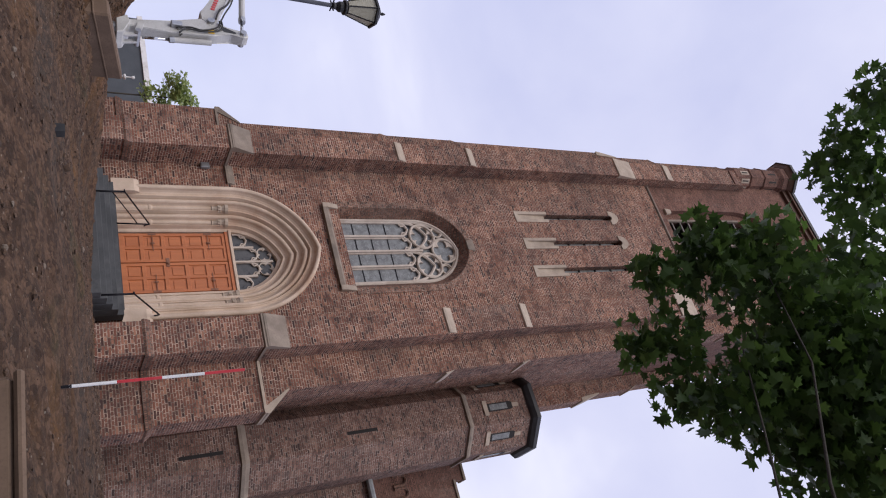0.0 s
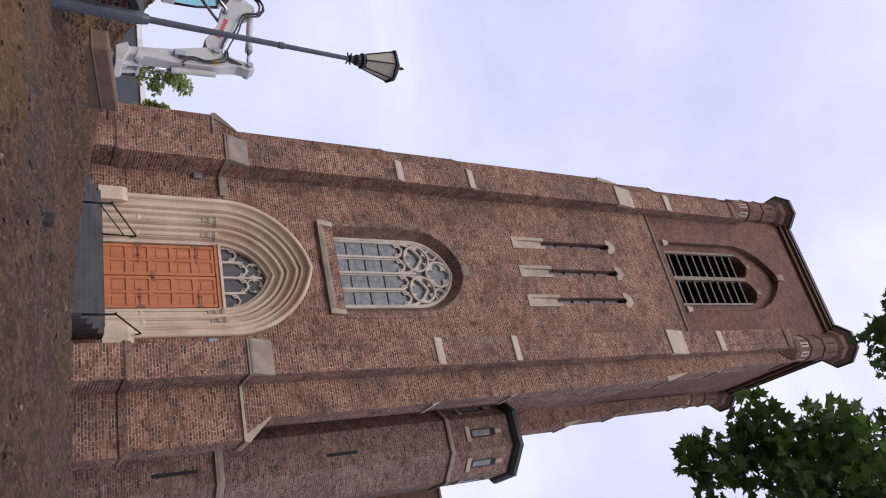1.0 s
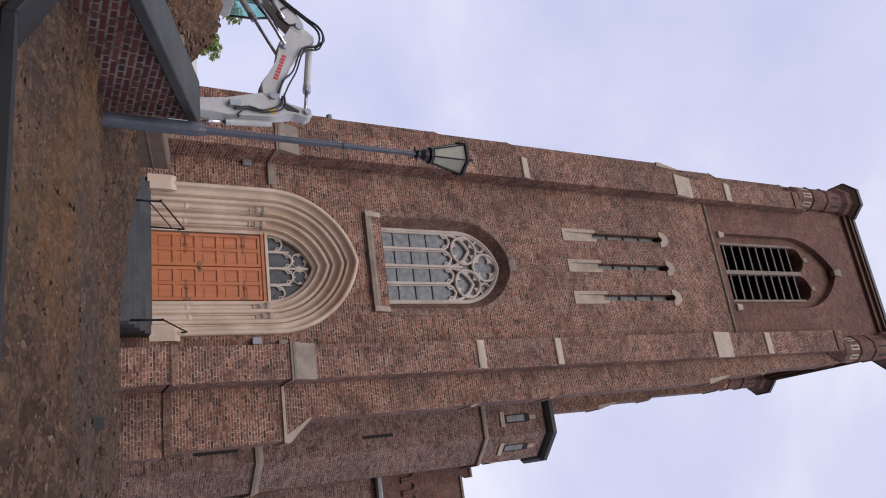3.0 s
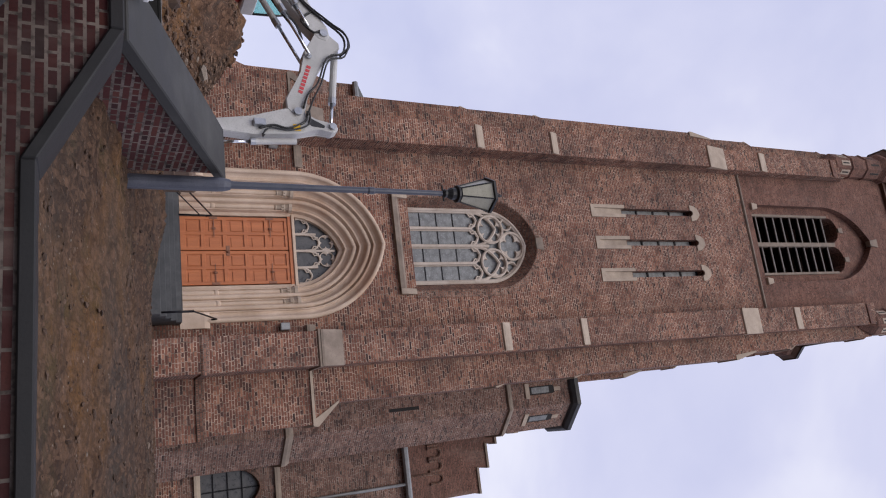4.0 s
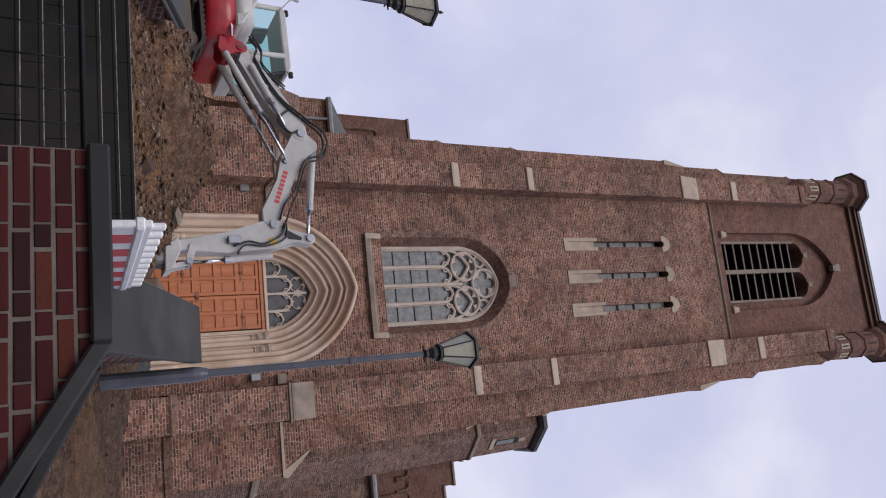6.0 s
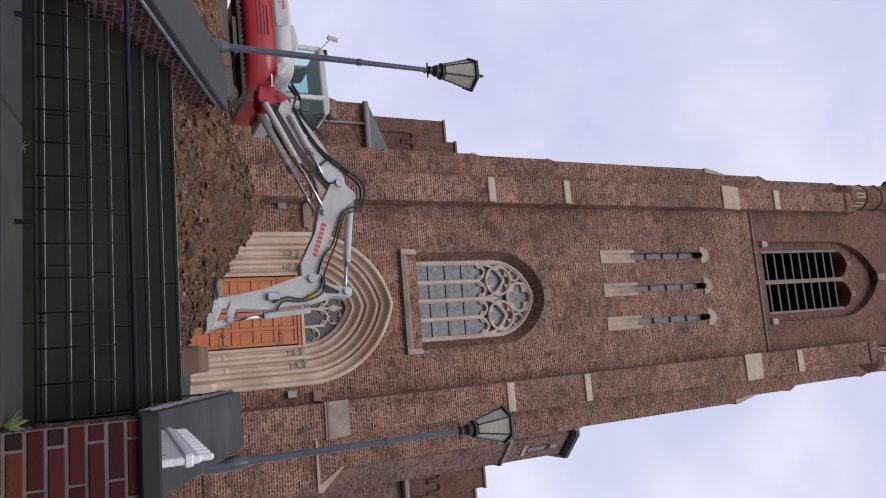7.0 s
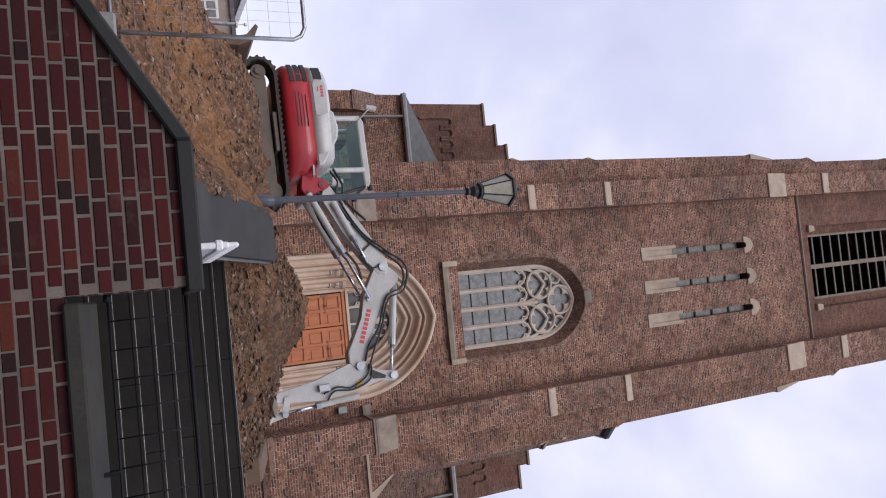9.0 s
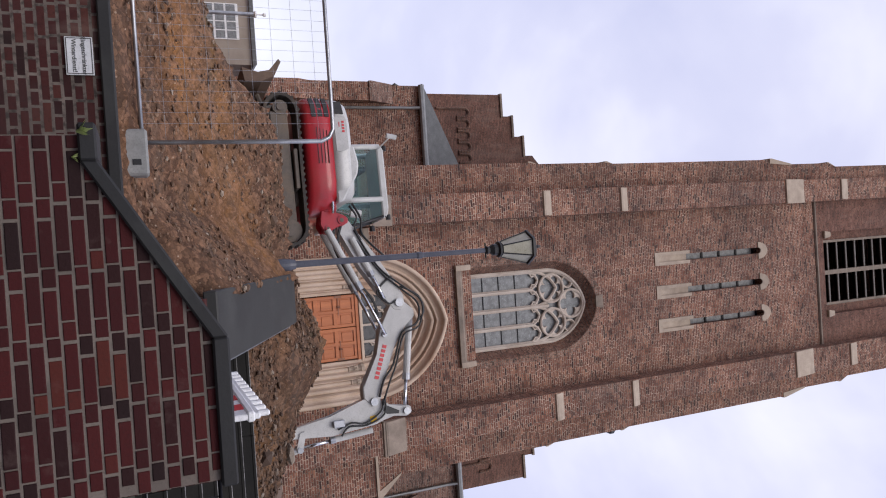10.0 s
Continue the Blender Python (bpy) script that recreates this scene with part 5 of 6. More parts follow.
# ---- street lamps ----


def street_lamp(x, y, z0):
    lamp = thing("street_lamp", "slate-blue post lantern with frosted panes standing in the earth", "street lamp", (x, y, z0), "old style street lamps")
    h = 6.3 - z0
    bm = bmesh.new()
    turned(bm, 0, 0, [(0.085, -0.4), (0.085, 3.35 - z0), (0.08, 3.42 - z0), (0.062, 3.5 - z0)], 14)
    part("base_sleeve", bm, M_LAMPPOST, lamp, smooth=False)
    bm = bmesh.new()
    turned(bm, 0, 0, [(0.045, 3.45 - z0), (0.04, h - 1.1), (0.048, h - 1.08), (0.048, h - 1.02), (0.036, h - 1.0), (0.034, h)], 12)
    part("post", bm, M_LAMPPOST, lamp)
    bm = bmesh.new()
    tube(bm, [(-0.11, 0, h - 0.02), (0.11, 0, h - 0.02)], 0.012, 6)
    tube(bm, [(0, -0.11, h - 0.02), (0, 0.11, h - 0.02)], 0.012, 6)
    part("ladder_bar", bm, M_LAMPBLACK, lamp)
    bm = bmesh.new()
    turned(bm, 0, 0, [(0.04, h - 0.03), (0.06, h), (0.05, h + 0.04), (0.085, h + 0.1), (0.085, h + 0.16), (0.12, h + 0.18), (0.12, h + 0.21)], 12)
    part("neck", bm, M_LAMPBLACK, lamp)
    lantern = part("lantern", (lambda b: (turned(b, 0, 0, [(0.1, h + 0.21), (0.12, h + 0.23), (0.11, h + 0.235)], 6), b)[1])(bmesh.new()), M_LAMPBLACK, lamp)
    z1, z2, r1, r2 = h + 0.235, h + 0.66, 0.115, 0.235
    for k in range(6):
        a, b = k * math.pi / 3, (k + 1) * math.pi / 3
        bm = bmesh.new()
        q = [(r1 * 0.97 * math.cos(a), r1 * 0.97 * math.sin(a), z1), (r1 * 0.97 * math.cos(b), r1 * 0.97 * math.sin(b), z1), (r2 * 0.97 * math.cos(b), r2 * 0.97 * math.sin(b), z2), (r2 * 0.97 * math.cos(a), r2 * 0.97 * math.sin(a), z2)]
        outer = [bm.verts.new(p) for p in q]
        inner = [bm.verts.new((p[0] * 0.96, p[1] * 0.96, p[2])) for p in q]
        bm.faces.new(outer)
        bm.faces.new(inner[::-1])
        for i in range(4):
            j = (i + 1) % 4
            bm.faces.new((outer[i], inner[i], inner[j], outer[j]))
        part("pane", bm, M_LAMPGLASS, lantern)
        bm = bmesh.new()
        tube(bm, [(r1 * math.cos(a), r1 * math.sin(a), z1), (r2 * math.cos(a), r2 * math.sin(a), z2)], 0.011, 5)
        part("glazing_bar", bm, M_LAMPBLACK, lantern)
    bm = bmesh.new()
    turned(bm, 0, 0, [(0.22, z2 - 0.01), (0.262, z2), (0.262, z2 + 0.035), (0.2, z2 + 0.07), (0.1, z2 + 0.13), (0.04, z2 + 0.15), (0.02, z2 + 0.17), (0.028, z2 + 0.2), (0.01, z2 + 0.25)], 6)
    part("lantern_roof", bm, M_LAMPBLACK, lamp)


street_lamp(2.91, 12.8, 2.55)
street_lamp(-2.14, 12.85, 2.85)

# ---- excavator ----
exc = thing("excavator", "white and red tracked excavator parked on the dug-up earth", "excavator", (-3.62, 16.9, 3.73))
exc.rotation_euler = (0, 0, radians(-6))


def side_plate(bm, pts, y0, y1):
    prism(bm, pts, "y", y0, y1)


def stadium(half, r, n=9):
    out = [(half + r * math.sin(a), r - r * math.cos(a)) for a in np.linspace(0, math.pi, n)]
    return out + [(-half - r * math.sin(a), r + r * math.cos(a)) for a in np.linspace(0, math.pi, n)]


for yc in (-0.88, 0.88):
    bm = bmesh.new()
    outer, inner = stadium(1.05, 0.3), [(x * 0.96, 0.3 + (z - 0.3) * 0.84) for x, z in stadium(1.05, 0.3)]
    n = len(outer)
    rings = [[bm.verts.new((x, y, z)) for x, z in loop] for loop, y in ((outer, yc - 0.22), (outer, yc + 0.22), (inner, yc + 0.22), (inner, yc - 0.22))]
    for a, b in zip(rings, rings[1:] + rings[:1]):
        for i in range(n):
            bm.faces.new((a[i], a[(i + 1) % n], b[(i + 1) % n], b[i]))
    track = part("track", bm, M_RUBBER, exc, "muddy black rubber track")
    dense = []
    for i in range(n):
        p, q = Vector(outer[i]), Vector(outer[(i + 1) % n])
        m = max(1, int((q - p).length / 0.1))
        dense += [(p.lerp(q, k / m), (q - p).normalized()) for k in range(m)]
    for p, d in dense:
        if p.length < 0.01:
            continue
        nrm = Vector((d.y, -d.x))
        bm = bmesh.new()
        c = p + nrm * 0.012
        side_plate(bm, [(c + d * a + nrm * b)[:] for a, b in ((-0.025, -0.014), (0.025, -0.014), (0.018, 0.014), (-0.018, 0.014))], yc - 0.21, yc + 0.21)
        part("lug", bm, M_RUBBER, track)
    bm = bmesh.new()
    side_plate(bm, [(-1.04, 0.11), (0.95, 0.11), (0.98, 0.43), (-1.02, 0.42)], yc - 0.13, yc + 0.13)
    part("track_frame", bm, M_UNDER, exc, "mud-caked steel track frame", bevel=0.02)
    bm = bmesh.new()
    side_plate(bm, [(-0.35, 0.46), (0.35, 0.46), (0.35, 0.53), (-0.35, 0.53)], yc - 0.19, yc + 0.19)
    part("step_bar", bm, M_UNDER, exc, bevel=0.01)
    for xc, r in ((1.08, 0.2), (-1.1, 0.13)):
        bm = bmesh.new()
        tube(bm, [(xc, yc - 0.15, 0.3), (xc, yc - 0.12, 0.3), (xc, yc + 0.15, 0.3)], r, 18)
        wheel = part("idler_wheel", bm, M_UNDER, exc)
        bm = bmesh.new()
        tube(bm, [(xc, yc - 0.19, 0.3), (xc, yc - 0.15, 0.3)], r * 0.5, 14)
        part("hub", bm, M_UNDER, wheel)
    for k in range(5):
        bm = bmesh.new()
        tube(bm, [(-0.7 + 0.36 * k, yc - 0.12, 0.12), (-0.7 + 0.36 * k, yc + 0.12, 0.12)], 0.075, 10)
        part("roller", bm, M_UNDER, exc)
bm = bmesh.new()
box(bm, -0.55, -0.68, 0.2, 0.55, 0.68, 0.5)
turned(bm, 0, 0, [(0.5, 0.5), (0.5, 0.74)], 20)
part("carbody", bm, M_UNDER, exc)

# upper structure: rounded plan, red skirt, white hood
PLAN = []
for a in np.linspace(-math.pi / 2, -3 * math.pi / 2, 17):
    PLAN.append((-0.72 + 0.72 * math.copysign(abs(math.cos(a)) ** 0.62, math.cos(a)), -1.05 * math.copysign(abs(math.sin(a)) ** 0.62, -math.sin(a))))
PLAN += [(0.0, 1.05), (0.42, 1.04), (0.56, 0.98), (0.6, 0.85), (0.6, -0.5), (0.52, -0.75), (0.36, -0.95), (0.1, -1.04)]


def hull(levels, pts):
    bm = bmesh.new()
    rings = [[bm.verts.new((x * k + dx, y * k, z)) for x, y in pts] for z, k, dx in levels]
    for a, b in zip(rings, rings[1:]):
        for i in range(len(pts)):
            j = (i + 1) % len(pts)
            bm.faces.new((a[i], a[j], b[j], b[i]))
    bm.faces.new(rings[0][::-1])
    bm.faces.new(rings[-1])
    return bm


part("skirt", hull([(0.68, 0.9, 0), (0.71, 0.96, 0), (0.78, 0.99, 0), (1.0, 1.0, 0), (1.18, 0.985, 0)], PLAN), M_RED, exc, "red painted lower body panels", smooth=True)
HOOD = [(x if x < 0 else min(x, 0.42), y) for x, y in PLAN]
part("hood", hull([(1.185, 0.985, 0), (1.34, 0.98, 0), (1.44, 0.96, -0.01), (1.51, 0.92, -0.02), (1.55, 0.85, -0.03), (1.56, 0.7, -0.04)], HOOD), M_WHITE, exc, "off-white engine hood", smooth=True)
# Darkness behind the grille openings, painted as black strips on the skirt.
for k in range(3):
    bm = bmesh.new()
    z = 0.84 + 0.115 * k
    prism(bm, [(-0.98, -1.05), (-1.2, -0.965), (-1.34, -0.82), (-1.32, -0.8), (-1.18, -0.94), (-0.97, -1.03)], "z", z, z + 0.08)
    part("rear_grille", bm, M_SEAT, exc)
# Vent gaps too: their shade is a row of thin dark strips.
for k in range(4):
    bm = bmesh.new()
    box(bm, -0.8 + 0.02 * k, -1.056, 0.9 + 0.06 * k, -0.2, -1.03, 0.907 + 0.06 * k)
    part("vent_slot", bm, M_SEAT, exc)
bm = bmesh.new()
prism(bm, [(-0.98, 1.24), (-0.92, 1.23), (-0.4, 1.23), (-0.38, 1.32), (-0.44, 1.47), (-0.92, 1.47), (-0.98, 1.43)], "y", -1.045, -0.98)
cover = part("side_cover", bm, M_WHITE, exc, bevel=0.01)
for za, zb, xa, xb in [(1.365, 1.41, -0.9 + 0.052 * k, -0.865 + 0.052 * k) for k in range(4)] + [(1.31, 1.325, -0.88, -0.8)]:
    bm = bmesh.new()
    box(bm, xa, -1.051, za, xb, -1.046, zb)
    part("model_plate", bm, M_LABELRED, cover)
bm = bmesh.new()
prism(bm, [(-1.03, -1.02), (-1.15, -0.965), (-1.27, -0.885), (-1.25, -0.8), (-1.02, -0.9)], "z", 1.27, 1.42)
part("rear_vent", bm, M_SEAT, exc)
# front right cover beside the boom
bm = bmesh.new()
prism(bm, [(-0.5, 1.185), (0.44, 1.185), (0.42, 1.3), (-0.02, 1.6), (-0.2, 1.64), (-0.5, 1.58)], "y", -0.97, -0.32)
part("front_cover", bm, M_WHITE, exc, bevel=0.03)
bm = bmesh.new()
box(bm, 0.07, -0.978, 1.31, 0.17, -0.972, 1.335)
part("model_plate", bm, M_LABELRED, exc)

for ob in exc.children:
    if ob.name.split(".")[0] in ("skirt", "hood", "rear_grille", "vent_slot", "side_cover", "model_plate", "rear_vent", "front_cover"):
        for o in (ob, *ob.children):
            o.data.transform(pose(0.13, 0, 0) @ Matrix.Diagonal((1.09, 1, 1, 1)))

# cab
CX0, CX1, CY0, CY1, CZ0, CZ1 = -0.72, 0.84, 0.2, 1.06, 1.15, 2.5
cab = part("cab", (lambda b: (box(b, CX0, CY0, CZ0, CX1 + 0.1, CY1, CZ0 + 0.28), b)[1])(bmesh.new()), M_WHITE, exc, "white cab with tinted windows", bevel=0.03)
bm = bmesh.new()
prism(bm, [(CX0, CZ1 - 0.12), (CX1 - 0.05, CZ1 - 0.12), (CX1 - 0.12, CZ1 - 0.02), (CX1 - 0.25, CZ1 + 0.02), (CX0 + 0.1, CZ1 + 0.02), (CX0, CZ1 - 0.04)], "y", CY0, CY1)
part("cab_roof", bm, M_WHITE, cab, bevel=0.025)
for y in (CY0 + 0.03, CY1 - 0.03):
    for pts in (((CX0 + 0.04, CZ0 + 0.2), (CX0 + 0.04, CZ1 - 0.06)), ((CX1 + 0.06, CZ0 + 0.2), (CX1 + 0.02, CZ0 + 0.75), (CX1 - 0.12, CZ1 - 0.06)), ((0.38, CZ0 + 0.2), (0.38, CZ1 - 0.08))):
        bm = bmesh.new()
        tube(bm, [(p[0], y, p[1]) for p in pts], 0.055 if pts[0][0] < 0.5 else 0.03, 8)
        part("pillar", bm, M_WHITE if pts[0][0] < 0.5 else M_LAMPBLACK, cab, smooth=True)
    bm = bmesh.new()
    prism(bm, [(CX0 + 0.08, CZ0 + 0.3), (0.33, CZ0 + 0.3), (0.33, CZ1 - 0.13), (CX0 + 0.08, CZ1 - 0.13)], "y", y - 0.006, y + 0.006)
    part("side_window", bm, M_GLASS, cab)
    bm = bmesh.new()
    prism(bm, [(0.43, CZ0 + 0.3), (CX1 + 0.02, CZ0 + 0.3), (CX1, CZ0 + 0.75), (CX1 - 0.14, CZ1 - 0.13), (0.43, CZ1 - 0.13)], "y", y - 0.006, y + 0.006)
    part("front_side_window", bm, M_GLASS, cab)
bm = bmesh.new()
prism(bm, [(CX1 + 0.05, CZ0 + 0.3), (CX1 + 0.062, CZ0 + 0.3), (CX1 + 0.03, CZ0 + 0.75), (CX1 - 0.1, CZ1 - 0.13), (CX1 - 0.112, CZ1 - 0.13), (CX1 + 0.018, CZ0 + 0.75)], "y", CY0 + 0.07, CY1 - 0.07)
part("windscreen", bm, M_GLASS, cab)
bm = bmesh.new()
box(bm, -0.2, 0.4, CZ0 + 0.28, 0.25, 0.9, CZ0 + 0.45)
prism(bm, [(-0.25, CZ0 + 0.4), (-0.13, CZ0 + 0.4), (-0.23, CZ1 - 0.3), (-0.35, CZ1 - 0.3)], "y", 0.43, 0.87)
part("seat", bm, M_SEAT, cab, "dark operator seat", bevel=0.03)
for p0, p1, p2, w in (((CX0 + 0.1, CY0 - 0.02, CZ1 - 0.1), (CX0 - 0.05, CY0 - 0.16, CZ1 + 0.06), (CX0 - 0.12, CY0 - 0.16, CZ1 + 0.16), 0.05), ((CX1 - 0.25, CY0, CZ0 + 0.3), (CX1 - 0.15, CY0 - 0.25, CZ0 + 0.45), (CX1 - 0.15, CY0 - 0.25, CZ0 + 0.6), 0.08)):
    bm = bmesh.new()
    tube(bm, [p0, p1, p2], 0.012, 6)
    m = part("mirror_arm", bm, M_WHITE, cab)
    bm = bmesh.new()
    tube(bm, [Vector(p2) + Vector((-0.02, 0, -0.1)), Vector(p2) + Vector((0.0, 0, 0.02)), Vector(p2) + Vector((0.02, 0, 0.1))], w, 8)
    part("mirror", bm, M_WHITE, m)
for p in ((CX1 - 0.1, CY0 + 0.1, CZ1 + 0.02), (CX0 + 0.05, CY0 + 0.12, CZ1 + 0.07), (CX1 + 0.12, CY0 + 0.05, CZ1 - 0.35)):
    bm = bmesh.new()
    tube(bm, [(p[0] - 0.05, p[1], p[2]), (p[0] + 0.05, p[1], p[2])], 0.05, 10)
    part("work_light", bm, M_LAMPBLACK, cab)

# swing bracket, boom, stick and bucket
BY = 0.14
bm = bmesh.new()
for ya, yb in ((BY - 0.2, BY - 0.14), (BY + 0.14, BY + 0.2)):
    side_plate(bm, [(0.52, 0.78), (0.88, 0.72), (1.0, 0.78), (1.03, 0.88), (0.93, 1.0), (0.92, 1.14), (0.86, 1.24), (0.78, 1.24), (0.71, 1.15), (0.68, 1.0), (0.52, 0.93)], ya, yb)
bracket = part("swing_bracket", bm, M_RED, exc, "red cast swing bracket", bevel=0.015)
bm = bmesh.new()
turned(bm, 0.52, BY, [(0.15, 0.66), (0.17, 0.7), (0.17, 0.78), (0.13, 0.8), (0.13, 0.94), (0.17, 0.96), (0.17, 1.04), (0.15, 1.07)], 14)
box(bm, 0.52, BY - 0.14, 0.78, 0.7, BY + 0.14, 0.94)
part("swing_post", bm, M_RED, bracket, bevel=0.01)
for x, z, r in ((0.82, 1.12, 0.075), (0.96, 0.86, 0.055), (0.6, 0.86, 0.05)):
    bm = bmesh.new()
    tube(bm, [(x, BY - 0.225, z), (x, BY + 0.225, z)], r, 14)
    part("bracket_pin", bm, M_RED, bracket)
    bm = bmesh.new()
    tube(bm, [(x, BY - 0.235, z), (x, BY - 0.224, z)], r * 0.5, 12)
    part("pin_cap", bm, M_UNDER, bracket)
bm = bmesh.new()
tube(bm, [(0.1, BY - 0.45, 0.95), (0.7, BY - 0.3, 0.95)], 0.03, 10)
part("swing_piston", bm, M_CHROME, exc, smooth=True)

boom = part("boom", (lambda b: (side_plate(b, [(0.7, 1.06), (0.82, 1.0), (1.0, 1.06), (1.7, 1.4), (2.2, 1.72), (2.52, 1.95), (2.56, 2.1), (2.45, 2.18), (2.25, 2.16), (1.5, 1.72), (0.78, 1.24)], BY - 0.13, BY + 0.13), b)[1])(bmesh.new()), M_WHITE, exc, "off-white two-piece boom", bevel=0.02)
upper = part("upper_boom", (lambda b: (side_plate(b, [(2.3, 2.0), (2.42, 1.9), (2.85, 1.64), (3.3, 1.56), (3.85, 1.22), (4.05, 1.22), (4.22, 1.36), (4.14, 1.52), (3.85, 1.6), (3.2, 1.86), (2.85, 2.1), (2.68, 2.34), (2.55, 2.34), (2.36, 2.14)], BY - 0.12, BY + 0.12), b)[1])(bmesh.new()), M_WHITE, exc, bevel=0.02)
stick = part("stick", (lambda b: (side_plate(b, [(4.28, 2.08), (4.4, 2.1), (4.46, 2.0), (4.4, 1.75), (4.52, 1.4), (4.6, 0.6), (4.54, -0.2), (4.46, -0.26), (4.38, -0.2), (4.28, 0.6), (4.06, 1.2), (4.02, 1.4), (4.12, 1.54), (4.24, 1.7)], BY - 0.11, BY + 0.11), b)[1])(bmesh.new()), M_WHITE, exc, bevel=0.02)
for x, z, r in ((0.82, 1.12, 0.06), (2.4, 2.06, 0.075), (4.12, 1.4, 0.07), (4.36, 1.99, 0.06), (4.46, -0.18, 0.06), (1.55, 1.5, 0.05), (2.95, 1.72, 0.05), (4.74, 0.02, 0.05)):
    bm = bmesh.new()
    tube(bm, [(x, BY - 0.17, z), (x, BY + 0.17, z)], r, 14)
    part("pivot_pin", bm, M_STEEL, boom)


def cylinder(a, b, r, split, y, parent):
    a, b = Vector((a[0], y, a[1])), Vector((b[0], y, b[1]))
    bm = bmesh.new()
    tube(bm, [a, a.lerp(b, split)], r, 12)
    c = part("cylinder_barrel", bm, M_WHITE, parent, smooth=False)
    bm = bmesh.new()
    tube(bm, [a.lerp(b, split), b], r * 0.5, 10)
    part("piston_rod", bm, M_CHROME, c, "chromed piston rod", smooth=True)
    bm = bmesh.new()
    tube(bm, [a.lerp(b, split - 0.05), a.lerp(b, split + 0.02)], r * 1.12, 12)
    part("gland", bm, M_STEEL, c)


cylinder((2.66, 2.28), (4.36, 1.99), 0.065, 0.66, BY, upper)
for y in (BY - 0.2, BY + 0.2):
    cylinder((0.98, 0.84), (2.95, 1.72), 0.06, 0.55, y, boom)
cylinder((1.15, 1.28), (2.3, 1.78), 0.062, 0.6, BY - 0.16, boom)
cylinder((4.62, 1.35), (4.72, 0.1), 0.055, 0.6, BY, stick)
bm = bmesh.new()
side_plate(bm, [(4.44, 0.12), (4.5, 0.14), (4.76, 0.06), (4.78, -0.02), (4.72, -0.04), (4.46, 0.04)], BY - 0.14, BY - 0.11)
side_plate(bm, [(4.7, 0.05), (4.78, 0.05), (4.86, -0.3), (4.78, -0.3)], BY - 0.1, BY - 0.06)
side_plate(bm, [(4.7, 0.05), (4.78, 0.05), (4.86, -0.3), (4.78, -0.3)], BY + 0.06, BY + 0.1)
part("bucket_link", bm, M_WHITE, stick)
bm = bmesh.new()
side_plate(bm, [(4.36, -0.14), (4.56, -0.1), (4.86, -0.24), (4.9, -0.36), (4.5, -0.34)], BY - 0.2, BY + 0.2)
part("quick_coupler", bm, M_WHITE, stick, bevel=0.015)
bm = bmesh.new()
prof = [(4.42, -0.3), (4.88, -0.33), (5.02, -0.5), (4.98, -0.72), (4.8, -0.86), (4.55, -0.86), (4.3, -0.72)]
inner = [(4.44, -0.36), (4.86, -0.37), (4.97, -0.51), (4.93, -0.7), (4.78, -0.82), (4.56, -0.82), (4.33, -0.74)]
n = len(prof)
for y0, y1 in ((-0.3, 0.3),):
    a = [bm.verts.new((x, BY + y0, z)) for x, z in prof]
    b = [bm.verts.new((x, BY + y1, z)) for x, z in prof]
    bm.faces.new(a)
    bm.faces.new(b[::-1])
    for i in range(n - 1):
        bm.faces.new((a[i], b[i], b[i + 1], a[i + 1]))
    ia = [bm.verts.new((x, BY + y0 + 0.03, z)) for x, z in inner]
    ib = [bm.verts.new((x, BY + y1 - 0.03, z)) for x, z in inner]
    for i in range(n - 1):
        bm.faces.new((ia[i], ia[i + 1], ib[i + 1], ib[i]))
    bm.faces.new((a[-1], b[-1], ib[-1], ia[-1]))
    bm.faces.new((a[0], ia[0], ib[0], b[0]))
bucket = part("bucket", bm, M_RUST, exc, "worn muddy digging bucket")
for k in range(5):
    bm = bmesh.new()
    y = BY - 0.27 + 0.135 * k
    prism(bm, [(4.3, -0.74), (4.33, -0.68), (4.2, -0.62)], "y", y - 0.025, y + 0.025)
    part("tooth", bm, M_RUST, bucket)

for ob in (bucket, *bucket.children):
    ob.data.transform(pose(-0.04, 0, -0.16))
bm = bmesh.new()
tube(bm, [(4.66, BY, -0.26), (4.655, BY, -0.31), (4.64, BY, -0.42), (4.63, BY, -0.46)], 0.17, 16)
part("rotator", bm, M_ZINC, stick, "grey steel rotator drum")

hose_runs = [
    [(1.2, 1.36), (1.8, 1.75), (2.15, 2.12), (2.45, 2.42), (2.8, 2.36), (2.95, 2.05), (3.5, 1.82), (3.75, 1.62), (4.05, 1.5)],
    [(1.0, 1.34), (1.7, 1.72), (2.1, 2.16), (2.42, 2.5), (2.86, 2.4), (3.0, 2.08), (3.5, 1.88), (3.85, 1.7), (4.2, 1.55)],
    [(0.9, 1.1), (1.3, 1.02), (1.9, 1.28), (2.3, 1.55), (2.6, 1.62)],
    [(0.85, 1.0), (1.3, 0.94), (1.9, 1.2), (2.4, 1.5), (2.8, 1.66)],
    [(1.9, 1.95), (2.05, 1.75), (2.2, 1.66), (2.4, 1.86), (2.35, 2.0)],
    [(2.1, 2.1), (2.3, 2.44), (2.6, 2.52), (2.85, 2.3)],
    [(4.1, 1.56), (4.3, 1.5), (4.46, 1.2), (4.42, 0.95), (4.5, 0.7)],
    [(4.05, 1.6), (4.36, 1.56), (4.5, 1.22), (4.48, 0.9), (4.62, 0.75)],
    [(0.55, 1.3), (0.75, 1.42), (0.95, 1.36), (1.2, 1.46)],
    [(0.5, 1.36), (0.8, 1.5), (1.1, 1.5), (1.5, 1.86)],
]
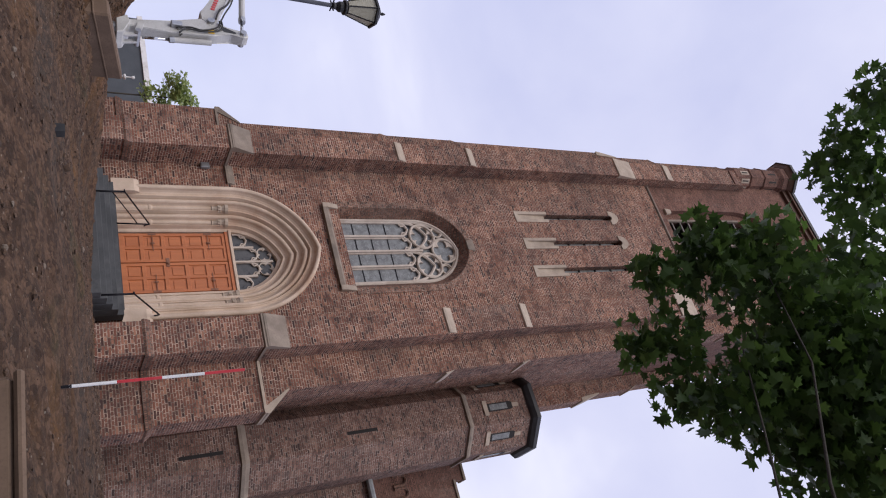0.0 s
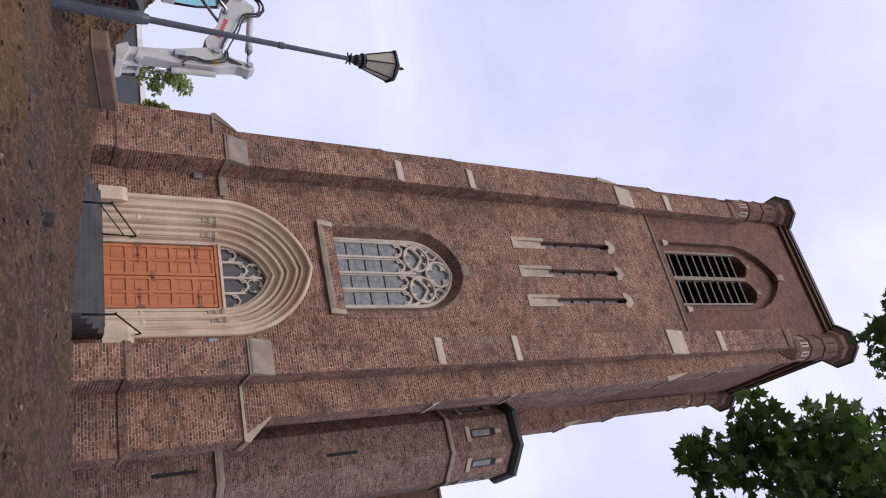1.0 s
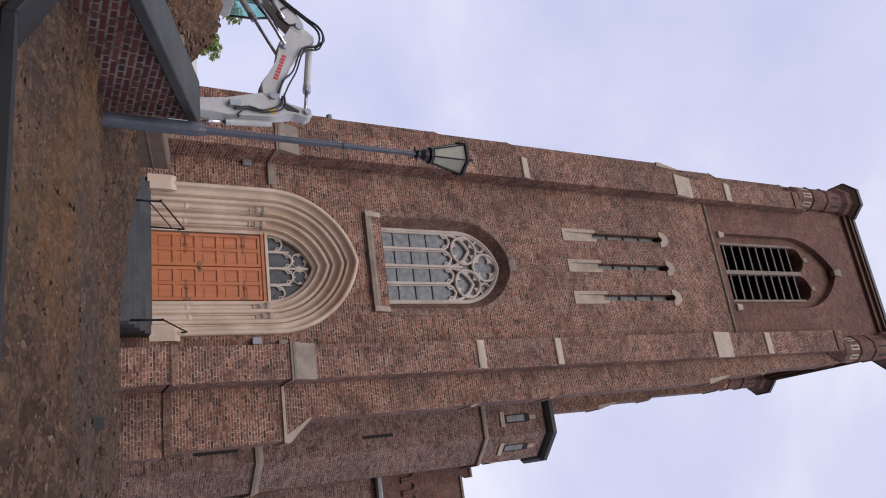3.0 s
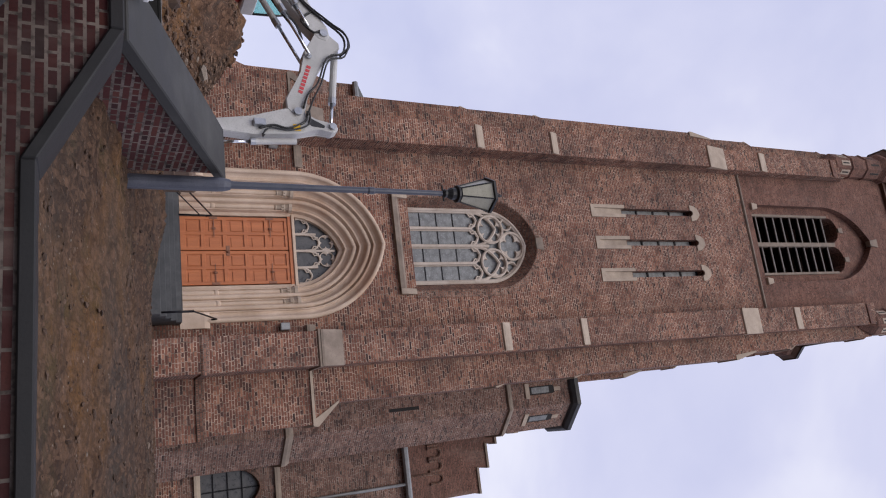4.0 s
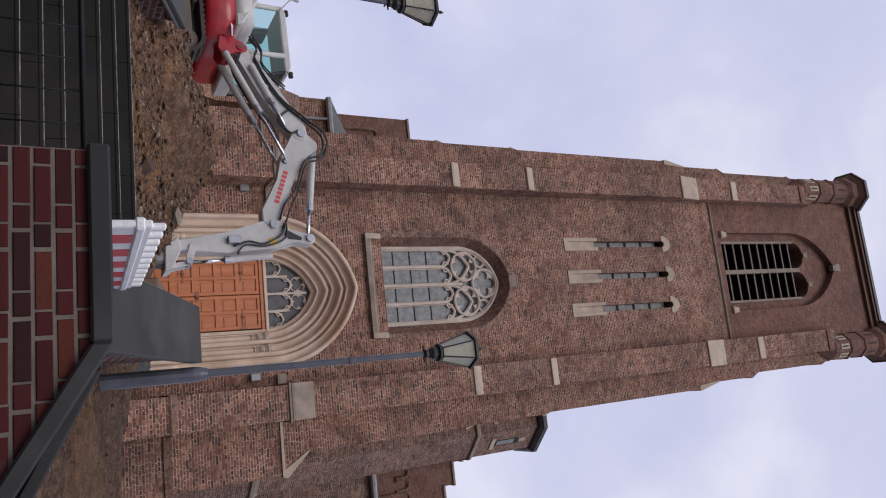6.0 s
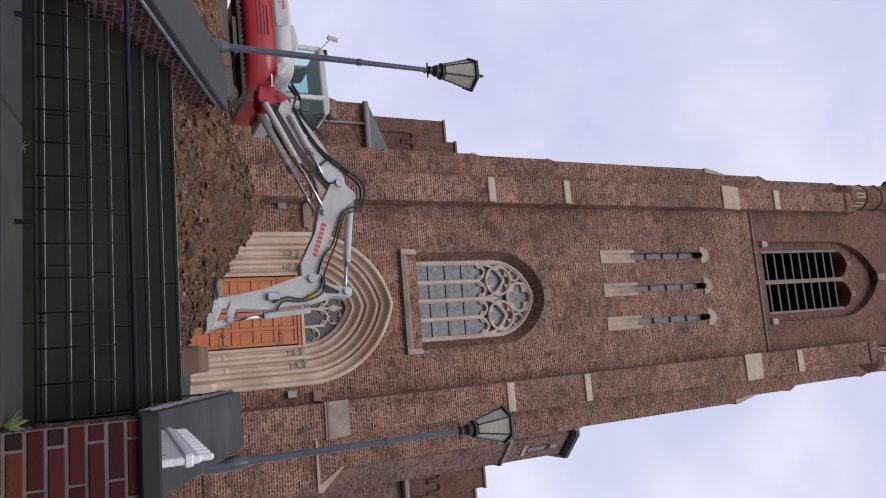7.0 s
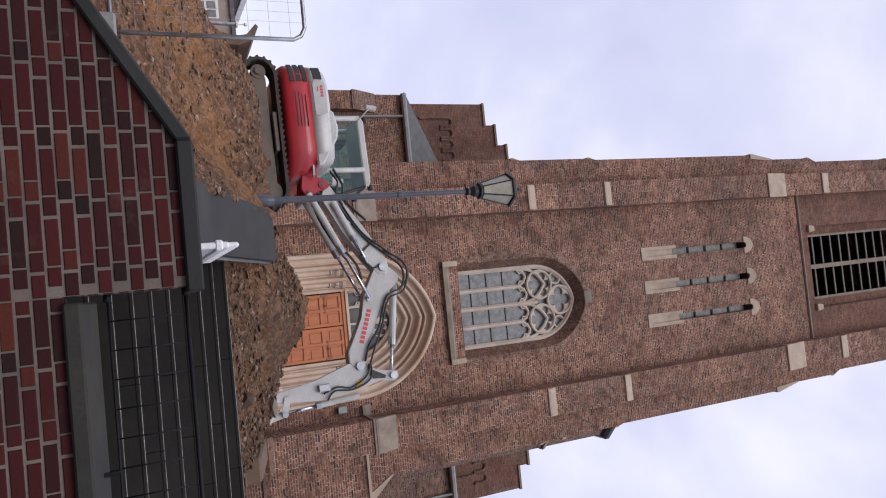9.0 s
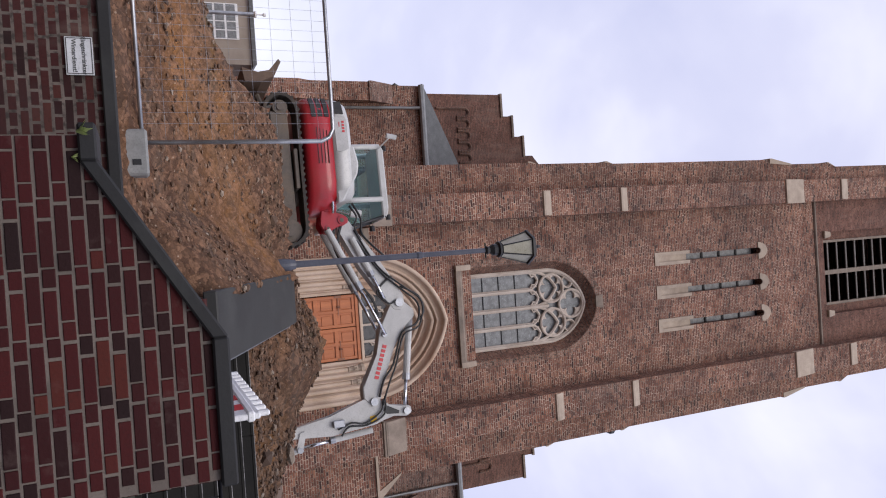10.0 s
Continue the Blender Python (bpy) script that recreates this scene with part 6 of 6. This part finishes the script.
for k, run in enumerate(hose_runs):
    for dy in (-0.15, -0.17 + 0.012 * k):
        pts = [Vector((x, BY + dy, z + (0.02 if dy > -0.15 else 0))) for x, z in run]
        fine = []
        for i in range(len(pts) - 1):
            p0, p1, p2, p3 = pts[max(i - 1, 0)], pts[i], pts[i + 1], pts[min(i + 2, len(pts) - 1)]
            for f in (0, 0.25, 0.5, 0.75):
                fine.append(0.5 * ((2 * p1) + (p2 - p0) * f + (2 * p0 - 5 * p1 + 4 * p2 - p3) * f * f + (3 * p1 - p0 - 3 * p2 + p3) * f ** 3))
        fine.append(pts[-1])
        bm = bmesh.new()
        tube(bm, fine, 0.016, 6)
        part("hose", bm, M_HOSE, exc, smooth=True)
for k in range(8):
    bm = bmesh.new()
    x, z = 3.13 + 0.076 * k, 1.672 - 0.029 * k
    side_plate(bm, [(x, z), (x + 0.052, z - 0.02), (x + 0.078, z + 0.052), (x + 0.026, z + 0.072)], BY - 0.128, BY - 0.121)
    part("brand_bar", bm, M_LABELRED, upper)
bm = bmesh.new()
side_plate(bm, [(4.36, 1.3), (4.48, 1.3), (4.48, 1.42), (4.36, 1.42)], BY - 0.118, BY - 0.111)
part("warning_label", bm, M_YELLOW, stick)
# Dark of the opening laid on as a thin black plate; stick stays closed.
bm = bmesh.new()
side_plate(bm, [(4.2, 1.6), (4.34, 1.86), (4.39, 1.84), (4.37, 1.62), (4.3, 1.56)], BY - 0.1135, BY - 0.105)
part("stick_opening", bm, M_HOSE, stick, "black plate painting the dark opening in the stick's head")
bm = bmesh.new()
box(bm, 4.34, BY - 0.2, 0.62, 4.46, BY - 0.1, 0.82)
part("valve_block", bm, M_STEEL, stick, bevel=0.01)
BOOM = pose(-3.62, 16.9, 3.73, 0, 0, -6).inverted() @ pose(-3.3, 16.68, 3.6, 0, 0, -20) @ pose(0.6, -0.18, 0.3, 0, 0, 12.7) @ pose(-0.8, -0.14, 0)
for ob in exc.children:
    if ob.name.split(".")[0] in ("swing_bracket", "swing_piston", "boom", "upper_boom", "stick", "bucket", "hose"):
        ob.matrix_basis = BOOM
# dozer blade at the rear
bm = bmesh.new()
prism(bm, [(-1.5, -0.28), (-1.74, -0.32), (-1.72, -0.26), (-1.66, -0.05), (-1.7, 0.14), (-1.9, 0.31), (-1.85, 0.35), (-1.6, 0.22), (-1.5, 0.0)], "y", -1.2, 1.2)
part("dozer_blade", bm, M_RUST, exc, "worn brown dozer blade")
bm = bmesh.new()
for y in (-0.4, 0.4):
    tube(bm, [(-0.4, y, 0.35), (-1.55, y, 0.0)], 0.06, 8)
part("blade_arm", bm, M_UNDER, exc)

# ---- barriers on the landing ----


def barrier(x, y0, y1, striped, zb, tilt=0.0):
    """striped: the side (-1 or 1 in x) that carries the stripes."""
    b = thing("road_barrier", "white plastic road barrier with red stripes standing at the stairs", "barrier", (x, y0, zb), "barriers at the stairs")
    b.rotation_euler = (radians(tilt), 0, 0)
    length = y1 - y0
    bm = bmesh.new()
    box(bm, -0.02, 0.006, 0.26, 0.02, length - 0.006, 1.05)
    part("board", bm, M_PLASTIC, b, bevel=0.008)
    n = int(length / 0.36)
    w = length / (2 * n + 1)
    for k in range(n):
        bm = bmesh.new()
        box(bm, striped * 0.021, w * (2 * k + 1), 0.5, striped * 0.025, w * (2 * k + 2), 0.98)
        part("stripe", bm, M_PLASTICRED, b, "red reflective stripe")
    for z in (0.29, 0.5, 0.99):
        bm = bmesh.new()
        box(bm, -0.034, 0, z - 0.025, 0.034, length, z + 0.025)
        part("bead", bm, M_PLASTIC, b, bevel=0.01)
    m = 11
    for k in range(m):
        bm = bmesh.new()
        y = (k + 0.5) * length / m
        box(bm, -0.018, y - 0.032, 0.99, 0.018, y + 0.032, 1.12)
        part("peg", bm, M_PLASTIC, b, bevel=0.01)
    for k in range(4):
        bm = bmesh.new()
        y = 0.1 + k * (length - 0.2) / 3
        box(bm, -0.04, y - 0.03, 0.2, 0.04, y + 0.03, 0.46)
        part("rib", bm, M_PLASTIC, b, bevel=0.008)
    for k in range(3):
        for j in range(5):
            bm = bmesh.new()
            box(bm, -striped * 0.026, 0.2 + j * (length - 0.4) / 4, 0.58 + 0.14 * k, -striped * 0.02, 0.23 + j * (length - 0.4) / 4, 0.61 + 0.14 * k)
            part("rivet", bm, M_CEMENT, b)
    for y in (0.12, 0.9):
        bm = bmesh.new()
        box(bm, -0.05, y - 0.05, -0.085, 0.05, y + 0.05, 0.27)
        part("foot", bm, M_HOSE, b)


barrier(-1.27, 8.2, 10.1, -1, 1.25)
barrier(2.28, 8.2, 10.3, 1, 1.27, 3.5)

# ---- site fence on the terrace ----


def site_fence(x0, x1, y):
    f = thing("site_fence", "galvanised steel mesh site fence panel in a concrete foot", "fence", (x0, y, 1.6), "site fence panels")
    length = x1 - x0
    r = 0.12
    bm = bmesh.new()
    loop = [(length, 0, 0.0), (length, 0, 1.86 - r), (length - 0.04, 0, 1.86 - 0.04), (length - r, 0, 1.86), (r, 0, 1.86), (0.04, 0, 1.82), (0, 0, 1.86 - r), (0, 0, 0.0)]
    tube(bm, loop, 0.021, 8)
    part("frame_tube", bm, M_STEEL, f, smooth=True)
    bm = bmesh.new()
    tube(bm, [(0, 0, 0.12), (length, 0, 0.12)], 0.019, 8)
    part("bottom_tube", bm, M_STEEL, f, smooth=True)
    for k in range(1, 9):
        bm = bmesh.new()
        tube(bm, [(0, 0.012, 0.12 + 0.2 * k), (length, 0.012, 0.12 + 0.2 * k)], 0.0015, 4)
        part("cross_wire", bm, M_STEEL, f)
    for k in range(1, int(length / 0.1)):
        bm = bmesh.new()
        tube(bm, [(0.1 * k, 0, 0.12), (0.1 * k, 0, 1.86)], 0.0012, 4)
        part("wire", bm, M_STEEL, f)


def fence_foot(x, y, z):
    t = thing("fence_foot", "light concrete fence foot on the earth", "fence foot", (x, y, z), "fence feet")
    bm = bmesh.new()
    box(bm, -0.2, -0.12, 0, 0.2, 0.12, 0.27)
    part("block", bm, M_CEMENT, t, bevel=0.02)
    # Dark of the post hole, painted as a black plate on the face.
    bm = bmesh.new()
    box(bm, 0.06, -0.1235, 0.14, 0.11, -0.118, 0.21)
    part("socket", bm, M_LAMPBLACK, t)


site_fence(-6.85, -3.38, 10.3)
site_fence(-10.4, -6.92, 10.36)
fence_foot(-3.26, 10.14, 1.49)
fence_foot(-6.88, 10.34, 1.53)

# ---- sign on the wing wall ----
sign = thing("notice_sign", "small white sign with black border screwed to the brick wall", "sign", (-3.975, BACK - 0.02, 1.3))
bm = bmesh.new()
box(bm, -0.15, -0.006, -0.1, 0.15, 0.004, 0.1)
part("plate", bm, M_SIGN, sign, bevel=0.002)
bm = bmesh.new()
for xa, za, xb, zb in ((-0.142, -0.092, 0.142, -0.086), (-0.142, 0.086, 0.142, 0.092), (-0.142, -0.092, -0.136, 0.092), (0.136, -0.092, 0.142, 0.092)):
    box(bm, xa, -0.0085, za, xb, -0.0065, zb)
part("border", bm, M_INK, sign)
for text, z in (("Eingeschr\u00e4nkter", 0.02), ("Winterdienst!", -0.05)):
    cu = bpy.data.curves.new("lettering", "FONT")
    cu.body, cu.size, cu.extrude, cu.align_x = text, 0.046, 0.001, "CENTER"
    cu.offset = 0.0006
    tmp = new("tmp", cu)
    bpy.context.view_layer.update()
    me = bpy.data.meshes.new_from_object(tmp.evaluated_get(bpy.context.evaluated_depsgraph_get()))
    bpy.data.objects.remove(tmp)
    me.materials.clear()
    me.materials.append(M_INK)
    ob = new("lettering", me)
    ob.parent = sign
    ob.matrix_basis = pose(0, -0.0085, z, 90, 0, 0)

# ---- range pole, spare bucket, box ----
pole = thing("range_pole", "red and white surveyor's pole standing in the earth", "survey pole", (9.18, 11.8, 2.27))
for k in range(4):
    bm = bmesh.new()
    tube(bm, [(0, 0, 0.03 + 0.36 * k), (0, 0, 0.39 + 0.36 * k)], 0.014, 8)
    part("segment", bm, M_PLASTICRED if k % 2 else M_PLASTIC, pole)
bm = bmesh.new()
tube(bm, [(0, 0, -0.2), (0, 0, 0.05)], 0.004, 6, r_end=0.016)
part("point", bm, M_IRON, pole)

crate = thing("grey_box", "flat mud-stained grey concrete box lying on the earth", "box", (10.4, 10.6, 1.75))
bm = bmesh.new()
box(bm, -0.75, -0.35, -0.1, 0.75, 0.35, 0.16)
part("case", bm, M_MUDDY, crate, bevel=0.03)
bm = bmesh.new()
box(bm, -0.78, -0.38, 0.16, 0.78, 0.38, 0.22)
part("lid", bm, M_MUDDY, crate, bevel=0.02)

stringer = thing("concrete_stringer", "mud-stained concrete stair stringer jutting from the earth", "concrete block", (1.68, 14.65, 2.55))
bm = bmesh.new()
prism(bm, [(0, 0), (1.5, 0), (1.5, 1.1), (0.0, 0.76)], "x", -0.19, 0.19)
part("beam", bm, M_MUDDY, stringer, bevel=0.03)
bm = bmesh.new()
prism(bm, [(-0.02, 0.5), (1.52, 0.84), (1.52, 0.87), (-0.02, 0.53)], "x", -0.21, 0.21)
part("ledge", bm, M_MUDDY, stringer, bevel=0.008)

peg = thing("survey_peg", "small black peg stuck in the earth", "peg", (6.3, 12.1, 2.2))
bm = bmesh.new()
tube(bm, [(0, 0, -0.1), (0.01, 0, 0.1), (0.015, 0.01, 0.15)], 0.02, 6)
box(bm, -0.05, -0.05, 0.1, 0.05, 0.05, 0.19)
part("head", bm, M_HOSE, peg)

# ---- clods and stones ----


def clods():
    rng = np.random.default_rng(5)
    g = (1 + 5 ** 0.5) / 2
    base = np.array([(-1, g, 0), (1, g, 0), (-1, -g, 0), (1, -g, 0), (0, -1, g), (0, 1, g), (0, -1, -g), (0, 1, -g), (g, 0, -1), (g, 0, 1), (-g, 0, -1), (-g, 0, 1)]) / 1.9
    tri = np.array([(0, 11, 5), (0, 5, 1), (0, 1, 7), (0, 7, 10), (0, 10, 11), (1, 5, 9), (5, 11, 4), (11, 10, 2), (10, 7, 6), (7, 1, 8), (3, 9, 4), (3, 4, 2), (3, 2, 6), (3, 6, 8), (3, 8, 9), (4, 9, 5), (2, 4, 11), (6, 2, 10), (8, 6, 7), (9, 8, 1)])
    sets = [(7500, (-1.9, 2.2, 12.0, 15.8), 0.01, 0.05), (9000, (-7.5, -1.8, 10.2, 16.5), 0.006, 0.042), (5000, (2.8, 10.5, 10.1, 18.0), 0.006, 0.034), (2200, (2.0, 9.5, 16.5, 22.9), 0.014, 0.05), (30, (3.0, 9.0, 11.0, 19.0), 0.03, 0.07), (500, (-4, 3, 15, 22.5), 0.015, 0.05), (40, (-7, 2, 12.5, 15.5), 0.07, 0.15)]
    allv, allf, n = [], [], 0
    for count, (xa, xb, ya, yb), small, large in sets:
        x, y = rng.uniform(xa, xb, count), rng.uniform(ya, yb, count)
        z = ground_height(x, y)
        size = small + (large - small) * rng.random(count) ** 2.6
        for i in range(count):
            if z[i] < 0.6 or noise.noise(Vector((x[i] * 0.8, y[i] * 0.8, 3.3))) < -0.22:
                continue
            zi = z[i] + rough_at(x[i], y[i]) + size[i] * 0.02
            v = base * (0.75 + 0.5 * rng.random((12, 1))) * rng.uniform(0.6, 1.3, 3) + rng.normal(0, 0.07, (12, 3))
            a = rng.uniform(0, 6.28)
            ca, sa = math.cos(a), math.sin(a)
            v = v @ np.array([(ca, -sa, 0), (sa, ca, 0), (0, 0, 0.68)]) * size[i]
            allv.append(v + (x[i], y[i], zi))
            allf.append(tri + n)
            n += 12
    me = bpy.data.meshes.new("clods")
    me.from_pydata(np.concatenate(allv).tolist(), [], np.concatenate(allf).tolist())
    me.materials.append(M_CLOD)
    return tagged(new("clods", me), "loose brown clods and stones strewn over the dug earth", "clods", kind="stuff")


clods()

# ---- maple over the street ----
LEAF = [(0, 0), (0.18, -0.05), (0.5, -0.12), (0.38, 0.1), (0.62, 0.32), (0.34, 0.36), (0.36, 0.55), (0.16, 0.5), (0.0, 0.95), (-0.16, 0.5), (-0.36, 0.55), (-0.34, 0.36), (-0.62, 0.32), (-0.38, 0.1), (-0.5, -0.12), (-0.18, -0.05)]


def crown_mesh(name, clumps, size, seed, squash=0.8):
    """Many lobed leaves round the centres in clumps: (x, y, z, radius, number)."""
    rng = np.random.default_rng(seed)
    shape = np.array([(x, y, 0.0) for x, y in LEAF])
    shape[:, 2] = 0.12 * np.abs(shape[:, 0]) - 0.1 * shape[:, 1] ** 2
    k = len(LEAF)
    vs, fs, n = [], [], 0
    for cx, cy, cz, r, count in clumps:
        for _ in range(count):
            d = rng.normal(0, 1, 3)
            d /= np.linalg.norm(d)
            p = np.array((cx, cy, cz)) + d * r * rng.random() ** 0.45 * (1, 1, squash)
            e = Euler((rng.normal(0.35, 0.5), rng.normal(0, 0.5), rng.uniform(0, 6.28))).to_matrix()
            s = size * rng.uniform(0.65, 1.25)
            vs.append(shape * s @ np.array(e).T + p)
            fs.append(tuple(range(n, n + k)))
            n += k
    me = bpy.data.meshes.new(name)
    me.from_pydata(np.concatenate(vs).tolist(), [], fs)
    return me


def limb(bm, a, b, r0, r1, bend, seed):
    rng = random.Random(seed)
    a, b = Vector(a), Vector(b)
    pts = [a.lerp(b, f) + Vector((rng.uniform(-bend, bend), rng.uniform(-bend, bend), rng.uniform(-bend, bend) + bend * 2 * math.sin(math.pi * f))) * (1 if 0 < f < 1 else 0) for f in (0, 0.2, 0.4, 0.6, 0.8, 1)]
    tube(bm, pts, r0, 8, r_end=r1)


tree = thing("maple_tree", "dark green broad-leaved maple hanging over the street", "tree", (14.2, 7.2, 0))
tree_at = Vector((14.2, 7.2, 0))
bm = bmesh.new()
tube(bm, [(0, 0, -0.1), (0.05, 0, 1.2), (-0.05, 0.05, 2.6), (-0.1, 0.1, 4.5), (0, 0.15, 7.0), (0.1, 0.1, 9.5)], 0.24, 12, r_end=0.08)
part("trunk", bm, M_BARK, tree, smooth=True)
ends = [(10.4, 9.0, 6.75), (9.9, 8.75, 7.1), (11.1, 8.9, 7.5), (9.2, 8.3, 8.6), (11.6, 8.6, 8.2), (13.0, 9.5, 8.5), (12.5, 6.0, 9.0), (15.5, 9.0, 9.5), (16.0, 6.0, 8.5), (14.0, 4.8, 9.0)]
for k, e in enumerate(ends):
    bm = bmesh.new()
    limb(bm, (-0.05, 0.1, 3.2 + 0.45 * k), Vector(e) - tree_at, 0.018 if k < 6 else 0.07, 0.005, 0.08, k)
    part("limb", bm, M_BARK, tree, smooth=True)
clumps = [(10.15, 9.48, 6.18, 0.24, 49), (9.68, 9.14, 6.36, 0.26, 62), (9.55, 8.9, 6.7, 0.25, 55), (10.6, 9.42, 6.3, 0.26, 43), (10.2, 9.3, 6.45, 0.3, 68), (9.85, 8.9, 6.75, 0.34, 105), (9.8, 8.65, 7.1, 0.38, 142), (10.3, 8.85, 7.25, 0.55, 260), (10.75, 9.1, 6.8, 0.5, 161), (10.75, 9.25, 6.45, 0.3, 60), (11.0, 8.85, 7.5, 0.6, 260), (11.4, 9.0, 7.6, 0.5, 190), (8.9, 8.25, 8.45, 0.34, 80), (9.3, 8.4, 8.6, 0.45, 148), (9.0, 8.5, 8.2, 0.2, 24), (8.55, 7.95, 8.95, 0.4, 117), (10.0, 8.6, 8.3, 0.6, 204), (11.0, 8.7, 8.6, 0.8, 260), (12.2, 9.2, 7.8, 0.8, 235), (10.83, 9.27, 6.9, 0.42, 130), (10.65, 8.86, 7.15, 0.45, 150), (11.03, 8.83, 7.23, 0.45, 150), (11.38, 8.84, 7.24, 0.45, 160), (11.3, 9.12, 7.05, 0.36, 110), (10.55, 8.5, 7.5, 0.4, 110), (10.9, 8.6, 7.6, 0.5, 170),
          (13.5, 9.5, 8.6, 1.2, 420), (12.5, 6.2, 9.0, 1.2, 420), (15.3, 8.8, 9.5, 1.3, 420), (15.8, 6.2, 8.8, 1.3, 420), (14.0, 5.0, 9.0, 1.2, 380), (14.2, 7.2, 10.5, 1.6, 600), (12.2, 7.6, 10.0, 1.2, 420)]
me = crown_mesh("crown", [(x - tree_at.x, y - tree_at.y, z, r, int(n * 1.7)) for x, y, z, r, n in clumps], 0.108, 11)
me.materials.append(M_LEAF)
crown = new("crown", me)
crown.parent = tree

# ---- distance ----
def far_tree(x, y, z, height, spread, seed):
    t = thing("far_tree", "light green tree beyond the church yard", "tree", (x, y, z), "trees beyond the yard")
    bm = bmesh.new()
    tube(bm, [(0, 0, -0.5), (0.1, 0, height * 0.4), (0, 0.1, height * 0.85)], 0.11, 8, r_end=0.04)
    part("trunk", bm, M_BARK, t, smooth=True)
    rng = random.Random(seed)
    cl = []
    for k in range(9):
        a, r = rng.uniform(0, 6.28), rng.uniform(0.1, 0.7) * spread
        cl.append((r * math.cos(a), r * math.sin(a), height * rng.uniform(0.66, 0.95), spread * rng.uniform(0.3, 0.5), 130))
    me = crown_mesh("crown", cl, 0.3, seed)
    me.materials.append(M_LEAF_FAR)
    ob = new("crown", me)
    ob.parent = t


far_tree(-28.5, 51.0, 3.3, 11.6, 2.0, 3)
far_tree(-27.0, 53.2, 3.3, 10.6, 1.8, 4)

shed = thing("flat_hall", "low slate-grey hall with a white roof edge", "hall", (-40.3, 71, 3.3))
bm = bmesh.new()
box(bm, -10.2, -6.8, -0.5, 11.0, 10, 10.2)
part("wall", bm, M_SHED, shed)
bm = bmesh.new()
box(bm, -10.4, -7.0, 10.2, 11.2, 10.2, 10.7)
part("roof_edge", bm, M_PLASTIC, shed, "white roof edge")

villa = thing("rendered_house", "beige rendered house with a broad white window", "house", (-16.3, 50, 3.3))
bm = bmesh.new()
box(bm, -5, 0, -0.5, 2.2, 8, 5.6)
part("wall", bm, M_RENDER, villa)
bm = bmesh.new()
prism(bm, [(-5.2, 5.6), (2.4, 5.6), (2.2, 5.85), (-5.0, 5.85)], "y", -0.2, 8.2)
part("roof", bm, M_ROOF, villa)
for x in (-3.4, -0.35):
    bm = bmesh.new()
    box(bm, x - 1.25, -0.06, 2.7, x + 1.0, 0.02, 4.9)
    w = part("window", bm, M_PLASTIC, villa, "white window")
    for dx in (-0.95, -0.4, 0.15, 0.7):
        for z in (2.82, 3.5, 4.18):
            bm = bmesh.new()
            box(bm, x + dx - 0.24, -0.075, z, x + dx + 0.24, -0.062, z + 0.55)
            part("pane", bm, M_LEADED, w)

garden_lamp = thing("path_lamp", "slim white lamp post beyond the church yard", "path lamp", (-10.9, 30.0, 3.4))
bm = bmesh.new()
turned(bm, 0, 0, [(0.07, -0.3), (0.07, 2.55)], 10)
part("post", bm, M_STEEL, garden_lamp)
bm = bmesh.new()
turned(bm, 0, 0, [(0.075, 2.55), (0.12, 2.58), (0.12, 2.64), (0.025, 2.66), (0.025, 2.86), (0.07, 2.9), (0.06, 2.98), (0.02, 3.0)], 12)
part("shade", bm, M_PLASTIC, garden_lamp)

# ---- weeds in the joints ----


def weed(x, y, z, size, count, seed):
    t = thing("wall_weed", "small green weed growing from a wall joint", "weed", (x, y, z), "weeds on the walls")
    rng = random.Random(seed)
    bm = bmesh.new()
    for _ in range(count):
        a, lean = rng.uniform(0, 6.28), rng.uniform(0.3, 1.0)
        d = Vector((math.cos(a) * lean, math.sin(a) * lean, 1)).normalized() * size * rng.uniform(0.5, 1.1)
        side = Vector((-math.sin(a), math.cos(a), 0)) * size * 0.09
        q = [bm.verts.new(p) for p in (-side * 0.4, d * 0.5 - side, d - Vector((0, 0, size * 0.15)), d * 0.5 + side, side * 0.4)]
        bm.faces.new(q)
    part("leaves", bm, M_LEAF_FAR, t)


weed(-3.07, 7.76, 1.36, 0.11, 34, 1)
weed(-2.93, 7.76, 1.33, 0.06, 16, 2)
weed(1.99, 7.82, 1.455, 0.12, 20, 3)
weed(0.62, 8.22, 1.49, 0.06, 14, 4)
weed(0.9, 8.22, 1.48, 0.05, 10, 5)

# ---- single bricks of the street walls ----
for k, (body, xa, xb, z0) in enumerate(pieces):
    lay_bricks(body, xa, xb, z0, front_top, FRONT + (0.002 if k == 1 else 0.0), 20 + k)
